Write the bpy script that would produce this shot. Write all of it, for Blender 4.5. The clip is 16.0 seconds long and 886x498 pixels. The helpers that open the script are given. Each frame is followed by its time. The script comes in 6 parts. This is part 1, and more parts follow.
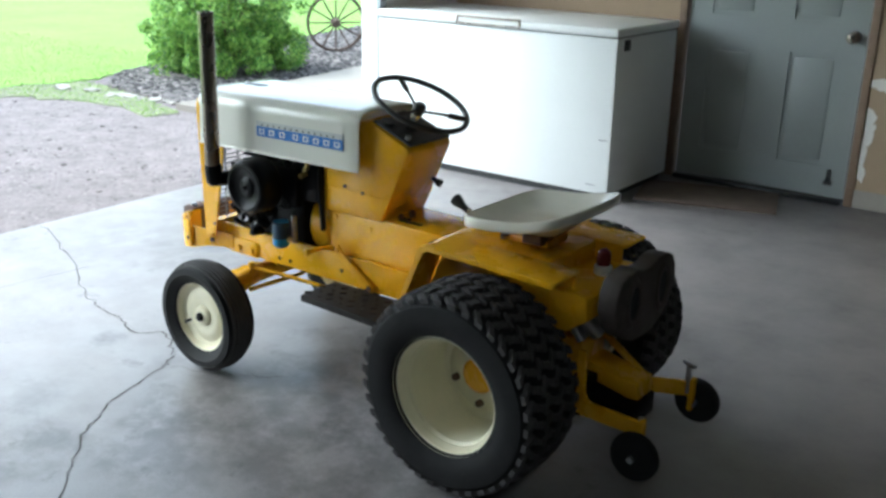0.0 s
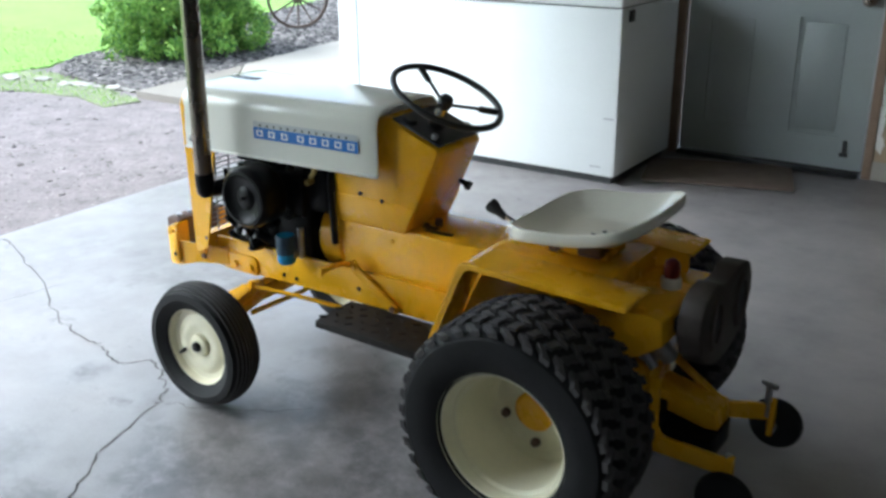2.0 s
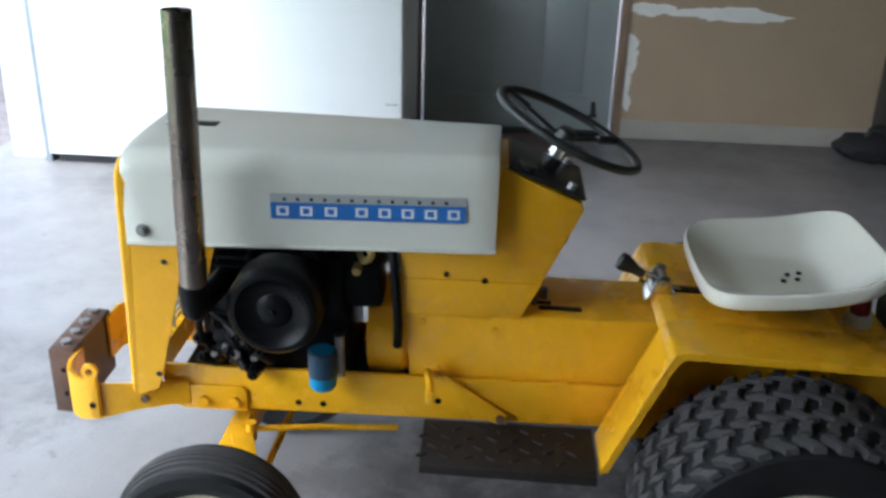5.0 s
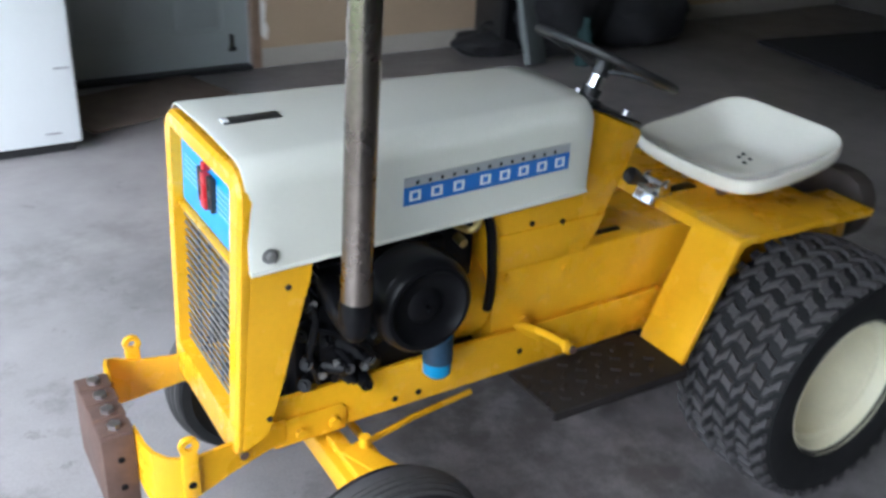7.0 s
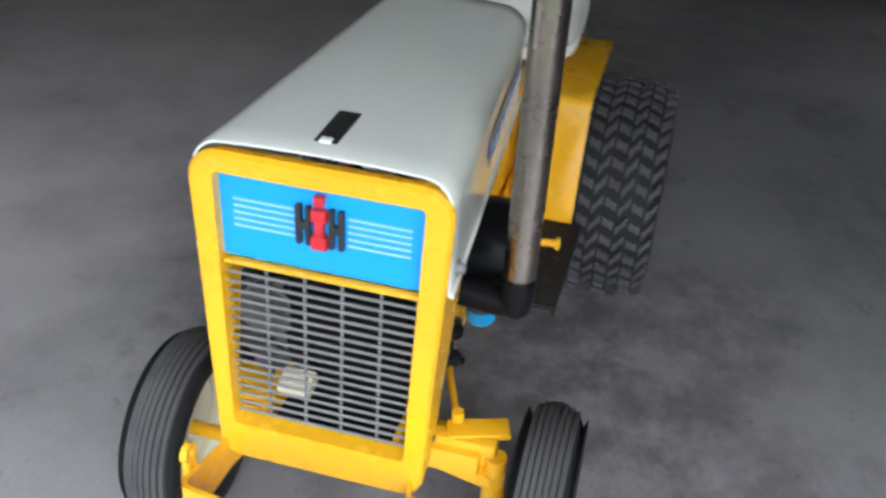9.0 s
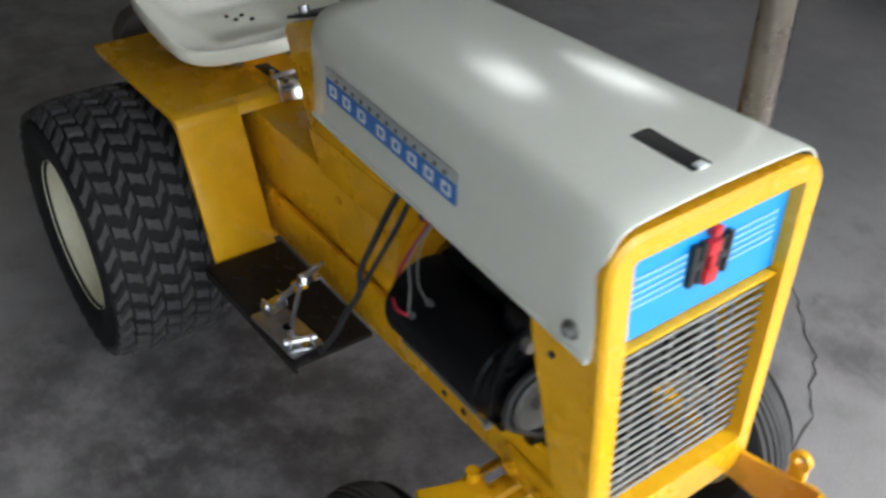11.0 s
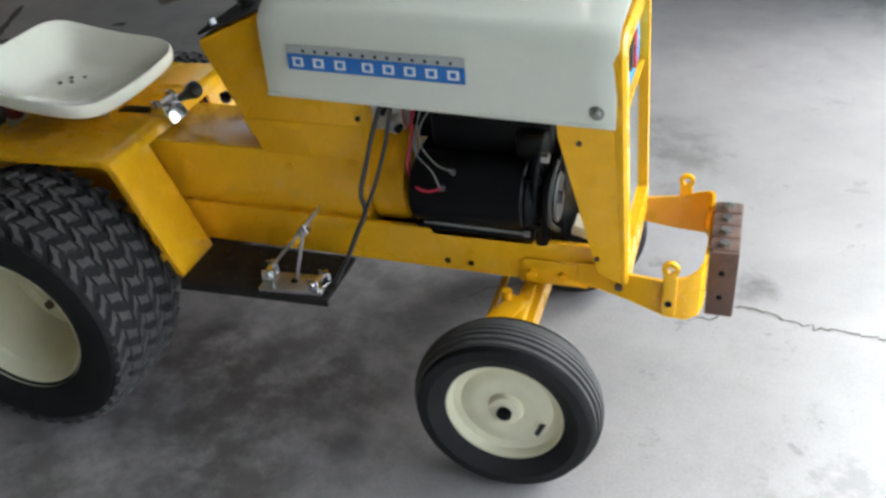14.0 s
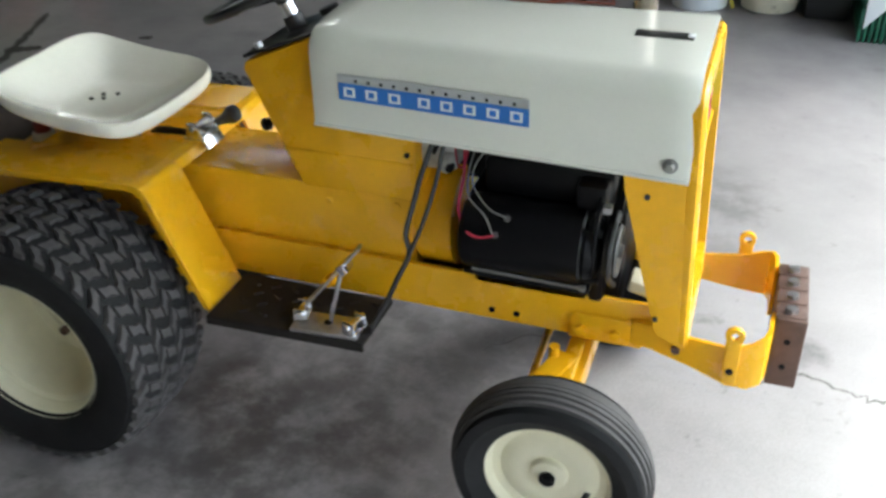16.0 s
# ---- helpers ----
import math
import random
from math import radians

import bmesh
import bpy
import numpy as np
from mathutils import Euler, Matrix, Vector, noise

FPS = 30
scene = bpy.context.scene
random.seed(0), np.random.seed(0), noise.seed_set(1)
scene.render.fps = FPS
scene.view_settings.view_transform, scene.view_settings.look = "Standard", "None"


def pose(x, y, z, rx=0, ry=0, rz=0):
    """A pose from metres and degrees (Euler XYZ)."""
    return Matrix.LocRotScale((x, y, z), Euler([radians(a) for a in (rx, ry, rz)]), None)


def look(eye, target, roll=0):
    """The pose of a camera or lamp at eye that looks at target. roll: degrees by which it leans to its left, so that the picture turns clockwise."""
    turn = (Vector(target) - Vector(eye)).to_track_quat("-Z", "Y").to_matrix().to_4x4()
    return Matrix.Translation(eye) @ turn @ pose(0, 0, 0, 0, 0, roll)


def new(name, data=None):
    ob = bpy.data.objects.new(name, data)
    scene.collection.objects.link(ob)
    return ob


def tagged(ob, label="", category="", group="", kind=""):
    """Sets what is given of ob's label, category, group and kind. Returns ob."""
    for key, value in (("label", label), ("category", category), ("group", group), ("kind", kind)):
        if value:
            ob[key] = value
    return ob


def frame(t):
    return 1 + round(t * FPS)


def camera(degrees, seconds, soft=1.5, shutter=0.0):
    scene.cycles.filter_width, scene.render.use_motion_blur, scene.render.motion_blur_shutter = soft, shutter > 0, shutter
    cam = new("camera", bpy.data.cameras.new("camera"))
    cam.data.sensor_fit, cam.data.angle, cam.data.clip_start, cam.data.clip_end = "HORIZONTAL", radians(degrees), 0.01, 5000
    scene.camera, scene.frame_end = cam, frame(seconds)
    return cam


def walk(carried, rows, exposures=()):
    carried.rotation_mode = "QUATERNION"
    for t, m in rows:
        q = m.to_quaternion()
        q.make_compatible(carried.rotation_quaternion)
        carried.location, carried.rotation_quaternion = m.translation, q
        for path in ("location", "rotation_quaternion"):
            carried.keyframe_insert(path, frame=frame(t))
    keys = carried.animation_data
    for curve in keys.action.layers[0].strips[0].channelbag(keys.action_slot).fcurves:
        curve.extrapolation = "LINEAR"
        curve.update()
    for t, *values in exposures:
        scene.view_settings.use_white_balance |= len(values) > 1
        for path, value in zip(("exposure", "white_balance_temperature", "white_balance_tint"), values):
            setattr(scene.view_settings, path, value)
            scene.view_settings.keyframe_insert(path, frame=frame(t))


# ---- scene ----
cam = camera(50.1, 16.0, soft=2.9, shutter=0.5)
PATH = [
    (0, (-1.325, 2.185, 1.438), (-0.18, 0.679, 0.789), 1.0),
    (0.5, (-1.304, 2.182, 1.436), (-0.176, 0.673, 0.767), 0.7),
    (1, (-1.21, 2.174, 1.426), (-0.117, 0.645, 0.742), 0.0),
    (1.5, (-1.1, 2.118, 1.431), (-0.055, 0.565, 0.728), 0.6),
    (2, (-0.934, 1.997, 1.425), (0.129, 0.458, 0.719), -0.5),
    (2.5, (-0.744, 1.931, 1.436), (0.235, 0.326, 0.754), 1.8),
    (3, (-0.46, 1.922, 1.438), (0.396, 0.26, 0.726), -0.1),
    (3.5, (-0.227, 1.833, 1.43), (0.54, 0.151, 0.666), 0.5),
    (4.65, (0.37, 1.80, 1.43), (0.64, -0.02, 0.64), 0.8),
    (5.8, (1.008, 1.656, 1.424), (0.724, -0.156, 0.628), 1.8),
    (6, (1.127, 1.644, 1.448), (0.738, -0.11, 0.57), 1.2),
    (6.5, (1.411, 1.534, 1.421), (0.769, -0.136, 0.526), 2.4),
    (7, (1.667, 1.396, 1.428), (0.707, -0.108, 0.524), 3.1),
    (7.5, (1.953, 1.266, 1.426), (0.773, -0.041, 0.478), 0.7),
    (8, (2.082, 0.997, 1.412), (0.73, -0.098, 0.424), -1.6),
    (8.2, (2.111, 0.884, 1.429), (0.692, -0.08, 0.4), 0.8),
    (9.25, (2.25, 0.22, 1.47), (0.62, 0.05, 0.37), 3.0),
    (10.3, (2.091, -0.477, 1.48), (0.578, 0.16, 0.337), 4.2),
    (10.5, (2.006, -0.565, 1.452), (0.514, 0.196, 0.359), 3.4),
    (11, (1.762, -0.795, 1.46), (0.479, 0.184, 0.278), 1.8),
    (11.5, (1.552, -1.028, 1.471), (0.404, 0.207, 0.397), -0.8),
    (12, (1.4, -1.226, 1.493), (0.406, 0.227, 0.544), 0.6),
    (12.5, (1.351, -1.431, 1.501), (0.549, 0.15, 0.574), -0.4),
    (13, (1.351, -1.604, 1.517), (0.784, 0.034, 0.519), -2.1),
    (13.5, (1.389, -1.675, 1.508), (0.807, -0.037, 0.518), -2.1),
    (14, (1.428, -1.671, 1.481), (0.874, -0.099, 0.375), -4.4),
    (14.5, (1.433, -1.661, 1.491), (0.781, -0.072, 0.466), -6.4),
    (15, (1.425, -1.651, 1.488), (0.717, -0.091, 0.456), -7.9),
    (15.5, (1.412, -1.646, 1.482), (0.717, -0.085, 0.442), -7.3),
    (16, (1.308, -1.587, 1.456), (0.744, 0.013, 0.397), -1.2),
]
walk(cam, [(t, look(eye, target, roll)) for t, eye, target, roll in PATH],
     exposures=[(0.0, 2.36, 5650, -2.0), (3.5, 2.30, 5600, 2.0), (6.0, 2.36, 5500, 4.0), (7.0, 2.46, 5500, 6.0), (8.0, 2.34, 5500, 6.0), (10.5, 2.00, 6000, 4.0), (11.0, 2.22, 6000, 4.0), (12.0, 2.84, 6050, 2.0), (13.0, 2.82, 6020, 2.0), (14.0, 2.66, 5950, 1.0), (14.8, 2.88, 6000, 1.0), (16.0, 2.90, 6000, 1.0)])

# ---- world and light ----
world = bpy.data.worlds.new("sky")
scene.world = world
world.use_nodes = True
wn = world.node_tree
bg = wn.nodes["Background"]
sky = wn.nodes.new("ShaderNodeTexSky")
sky.sky_type = "NISHITA"
sky.sun_disc = False
sky.sun_elevation = radians(50)
sky.sun_rotation = radians(58)
sky.air_density, sky.dust_density = 0.8, 4.0
grey = wn.nodes.new("ShaderNodeRGBToBW")
haze = wn.nodes.new("ShaderNodeMix")
haze.data_type = "RGBA"
haze.inputs[0].default_value = 0.6
wn.links.new(sky.outputs[0], grey.inputs[0])
wn.links.new(sky.outputs[0], haze.inputs[6])
wn.links.new(grey.outputs[0], haze.inputs[7])
wn.links.new(haze.outputs[2], bg.inputs[0])
bg.inputs[1].default_value = 0.15
sun = new("sun", bpy.data.lights.new("sun", "SUN"))
sun.data.energy, sun.data.angle, sun.data.color = 0.22, radians(60), (1.0, 0.97, 0.92)
sun.matrix_world = look((8.5, 5.3, 12), (0, 0, 0))


# ---- materials ----
def nodes_of(m):
    m.use_nodes = True
    nt = m.node_tree
    return nt, nt.nodes["Principled BSDF"]


def coords(nt, space="Object"):
    return nt.nodes.new("ShaderNodeTexCoord").outputs[space]


def noise_tex(nt, scale, detail=5.0, rough=0.6, vec=None):
    n = nt.nodes.new("ShaderNodeTexNoise")
    n.inputs["Scale"].default_value, n.inputs["Detail"].default_value, n.inputs["Roughness"].default_value = scale, detail, rough
    nt.links.new(vec if vec else coords(nt), n.inputs["Vector"])
    return n.outputs["Fac"]


def ramp(nt, fac, stops):
    r = nt.nodes.new("ShaderNodeValToRGB")
    while len(r.color_ramp.elements) < len(stops):
        r.color_ramp.elements.new(0.5)
    for e, (p, c) in zip(r.color_ramp.elements, stops):
        e.position, e.color = p, (*c, 1) if len(c) == 3 else c
    nt.links.new(fac, r.inputs[0])
    return r.outputs[0]


def mixed(nt, fac, a, b, mode="MIX"):
    m = nt.nodes.new("ShaderNodeMix")
    m.data_type, m.blend_type = "RGBA", mode
    for s, v in ((m.inputs[0], fac), (m.inputs[6], a), (m.inputs[7], b)):
        if hasattr(v, "links"):
            nt.links.new(v, s)
        else:
            s.default_value = v if isinstance(v, (int, float)) else (*v, 1)
    return m.outputs[2]


def bump(nt, bsdf, fac, strength, dist=0.01):
    b = nt.nodes.new("ShaderNodeBump")
    b.inputs["Strength"].default_value, b.inputs["Distance"].default_value = strength, dist
    nt.links.new(fac, b.inputs["Height"])
    nt.links.new(b.outputs[0], bsdf.inputs["Normal"])


def surface(name, color, rough=0.5, metal=0.0, vary=0.15, scale=6.0, grain=60.0, bumps=0.1, dirt=None, dirt_at=0.62, coat=0.0, spec=0.5):
    """A surface with large-scale tone variation, fine grain, bump and optional patches of dirt."""
    m = bpy.data.materials.new(name)
    nt, b = nodes_of(m)
    lo = tuple(c * (1 - vary) for c in color)
    hi = tuple(min(1, c * (1 + vary)) for c in color)
    col = ramp(nt, noise_tex(nt, scale), [(0.3, lo), (0.7, hi)])
    fine = noise_tex(nt, grain, 3.0, 0.7)
    col = mixed(nt, 0.35, col, ramp(nt, fine, [(0.3, lo), (0.7, hi)]))
    if dirt:
        patch = ramp(nt, noise_tex(nt, scale * 2.3, 8.0, 0.7), [(dirt_at, (0, 0, 0)), (min(1, dirt_at + 0.1), (1, 1, 1))])
        col = mixed(nt, patch, col, dirt)
    nt.links.new(col, b.inputs["Base Color"])
    r = nt.nodes.new("ShaderNodeMapRange")
    r.inputs["To Min"].default_value, r.inputs["To Max"].default_value = max(0, rough - 0.08), min(1, rough + 0.08)
    nt.links.new(noise_tex(nt, scale * 1.7), r.inputs["Value"])
    nt.links.new(r.outputs[0], b.inputs["Roughness"])
    b.inputs["Metallic"].default_value = metal
    b.inputs["Coat Weight"].default_value = coat
    b.inputs["Coat Roughness"].default_value = 0.09
    b.inputs["Specular IOR Level"].default_value = spec
    if bumps:
        bump(nt, b, fine, bumps, 0.003)
    return m


YELLOW = surface("yellow_enamel", (0.82, 0.428, 0.007), 0.27, vary=0.09, scale=5, grain=90, bumps=0.05, dirt=(0.50, 0.25, 0.02), dirt_at=0.68)
CREAM = surface("cream_enamel", (0.74, 0.74, 0.665), 0.15, vary=0.04, scale=4, grain=120, bumps=0.015, coat=0.45)
SEATWHITE = surface("white_seat_enamel", (0.82, 0.795, 0.70), 0.11, vary=0.05, scale=9, grain=80, bumps=0.03, dirt=(0.42, 0.39, 0.32), dirt_at=0.72, coat=1.0)
RIMCREAM = surface("cream_rim_enamel", (0.74, 0.70, 0.52), 0.35, vary=0.07, scale=12, bumps=0.04, dirt=(0.45, 0.38, 0.22), dirt_at=0.70)
RUBBER = surface("tyre_rubber", (0.014, 0.014, 0.015), 0.7, vary=0.3, scale=10, grain=150, bumps=0.2, dirt=(0.028, 0.027, 0.026), dirt_at=0.62, spec=0.25)
RIBRUBBER = surface("front_rib_rubber", (0.058, 0.056, 0.056), 0.75, vary=0.3, scale=14, grain=140, bumps=0.25, dirt=(0.06, 0.055, 0.05), dirt_at=0.62, spec=0.3)
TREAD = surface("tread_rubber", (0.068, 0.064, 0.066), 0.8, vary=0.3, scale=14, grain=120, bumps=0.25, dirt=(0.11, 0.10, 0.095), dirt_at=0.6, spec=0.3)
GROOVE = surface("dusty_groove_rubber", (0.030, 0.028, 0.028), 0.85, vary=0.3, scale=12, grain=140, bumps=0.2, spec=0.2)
BLACK = surface("black_engine_enamel", (0.005, 0.005, 0.006), 0.36, vary=0.3, scale=14, bumps=0.1, dirt=(0.014, 0.012, 0.011), dirt_at=0.68, spec=0.14)
BLACKPLASTIC = surface("black_plastic", (0.02, 0.02, 0.021), 0.4, vary=0.2, scale=12, bumps=0.06)
DARKSTEEL = surface("dark_footrest_steel", (0.018, 0.015, 0.014), 0.72, vary=0.3, scale=14, bumps=0.2, dirt=(0.05, 0.038, 0.03), dirt_at=0.62, spec=0.25)
CHROME = surface("chrome", (0.72, 0.72, 0.74), 0.18, 1.0, vary=0.08, scale=20, bumps=0.03)
STEEL = surface("galvanised_steel", (0.5, 0.5, 0.52), 0.38, 1.0, vary=0.2, scale=30, bumps=0.1)
PIPE = surface("heat_stained_steel_pipe", (0.27, 0.235, 0.205), 0.28, 1.0, vary=0.25, scale=9, bumps=0.1, dirt=(0.14, 0.09, 0.06), dirt_at=0.66)
ALUMINIUM = surface("cast_aluminium", (0.52, 0.53, 0.50), 0.5, 0.3, vary=0.2, scale=30, bumps=0.2, dirt=(0.12, 0.11, 0.09), dirt_at=0.62)
BRASS = surface("tarnished_brass", (0.45, 0.36, 0.14), 0.4, 0.8, vary=0.25, scale=40)
RUST = surface("rusty_brown_iron", (0.11, 0.065, 0.05), 0.65, 0.2, vary=0.3, scale=18, bumps=0.3, dirt=(0.17, 0.09, 0.055), dirt_at=0.6)
DARKIRON = surface("dark_grimy_iron", (0.075, 0.061, 0.054), 0.65, 0.2, vary=0.3, scale=18, bumps=0.3, dirt=(0.10, 0.07, 0.05), dirt_at=0.62)
LAMPRED = surface("dull_red_lens", (0.15, 0.010, 0.012), 0.4, vary=0.2, scale=30)
BLUE = surface("decal_blue", (0.035, 0.17, 0.55), 0.35, vary=0.05, bumps=0.0)
SKYBLUE = surface("badge_light_blue", (0.025, 0.32, 0.80), 0.35, vary=0.05, bumps=0.0)
FILTERBLUE = surface("filter_blue", (0.02, 0.25, 0.50), 0.4, vary=0.12, scale=20)
FILTERDARK = surface("filter_dark_print", (0.02, 0.05, 0.09), 0.45, vary=0.3, scale=40)
RED = surface("red_paint", (0.55, 0.02, 0.03), 0.35, vary=0.1)
REDWIRE = surface("red_wire", (0.50, 0.035, 0.07), 0.45)
WHITEWIRE = surface("grey_wire", (0.26, 0.26, 0.24), 0.5)
LAMPBASE = surface("white_lamp_base", (0.6, 0.6, 0.56), 0.45)
BADGELINE = surface("badge_pale_line", (0.30, 0.56, 0.80), 0.4, vary=0.03, bumps=0.0)
DECALWHITE = surface("decal_white", (0.8, 0.82, 0.82), 0.4, vary=0.03, bumps=0.0)
DECALGREY = surface("decal_silver", (0.5, 0.52, 0.52), 0.35, 0.3, vary=0.05, bumps=0.0)
PULLEY = surface("worn_pulley_iron", (0.10, 0.097, 0.094), 0.5, 0.4, vary=0.25, scale=25)
GRILLE = surface("grille_grey_steel", (0.24, 0.236, 0.228), 0.5, 0.5, vary=0.15, scale=20)
WHITEPAINT = surface("white_appliance_enamel", (0.80, 0.82, 0.82), 0.35, vary=0.03, scale=3, bumps=0.02, dirt=(0.62, 0.6, 0.55), dirt_at=0.74)
DOORPAINT = surface("pale_grey_door_paint", (0.29, 0.315, 0.31), 0.45, vary=0.06, scale=4, bumps=0.05, dirt=(0.42, 0.40, 0.36), dirt_at=0.7)
WOODTRIM = surface("bare_wood_trim", (0.24, 0.165, 0.115), 0.65, vary=0.25, scale=9, bumps=0.2)
DRYWALL = surface("tan_drywall", (0.40, 0.30, 0.20), 0.8, vary=0.08, scale=2.2, bumps=0.08, dirt=(0.56, 0.47, 0.37), dirt_at=0.66)
SPACKLE = surface("white_joint_compound", (0.78, 0.76, 0.72), 0.8, vary=0.06, scale=12, bumps=0.3)
CEILING = surface("grey_ceiling_board", (0.42, 0.40, 0.36), 0.85, vary=0.05, scale=2, bumps=0.05)
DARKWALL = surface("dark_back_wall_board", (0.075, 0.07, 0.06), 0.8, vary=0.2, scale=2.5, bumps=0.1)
TRACKSTEEL = surface("dull_zinc_track", (0.30, 0.33, 0.36), 0.5, 0.6, vary=0.2, scale=12, bumps=0.1)
MATM = surface("brown_door_mat", (0.14, 0.105, 0.085), 0.9, vary=0.25, scale=10, grain=220, bumps=0.5)
def concrete_material():
    m = bpy.data.materials.new("worn_garage_concrete")
    nt, b = nodes_of(m)
    vec = coords(nt)
    big = ramp(nt, noise_tex(nt, 0.9, 6, 0.65, vec), [(0.30, (0.215, 0.209, 0.210)), (0.5, (0.28, 0.272, 0.274)), (0.70, (0.335, 0.326, 0.328))])
    mid = ramp(nt, noise_tex(nt, 5.0, 8, 0.7, vec), [(0.30, (0.16, 0.155, 0.153)), (0.64, (0.33, 0.32, 0.317))])
    col = mixed(nt, 0.4, big, mid)
    grit = noise_tex(nt, 140, 2, 0.8, vec)
    col = mixed(nt, 0.22, col, ramp(nt, grit, [(0.3, (0.13, 0.124, 0.12)), (0.7, (0.38, 0.37, 0.36))]))
    oil = ramp(nt, noise_tex(nt, 1.7, 12, 0.74, vec), [(0.555, (0, 0, 0)), (0.62, (1, 1, 1))])
    spots = ramp(nt, noise_tex(nt, 6.5, 9, 0.75, vec), [(0.60, (0, 0, 0)), (0.645, (1, 1, 1))])
    half = mixed(nt, 0.40, (0, 0, 0), oil)
    col = mixed(nt, half, col, (0.085, 0.080, 0.077))
    col = mixed(nt, mixed(nt, 0.45, (0, 0, 0), spots), col, (0.07, 0.065, 0.062))
    # old oil and water marks, mottled inside and ragged at the rim
    warp = nt.nodes.new("ShaderNodeTexNoise")
    warp.inputs["Scale"].default_value, warp.inputs["Detail"].default_value = 3.2, 6
    nt.links.new(vec, warp.inputs["Vector"])
    moved = nt.nodes.new("ShaderNodeVectorMath")
    moved.operation = "MULTIPLY_ADD"
    nt.links.new(warp.outputs["Color"], moved.inputs[0])
    moved.inputs[1].default_value, moved.inputs[2].default_value = (0.9, 0.9, 0), (-0.45, -0.45, 0)
    at = nt.nodes.new("ShaderNodeVectorMath")
    at.operation = "ADD"
    nt.links.new(vec, at.inputs[0])
    nt.links.new(moved.outputs[0], at.inputs[1])
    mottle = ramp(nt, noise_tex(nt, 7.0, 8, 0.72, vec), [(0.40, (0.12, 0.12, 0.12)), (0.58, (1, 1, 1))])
    lift_mottle = ramp(nt, noise_tex(nt, 2.6, 7, 0.7, vec), [(0.3, (0.3, 0.3, 0.3)), (0.6, (1, 1, 1))])
    # paler colour stands in for more light behind and beside the tractor
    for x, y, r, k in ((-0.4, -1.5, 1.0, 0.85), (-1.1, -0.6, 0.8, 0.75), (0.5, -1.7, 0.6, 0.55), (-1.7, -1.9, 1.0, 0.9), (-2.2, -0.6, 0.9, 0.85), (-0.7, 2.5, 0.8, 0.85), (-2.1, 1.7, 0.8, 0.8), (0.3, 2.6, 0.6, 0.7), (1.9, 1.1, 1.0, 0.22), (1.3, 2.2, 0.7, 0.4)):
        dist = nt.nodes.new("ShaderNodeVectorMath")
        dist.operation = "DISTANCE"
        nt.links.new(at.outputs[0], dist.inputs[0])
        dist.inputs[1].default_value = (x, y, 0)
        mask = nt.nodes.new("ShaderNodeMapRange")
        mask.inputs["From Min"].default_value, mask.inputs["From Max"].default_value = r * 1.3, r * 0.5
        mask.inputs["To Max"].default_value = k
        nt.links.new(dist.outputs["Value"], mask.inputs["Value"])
        col = mixed(nt, mixed(nt, 1.0, mask.outputs[0], lift_mottle, "MULTIPLY"), col, (0.50, 0.475, 0.46))
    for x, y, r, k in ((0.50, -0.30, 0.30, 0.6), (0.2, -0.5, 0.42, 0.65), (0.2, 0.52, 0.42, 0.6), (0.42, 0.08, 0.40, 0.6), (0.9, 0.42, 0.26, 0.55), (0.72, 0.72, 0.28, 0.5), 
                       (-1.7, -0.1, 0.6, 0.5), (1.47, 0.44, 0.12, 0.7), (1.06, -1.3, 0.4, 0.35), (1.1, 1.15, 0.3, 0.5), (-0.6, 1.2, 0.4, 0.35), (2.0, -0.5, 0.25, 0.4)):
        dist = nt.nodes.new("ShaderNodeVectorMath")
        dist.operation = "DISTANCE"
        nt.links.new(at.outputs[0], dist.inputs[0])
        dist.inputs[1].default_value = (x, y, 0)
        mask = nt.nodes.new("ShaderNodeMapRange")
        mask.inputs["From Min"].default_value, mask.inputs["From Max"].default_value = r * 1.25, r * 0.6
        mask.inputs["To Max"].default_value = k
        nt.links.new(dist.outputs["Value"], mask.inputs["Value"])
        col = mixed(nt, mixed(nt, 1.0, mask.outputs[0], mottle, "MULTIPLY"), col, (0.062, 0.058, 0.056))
    col = mixed(nt, 1.0, col, (0.80, 0.77, 0.78), "MULTIPLY")
    nt.links.new(col, b.inputs["Base Color"])
    nt.links.new(ramp(nt, noise_tex(nt, 3, 6, 0.7, vec), [(0.3, (0.30, 0.30, 0.30)), (0.7, (0.52, 0.52, 0.52))]), b.inputs["Roughness"])
    bump(nt, b, mixed(nt, 0.5, mid, grit), 0.12, 0.003)
    return m


def ground_material(name, stops, scale, fine, rel=0.6, dist=0.02):
    m = bpy.data.materials.new(name)
    nt, b = nodes_of(m)
    vec = coords(nt)
    col = ramp(nt, noise_tex(nt, scale, 8, 0.7, vec), stops)
    f = noise_tex(nt, fine, 4, 0.8, vec)
    col = mixed(nt, 0.4, col, ramp(nt, f, [(0.3, tuple(c * 0.5 for c in stops[0][1])), (0.7, tuple(min(1, c * 1.25) for c in stops[-1][1]))]))
    nt.links.new(col, b.inputs["Base Color"])
    b.inputs["Roughness"].default_value = 0.9
    bump(nt, b, f, rel, dist)
    return m


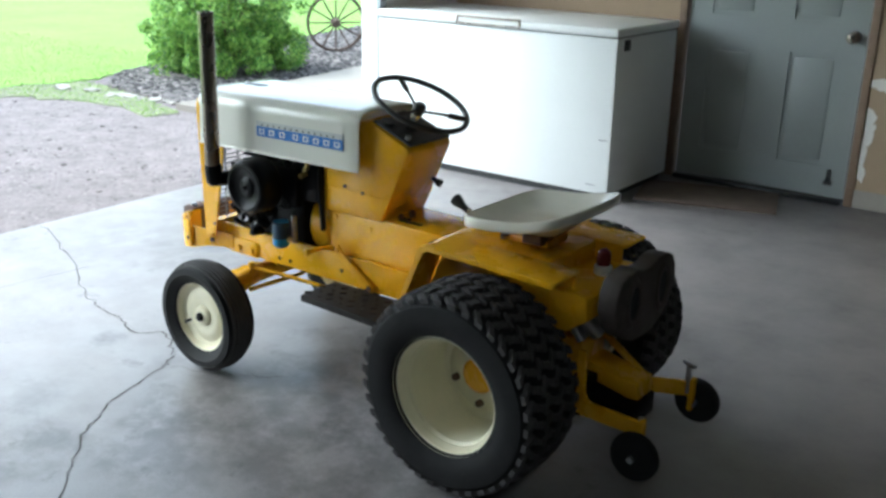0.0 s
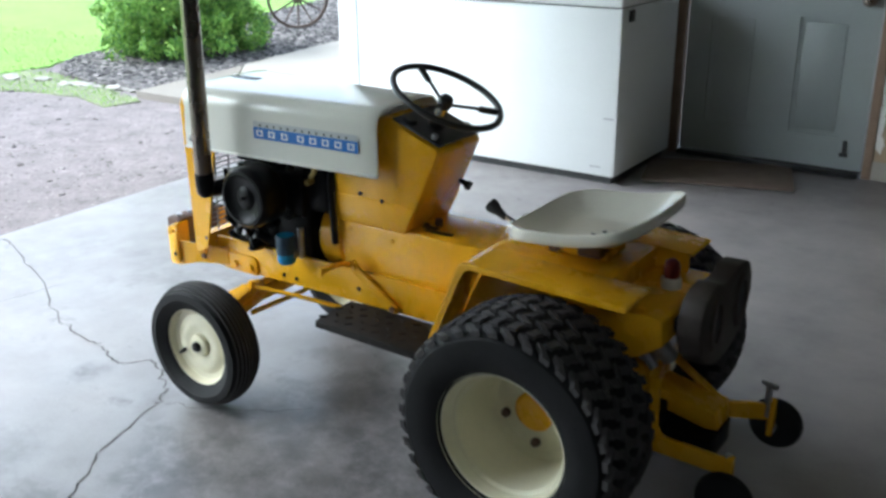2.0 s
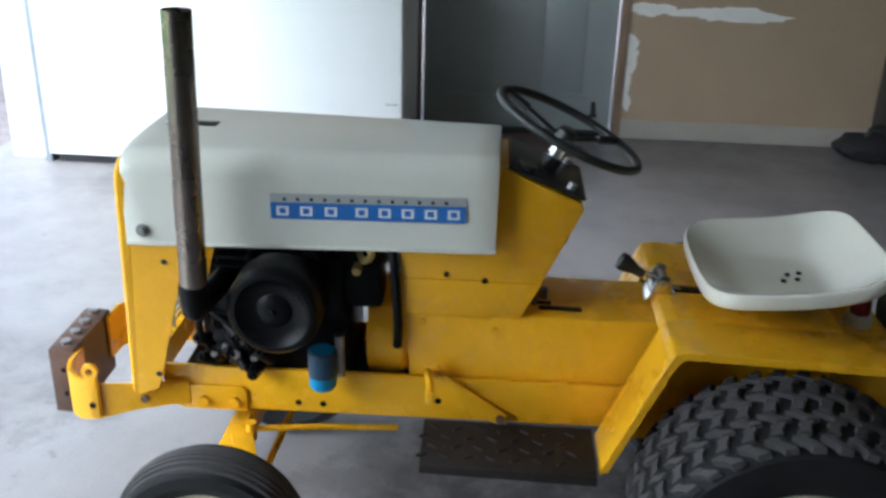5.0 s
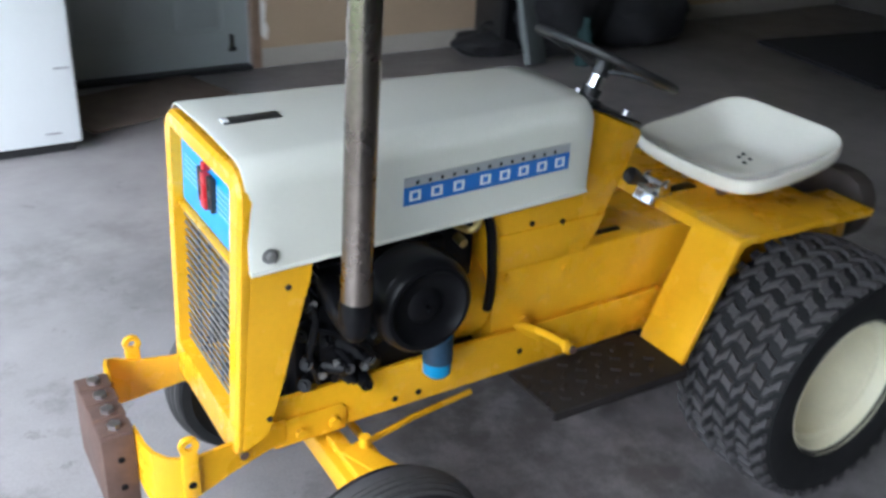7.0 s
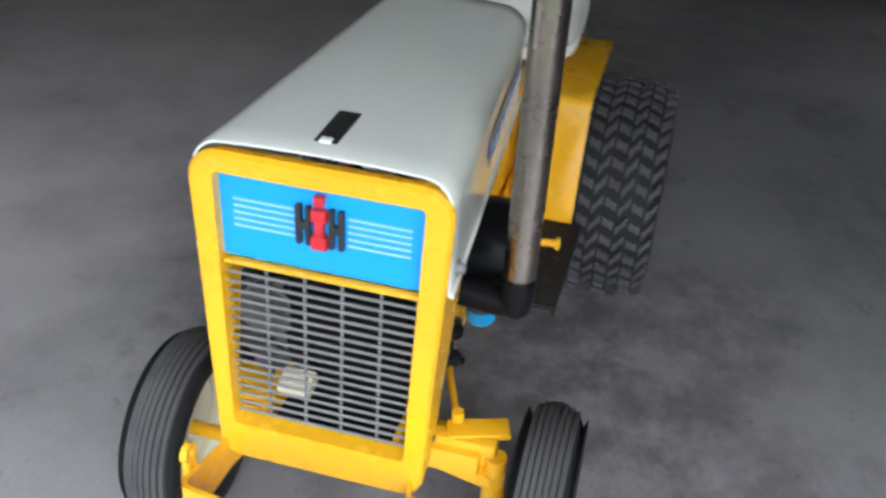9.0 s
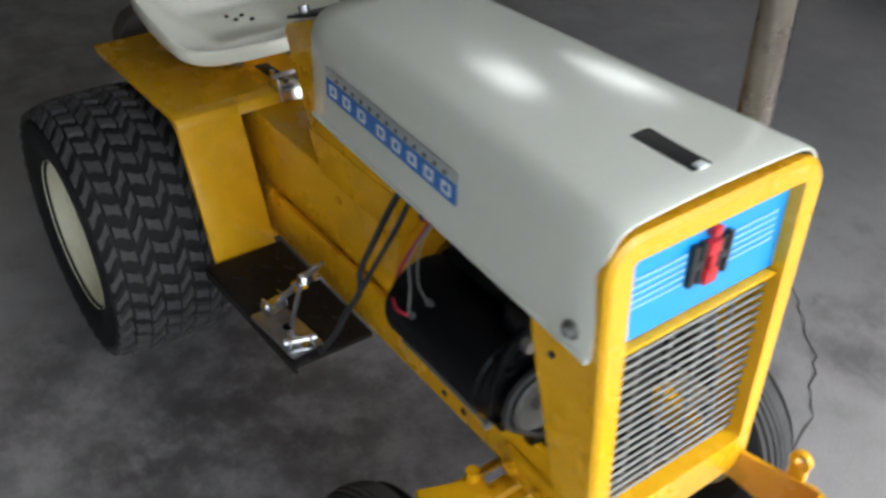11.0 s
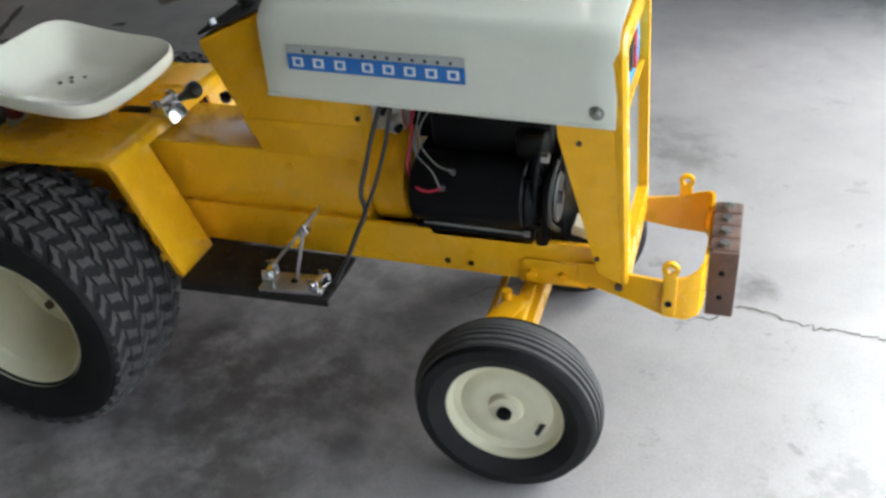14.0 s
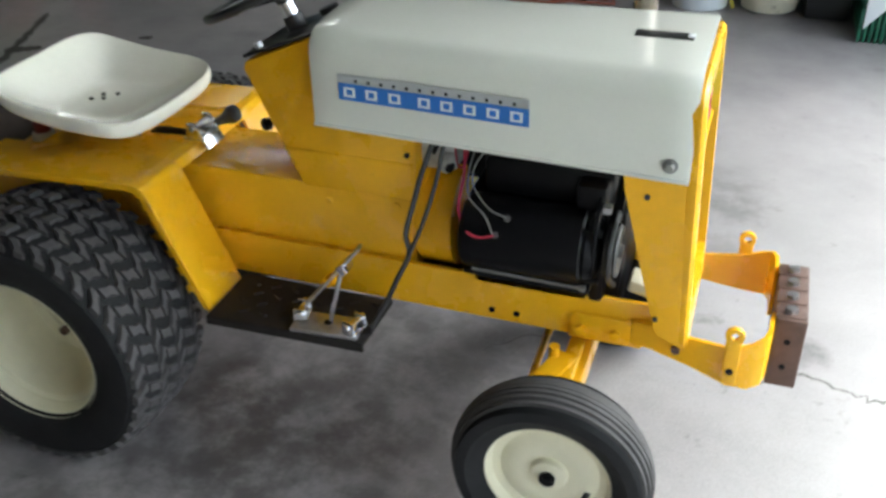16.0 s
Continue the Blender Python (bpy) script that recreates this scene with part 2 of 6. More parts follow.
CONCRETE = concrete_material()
GRAVEL = ground_material("brown_gravel", [(0.32, (0.09, 0.074, 0.074)), (0.46, (0.185, 0.157, 0.158)), (0.7, (0.27, 0.235, 0.236))], 5.0, 45)
VERGE = ground_material("scruffy_verge", [(0.36, (0.17, 0.15, 0.143)), (0.50, (0.24, 0.215, 0.18)), (0.60, (0.26, 0.28, 0.15)), (0.74, (0.20, 0.31, 0.09))], 5.0, 60)
SHADEGAP = ground_material("shaded_gap", [(0.3, (0.035, 0.03, 0.026)), (0.7, (0.08, 0.068, 0.058))], 9, 60)
GRASS = ground_material("lawn_green", [(0.3, (0.17, 0.33, 0.05)), (0.7, (0.26, 0.45, 0.09))], 0.8, 60)
ROCKBED = ground_material("grey_rock_bed", [(0.3, (0.10, 0.09, 0.085)), (0.7, (0.24, 0.22, 0.21))], 6, 30, 1.0, 0.04)
DIMWALK = surface("dim_walk_concrete", (0.22, 0.195, 0.17), 0.8, vary=0.1, scale=3, bumps=0.2)
WALKWAY = surface("pale_walk_concrete", (0.34, 0.31, 0.27), 0.8, vary=0.1, scale=2, bumps=0.2)


# ---- mesh tools ----
def box(bm, c, s, rot=None, bev=0.0, seg=2):
    m = Matrix.Translation(c) @ (rot.to_4x4() if rot else Matrix()) @ Matrix.Diagonal((*s, 1))
    made = bmesh.ops.create_cube(bm, size=1, matrix=m)["verts"]
    if bev:
        es = list({e for v in made for e in v.link_edges})
        bmesh.ops.bevel(bm, geom=es, offset=bev, segments=seg, affect="EDGES", profile=0.5)
    return bm


def cyl(bm, a, b, r, r2=None, seg=20, caps=True):
    a, b = Vector(a), Vector(b)
    d = b - a
    m = Matrix.Translation((a + b) / 2) @ d.to_track_quat("Z", "Y").to_matrix().to_4x4()
    bmesh.ops.create_cone(bm, cap_ends=caps, segments=seg, radius1=r, radius2=r if r2 is None else r2, depth=d.length, matrix=m)
    return bm


def lathe(bm, prof, m, seg=48, closed=False):
    """Turns a profile of (radius, height) about the z axis of m."""
    rings = []
    for r, h in prof:
        rings.append([bm.verts.new(m @ Vector((r * math.cos(2 * math.pi * i / seg), r * math.sin(2 * math.pi * i / seg), h))) for i in range(seg)])
    pairs = list(zip(rings, rings[1:])) + ([(rings[-1], rings[0])] if closed else [])
    for p, q in pairs:
        for i in range(seg):
            bm.faces.new((p[i], p[(i + 1) % seg], q[(i + 1) % seg], q[i]))
    return bm


def tube(bm, pts, r, seg=10, caps=True):
    pts = [Vector(p) for p in pts]
    rings = []
    side = None
    for i, p in enumerate(pts):
        d = (pts[min(i + 1, len(pts) - 1)] - pts[max(i - 1, 0)]).normalized()
        if side is None:
            side = d.orthogonal().normalized()
        side = (side - d * side.dot(d)).normalized()
        up = d.cross(side)
        rings.append([bm.verts.new(p + r * (math.cos(2 * math.pi * k / seg) * side + math.sin(2 * math.pi * k / seg) * up)) for k in range(seg)])
    for p, q in zip(rings, rings[1:]):
        for k in range(seg):
            bm.faces.new((p[k], p[(k + 1) % seg], q[(k + 1) % seg], q[k]))
    if caps:
        bm.faces.new(rings[0][::-1])
        bm.faces.new(rings[-1])
    return bm


def curve_pts(ctrl, n=8):
    """A smooth line through control points (Catmull-Rom)."""
    c = [Vector(p) for p in ctrl]
    c = [2 * c[0] - c[1]] + c + [2 * c[-1] - c[-2]]
    out = []
    for i in range(1, len(c) - 2):
        for k in range(n):
            t = k / n
            a, b, d, e = c[i - 1], c[i], c[i + 1], c[i + 2]
            out.append(0.5 * (2 * b + (d - a) * t + (2 * a - 5 * b + 4 * d - e) * t * t + (3 * b - a - 3 * d + e) * t ** 3))
    return out + [c[-2]]


def prism(bm, poly, y0, y1, bev=0.0, axis="y"):
    """An outline in (x, z) drawn out from y0 to y1 (or in (x, y) from z0 to z1)."""
    put = (lambda p, h: (p[0], h, p[1])) if axis == "y" else ((lambda p, h: (p[0], p[1], h)) if axis == "z" else (lambda p, h: (h, p[0], p[1])))
    a = [bm.verts.new(put(p, y0)) for p in poly]
    b = [bm.verts.new(put(p, y1)) for p in poly]
    fs = [bm.faces.new(a), bm.faces.new(b[::-1])]
    for i in range(len(poly)):
        j = (i + 1) % len(poly)
        fs.append(bm.faces.new((a[j], a[i], b[i], b[j])))
    bmesh.ops.recalc_face_normals(bm, faces=fs)
    if bev:
        bmesh.ops.bevel(bm, geom=list({e for f in fs for e in f.edges}), offset=bev, segments=2, affect="EDGES", profile=0.5)
    return bm


def finish(name, bm, material, smooth=True):
    bmesh.ops.recalc_face_normals(bm, faces=bm.faces[:])
    me = bpy.data.meshes.new(name)
    bm.to_mesh(me)
    bm.free()
    me.materials.append(material)
    if smooth:
        me.set_sharp_from_angle(angle=radians(35))
        me.shade_smooth()
        me.set_sharp_from_angle(angle=radians(35))
    return new(name, me)


def part(name, bm, material, parent, label="", smooth=True):
    ob = finish(name, bm, material, smooth)
    ob.parent = parent
    if label:
        tagged(ob, label)
    return ob


def thing(name, label, category, at=(0, 0, 0), group=""):
    ob = new(name)
    ob.location = at
    ob.empty_display_size = 0.1
    return tagged(ob, label, category, group)


def B():
    return bmesh.new()


# ---- the garage ----
Y_DOOR, X_OPEN, X_BACK, Y_FAR, CEIL = -3.165, 2.86, -4.6, 4.4, 2.55


def build_structure():
    bm = B()
    box(bm, ((X_BACK + X_OPEN) / 2 - 0.1, (Y_DOOR + Y_FAR) / 2, -0.06), (X_OPEN - X_BACK + 0.4, Y_FAR - Y_DOOR + 0.6, 0.12), Matrix.Rotation(radians(0.8), 3, "Z"), 0.008)
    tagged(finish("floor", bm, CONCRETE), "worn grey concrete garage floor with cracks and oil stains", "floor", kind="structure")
    # wall with the side door, cut by its opening
    bm = B()
    y = Y_DOOR - 0.07
    for x0, x1, z0, z1 in ((X_BACK, -0.06, 0.10, CEIL), (1.02, X_OPEN, 0.10, CEIL), (-0.06, 1.02, 2.10, CEIL)):
        box(bm, ((x0 + x1) / 2, y, (z0 + z1) / 2), (x1 - x0, 0.14, z1 - z0))
    tagged(finish("wall_door_side", bm, DRYWALL, False), "unpainted tan drywall with white joint compound", "wall", kind="structure")
    bm = B()
    for x0, x1 in ((X_BACK, -0.06), (1.02, X_OPEN)):
        box(bm, ((x0 + x1) / 2, y + 0.006, 0.05), (x1 - x0, 0.14, 0.10), None, 0.004)
    tagged(finish("baseboard", bm, WALKWAY), "rough grey concrete footing under the drywall", "footing", kind="structure")
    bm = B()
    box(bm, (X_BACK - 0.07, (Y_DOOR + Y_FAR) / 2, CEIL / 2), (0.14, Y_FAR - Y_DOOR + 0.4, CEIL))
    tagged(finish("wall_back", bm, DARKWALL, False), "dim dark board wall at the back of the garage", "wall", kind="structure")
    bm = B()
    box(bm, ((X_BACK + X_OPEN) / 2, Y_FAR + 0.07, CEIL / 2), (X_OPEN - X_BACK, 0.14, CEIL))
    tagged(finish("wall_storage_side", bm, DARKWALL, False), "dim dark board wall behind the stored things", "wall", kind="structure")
    bm = B()
    box(bm, (X_OPEN - 0.1, (Y_DOOR - 2.42) / 2 - 0.07, CEIL / 2), (0.2, abs(Y_DOOR + 2.42) + 0.14, CEIL))
    # unseen far jamb, its edge placed to shape the daylight
    box(bm, (X_OPEN - 0.1, (2.75 + Y_FAR + 0.07) / 2, CEIL / 2), (0.2, Y_FAR + 0.07 - 2.75, CEIL))
    box(bm, (X_OPEN - 0.1, 0.165, CEIL - 0.10), (0.2, 5.17, 0.20))
    tagged(finish("wall_front", bm, WHITEPAINT, False), "white painted jambs and header of the garage door opening", "wall", kind="structure")
    bm = B()
    for x, y, a, b in ((2.650, -2.385, 0.004, 0.055), (2.664, -2.360, 0.028, 0.004), (2.664, -2.410, 0.028, 0.004)):
        box(bm, (x, y, 1.15), (a, b, 2.30), None, 0.001, 1)
    tagged(finish("door_track", bm, TRACKSTEEL), "grey steel track of the overhead door beside the jamb", "door track", kind="structure")
    bm = B()
    box(bm, ((X_BACK + X_OPEN) / 2, (Y_DOOR + Y_FAR) / 2, CEIL + 0.06), (X_OPEN - X_BACK + 0.3, Y_FAR - Y_DOOR + 0.5, 0.12))
    tagged(finish("ceiling", bm, CEILING, False), "plain greyish ceiling boards of the garage", "ceiling", kind="structure")


def build_door():
    d = tagged(new("door_1"), "closed pale grey six-panel entry door with a steel knob", "door", kind="structure")
    d.location = (0, 0, 0)
    x0, x1, z0, z1, y = -0.014, 0.975, 0.03, 2.06, Y_DOOR - 0.02
    bm = B()
    cols = [(x0 + 0.13, x0 + 0.39), (x1 - 0.39, x1 - 0.13)]
    rows_ = [(0.20, 0.80), (0.98, 1.62), (1.74, 1.96)]
    xs = sorted({x0, x1, *[v for c in cols for v in c]})
    zs = sorted({z0, z1, *[v for r in rows_ for v in r]})
    for a, b in zip(xs, xs[1:]):
        for c, e in zip(zs, zs[1:]):
            if (a, b) in cols and (c, e) in rows_:
                continue
            box(bm, ((a + b) / 2, y - 0.02, (c + e) / 2), (b - a, 0.04, e - c))
    part("door_leaf", bm, DOORPAINT, d, smooth=False)
    for a, b in cols:
        for c, e in rows_:
            bm = B()
            box(bm, ((a + b) / 2, y - 0.018, (c + e) / 2), (b - a, 0.02, e - c))
            box(bm, ((a + b) / 2, y - 0.014, (c + e) / 2), (b - a - 0.05, 0.022, e - c - 0.05), bev=0.007)
            part("door_panel", bm, DOORPAINT, d)
    bm = B()
    for xa in (x0 - 0.035, x1 + 0.035):
        box(bm, (xa, y + 0.0, 1.05), (0.046, 0.06, 2.10), bev=0.004)
    box(bm, ((x0 + x1) / 2, y + 0.0, 2.10), (x1 - x0 + 0.12, 0.058, 0.055), bev=0.004)
    part("door_frame", bm, WOODTRIM, d, "unpainted wooden door frame")
    k = B()
    m = Matrix.Translation((0.05, y + 0.002, 0.905)) @ Matrix.Rotation(radians(-90), 4, "X")
    lathe(k, [(0.0, 0.0), (0.033, 0.0), (0.033, 0.008), (0.013, 0.012), (0.012, 0.035), (0.026, 0.045), (0.030, 0.058), (0.022, 0.07), (0.0, 0.073)], m, 24)
    part("door_knob", k, PIPE, d, "dark tarnished metal door knob")
    k = B()
    box(k, (0.078, y + 0.006, 0.150), (0.02, 0.012, 0.07), bev=0.004)
    box(k, (0.078, y + 0.014, 0.110), (0.042, 0.012, 0.02), bev=0.004)
    part("door_stop", k, BLACKPLASTIC, d, "black flip-down door stop")
    # black threshold also paints the shade of the gap under the door
    bm = B()
    box(bm, ((x0 + x1) / 2, Y_DOOR - 0.03, 0.014), (x1 - x0, 0.12, 0.026), bev=0.004)
    part("threshold", bm, BLACKPLASTIC, d, "dark threshold drawn for the shaded gap under the door")


def build_freezer():
    f = thing("chest_freezer", "large white chest freezer standing against the wall", "freezer", (0.998, -2.341, 0))
    L, D = 1.65, 0.74
    turn = Matrix.Rotation(radians(0), 3, "Z")
    bm = B()
    box(bm, (L / 2, -D / 2, 0.463), (L, D, 0.846), turn, 0.012)
    part("cabinet_body", bm, WHITEPAINT, f)
    bm = B()
    box(bm, (L / 2, -D / 2 + 0.004, 0.914), (L + 0.012, D + 0.014, 0.046), None, 0.014, 3)
    part("lid", bm, WHITEPAINT, f)
    bm = B()
    box(bm, (L / 2, -D / 2, 0.889), (L - 0.02, D - 0.02, 0.012))
    part("lid_seal", bm, BLACKPLASTIC, f, "dark rubber lid seal")
    bm = B()
    box(bm, (L / 2, -D / 2, 0.022), (L - 0.06, D - 0.06, 0.044))
    part("plinth", bm, BLACKPLASTIC, f, "dark recessed plinth")
    bm = B()
    for at, size in (((0.82, 0.014, 0.938), (0.44, 0.012, 0.010)), ((0.82, 0.014, 0.902), (0.44, 0.012, 0.008)), ((0.604, 0.014, 0.920), (0.012, 0.012, 0.044)), ((1.036, 0.014, 0.920), (0.012, 0.012, 0.044))):
        box(bm, at, size, None, 0.003)
    part("lid_handle", bm, PIPE, f, "dull metal lid handle frame")
    bm = B()
    box(bm, (-0.004, -0.105, 0.846), (0.012, 0.058, 0.058), None, 0.005)
    part("lock", bm, BLACKPLASTIC, f, "black lock plate")
    for x, z, w in ((0.045, 0.345, 0.055), (0.105, 0.09, 0.06)):
        bm = B()
        box(bm, (x, 0.002, z), (w, 0.006, 0.006))
        part("trim_clip", bm, STEEL, f)


build_structure()
build_door()
build_freezer()
# ---- the tractor ----
tractor = thing("garden_tractor", "yellow and cream vintage garden tractor with turf tyres", "tractor")


def hood_section(x, inset=0.0):
    t = (x - 0.552) / (1.236 - 0.552)
    w = 0.143 + (0.184 - 0.143) * t - inset
    top = 0.909 - inset
    r = 0.046 - inset
    pts = [(w, 0.728), (w - 0.001, 0.76), (w - 0.002, 0.80)]
    c = (w - 0.002 - r, top - 0.004 - r)
    for k in range(0, 9):
        a = radians(90 * k / 8)
        pts.append((c[0] + r * math.cos(a), c[1] + r * math.sin(a)))
    n = 4
    for k in range(1, n + 1):
        s = k / n
        pts.append((c[0] * (1 - s), top - 0.004 * (1 - s) ** 2))
    left = pts
    right = [(-y, z) for y, z in pts[:-1]][::-1]
    return left + right


def build_hood():
    bm = B()
    xs = [0.552, 0.556, 0.60, 0.72, 0.84, 0.96, 1.08, 1.19, 1.230, 1.236]
    outer, inner = [], []
    for x in xs:
        i = 0.002 if x in (xs[0], xs[-1]) else 0.0
        outer.append([bm.verts.new((x, y, z)) for y, z in hood_section(x, i)])
        inner.append([bm.verts.new((x, y, z)) for y, z in hood_section(x, 0.005)])
    for rings, flip in ((outer, False), (inner, True)):
        for p, q in zip(rings, rings[1:]):
            for i in range(len(p) - 1):
                f = (p[i], p[i + 1], q[i + 1], q[i])
                bm.faces.new(f[::-1] if flip else f)
    for a, b in ((outer[0], inner[0]), (outer[-1], inner[-1])):
        for i in range(len(a) - 1):
            bm.faces.new((a[i], a[i + 1], b[i + 1], b[i]))
    for p, q, s, t in zip(outer, outer[1:], inner, inner[1:]):
        for e in (0, -1):
            bm.faces.new((p[e], q[e], t[e], s[e]))
    hood = part("hood", bm, CREAM, tractor, "glossy cream painted steel hood")
    for s in (1, -1):
        bm = B()
        y = s * 0.183
        m = Matrix.Translation((1.203, y, 0.755)) @ Matrix.Rotation(radians(-90 * s), 4, "X")
        lathe(bm, [(0.0, 0.010), (0.006, 0.010), (0.0075, 0.008), (0.0075, 0.002), (0.0125, 0.002), (0.013, 0.0)], m, 20)
        part("hood_bolt", bm, GRILLE, hood, "steel hood bolt with washer")
        bm = B()
        tube(bm, [(0.553, s * 0.1435, 0.729), (1.235, s * 0.1845, 0.729)], 0.0036, 8)
        part("hood_hem", bm, CREAM, hood)
        # decal: blue band, silver strip above it, pale marks in place of the maker's letters
        def on_side(x, z, out):
            t = (x - 0.552) / 0.684
            return Vector((x - 0.003, s * (0.143 + 0.041 * t + out), z + 0.007))
        def panel(name, xa, xb, za, zb, out, material, thick=0.0012):
            b2 = B()
            v = [b2.verts.new(on_side(x, z, o)) for o in (out, out + thick) for x, z in ((xa, za), (xb, za), (xb, zb), (xa, zb))]
            for q in ((0, 1, 2, 3), (4, 5, 6, 7), (0, 1, 5, 4), (1, 2, 6, 5), (2, 3, 7, 6), (3, 0, 4, 7)):
                b2.faces.new([v[i] for i in q])
            return part(name, b2, material, hood, smooth=False)
        panel("decal_band", 0.612, 0.968, 0.779, 0.811, 0.0005, BLUE)
        panel("decal_strip", 0.612, 0.968, 0.8115, 0.828, 0.0005, DECALGREY)
        for k in range(13):
            x = 0.645 + k * 0.0245
            panel("decal_tick", x, x + 0.006, 0.8145, 0.8205, 0.0013, BLACKPLASTIC)
        marks = [0.022, 0.065, 0.110, 0.166, 0.208, 0.250, 0.292, 0.334]
        for k, q in enumerate(marks):
            x = 0.612 + q if s < 0 else 0.968 - q
            d = 0.011
            panel("decal_mark", x - d, x + d, 0.786, 0.7895, 0.0013, DECALWHITE)
            panel("decal_mark", x - d, x + d, 0.8005, 0.804, 0.0013, DECALWHITE)
            for e in (x - d, x + d - 0.005):
                panel("decal_mark", e, e + 0.005, 0.7895, 0.8005, 0.0013, DECALWHITE)
    bm = B()
    box(bm, (1.155, -0.004, 0.909), (0.098, 0.032, 0.003), None, 0.001)
    part("hood_slot", bm, BLACKPLASTIC, hood, "black slot in the hood top")
    # white block painted in for light showing through the slot
    bm = B()
    box(bm, (1.2, -0.004, 0.911), (0.012, 0.016, 0.004), None, 0.001)
    part("slot_light", bm, DECALWHITE, hood)


def shell_x(z):
    return 1.238 + (0.888 - z) * 0.045


def rounded(w0, w1, z0, z1, r0, r1, seg=6):
    """Outline in (y, z): half width w0 at the bottom z0, w1 at the top z1, with rounded corners."""
    pts = []
    for cy, cz, r, a0 in ((w1 - r1, z1 - r1, r1, 0), (-w1 + r1, z1 - r1, r1, 90), (-w0 + r0, z0 + r0, r0, 180), (w0 - r0, z0 + r0, r0, 270)):
        for k in range(seg + 1):
            a = radians(a0 + 90 * k / seg)
            pts.append((cy + r * math.cos(a), cz + r * math.sin(a)))
    return pts


def build_shell():
    bm = B()
    out = rounded(0.163, 0.184, 0.368, 0.892, 0.034, 0.045, 6)
    out2 = rounded(0.158, 0.179, 0.374, 0.886, 0.031, 0.040, 6)
    inn = rounded(0.135, 0.147, 0.437, 0.862, 0.006, 0.008, 6)
    loops = []
    for o, dx in ((out, -0.004), (out, 0.003), (out2, 0.009), (inn, 0.009), (inn, -0.022), (out2, -0.022)):
        loops.append([bm.verts.new((shell_x(z) + dx, y, z)) for y, z in o])
    n = len(out)
    for a, b in zip(loops, loops[1:] + loops[:1]):
        for i in range(n):
            bm.faces.new((a[i], a[(i + 1) % n], b[(i + 1) % n], b[i]))
    shell = part("grille_shell", bm, YELLOW, tractor, "yellow grille housing with rounded corners")
    for s in (1, -1):
        bm = B()
        prism(bm, [(1.128, 0.745), (1.23, 0.745), (shell_x(0.385) - 0.005, 0.385), (1.212, 0.405), (1.203, 0.43), (1.133, 0.70)], s * 0.0, s * 0.006)
        for v in bm.verts:
            v.co.y += s * (0.1555 + 0.021 * (v.co.z - 0.368) / 0.524 + (0.0005 if abs(v.co.y) > 0.003 else 0))
        part("shell_side", bm, YELLOW, shell)
        for x, z in ((1.172, 0.69), (1.208, 0.44)):
            bm = B()
            yy = 0.161 + 0.021 * (z - 0.368) / 0.524
            cyl(bm, (x, s * yy, z), (x, s * (yy + 0.004), z), 0.005, seg=12)
            part("screw", bm, BLACKPLASTIC, shell)
    bm = B()
    prism(bm, [(-0.146, 0.728), (0.146, 0.728), (0.149, 0.86), (-0.149, 0.86)], 0, 0.004, axis="x")
    for v in bm.verts:
        v.co.x += shell_x(v.co.z) - 0.014
    badge = part("badge_panel", bm, SKYBLUE, shell, "light blue panel above the grille")
    bm = B()
    box(bm, (shell_x(0.722) - 0.006, 0, 0.722), (0.014, 0.28, 0.006), None, 0.001)
    part("badge_rail", bm, YELLOW, shell)
    for s in (1, -1):
        for k in range(5):
            z = 0.778 + k * 0.010
            bm = B()
            box(bm, (shell_x(z) - 0.0085, s * (0.036 + 0.046), z), (0.002, 0.088, 0.0034))
            part("badge_line", bm, BADGELINE, badge, smooth=False)
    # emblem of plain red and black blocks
    bm = B()
    for y0, y1, z0, z1 in ((-0.011, 0.011, 0.768, 0.788), (-0.006, 0.006, 0.786, 0.812), (-0.011, 0.011, 0.810, 0.828), (-0.007, 0.007, 0.834, 0.848)):
        z = (z0 + z1) / 2
        box(bm, (shell_x(z) - 0.003, (y0 + y1) / 2, z), (0.012, y1 - y0, z1 - z0), None, 0.0015)
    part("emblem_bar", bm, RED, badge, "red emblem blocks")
    bm = B()
    for s in (1, -1):
        for y0, y1, z0, z1 in ((0.013, 0.020, 0.770, 0.830), (0.026, 0.034, 0.770, 0.830), (0.019, 0.027, 0.794, 0.806)):
            z = (z0 + z1) / 2
            box(bm, (shell_x(z) - 0.005, s * (y0 + y1) / 2, z), (0.010, y1 - y0, z1 - z0), None, 0.0015)
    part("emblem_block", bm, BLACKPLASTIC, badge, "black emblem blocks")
    for k in range(18):
        z = 0.449 + k * 0.0155
        bm = B()
        w = 0.138 + (z - 0.437) * 0.026
        box(bm, (shell_x(z) - 0.012, 0, z), (0.004, 2 * w, 0.0046), None, 0.001, 1)
        part("grille_bar", bm, GRILLE, shell, smooth=False)
    for y in (-0.085, -0.028, 0.028, 0.085):
        bm = B()
        prism(bm, [(shell_x(0.44) - 0.019, 0.44), (shell_x(0.44) - 0.015, 0.44), (shell_x(0.72) - 0.015, 0.72), (shell_x(0.72) - 0.019, 0.72)], y - 0.002, y + 0.002)
        part("grille_upright", bm, GRILLE, shell, smooth=False)


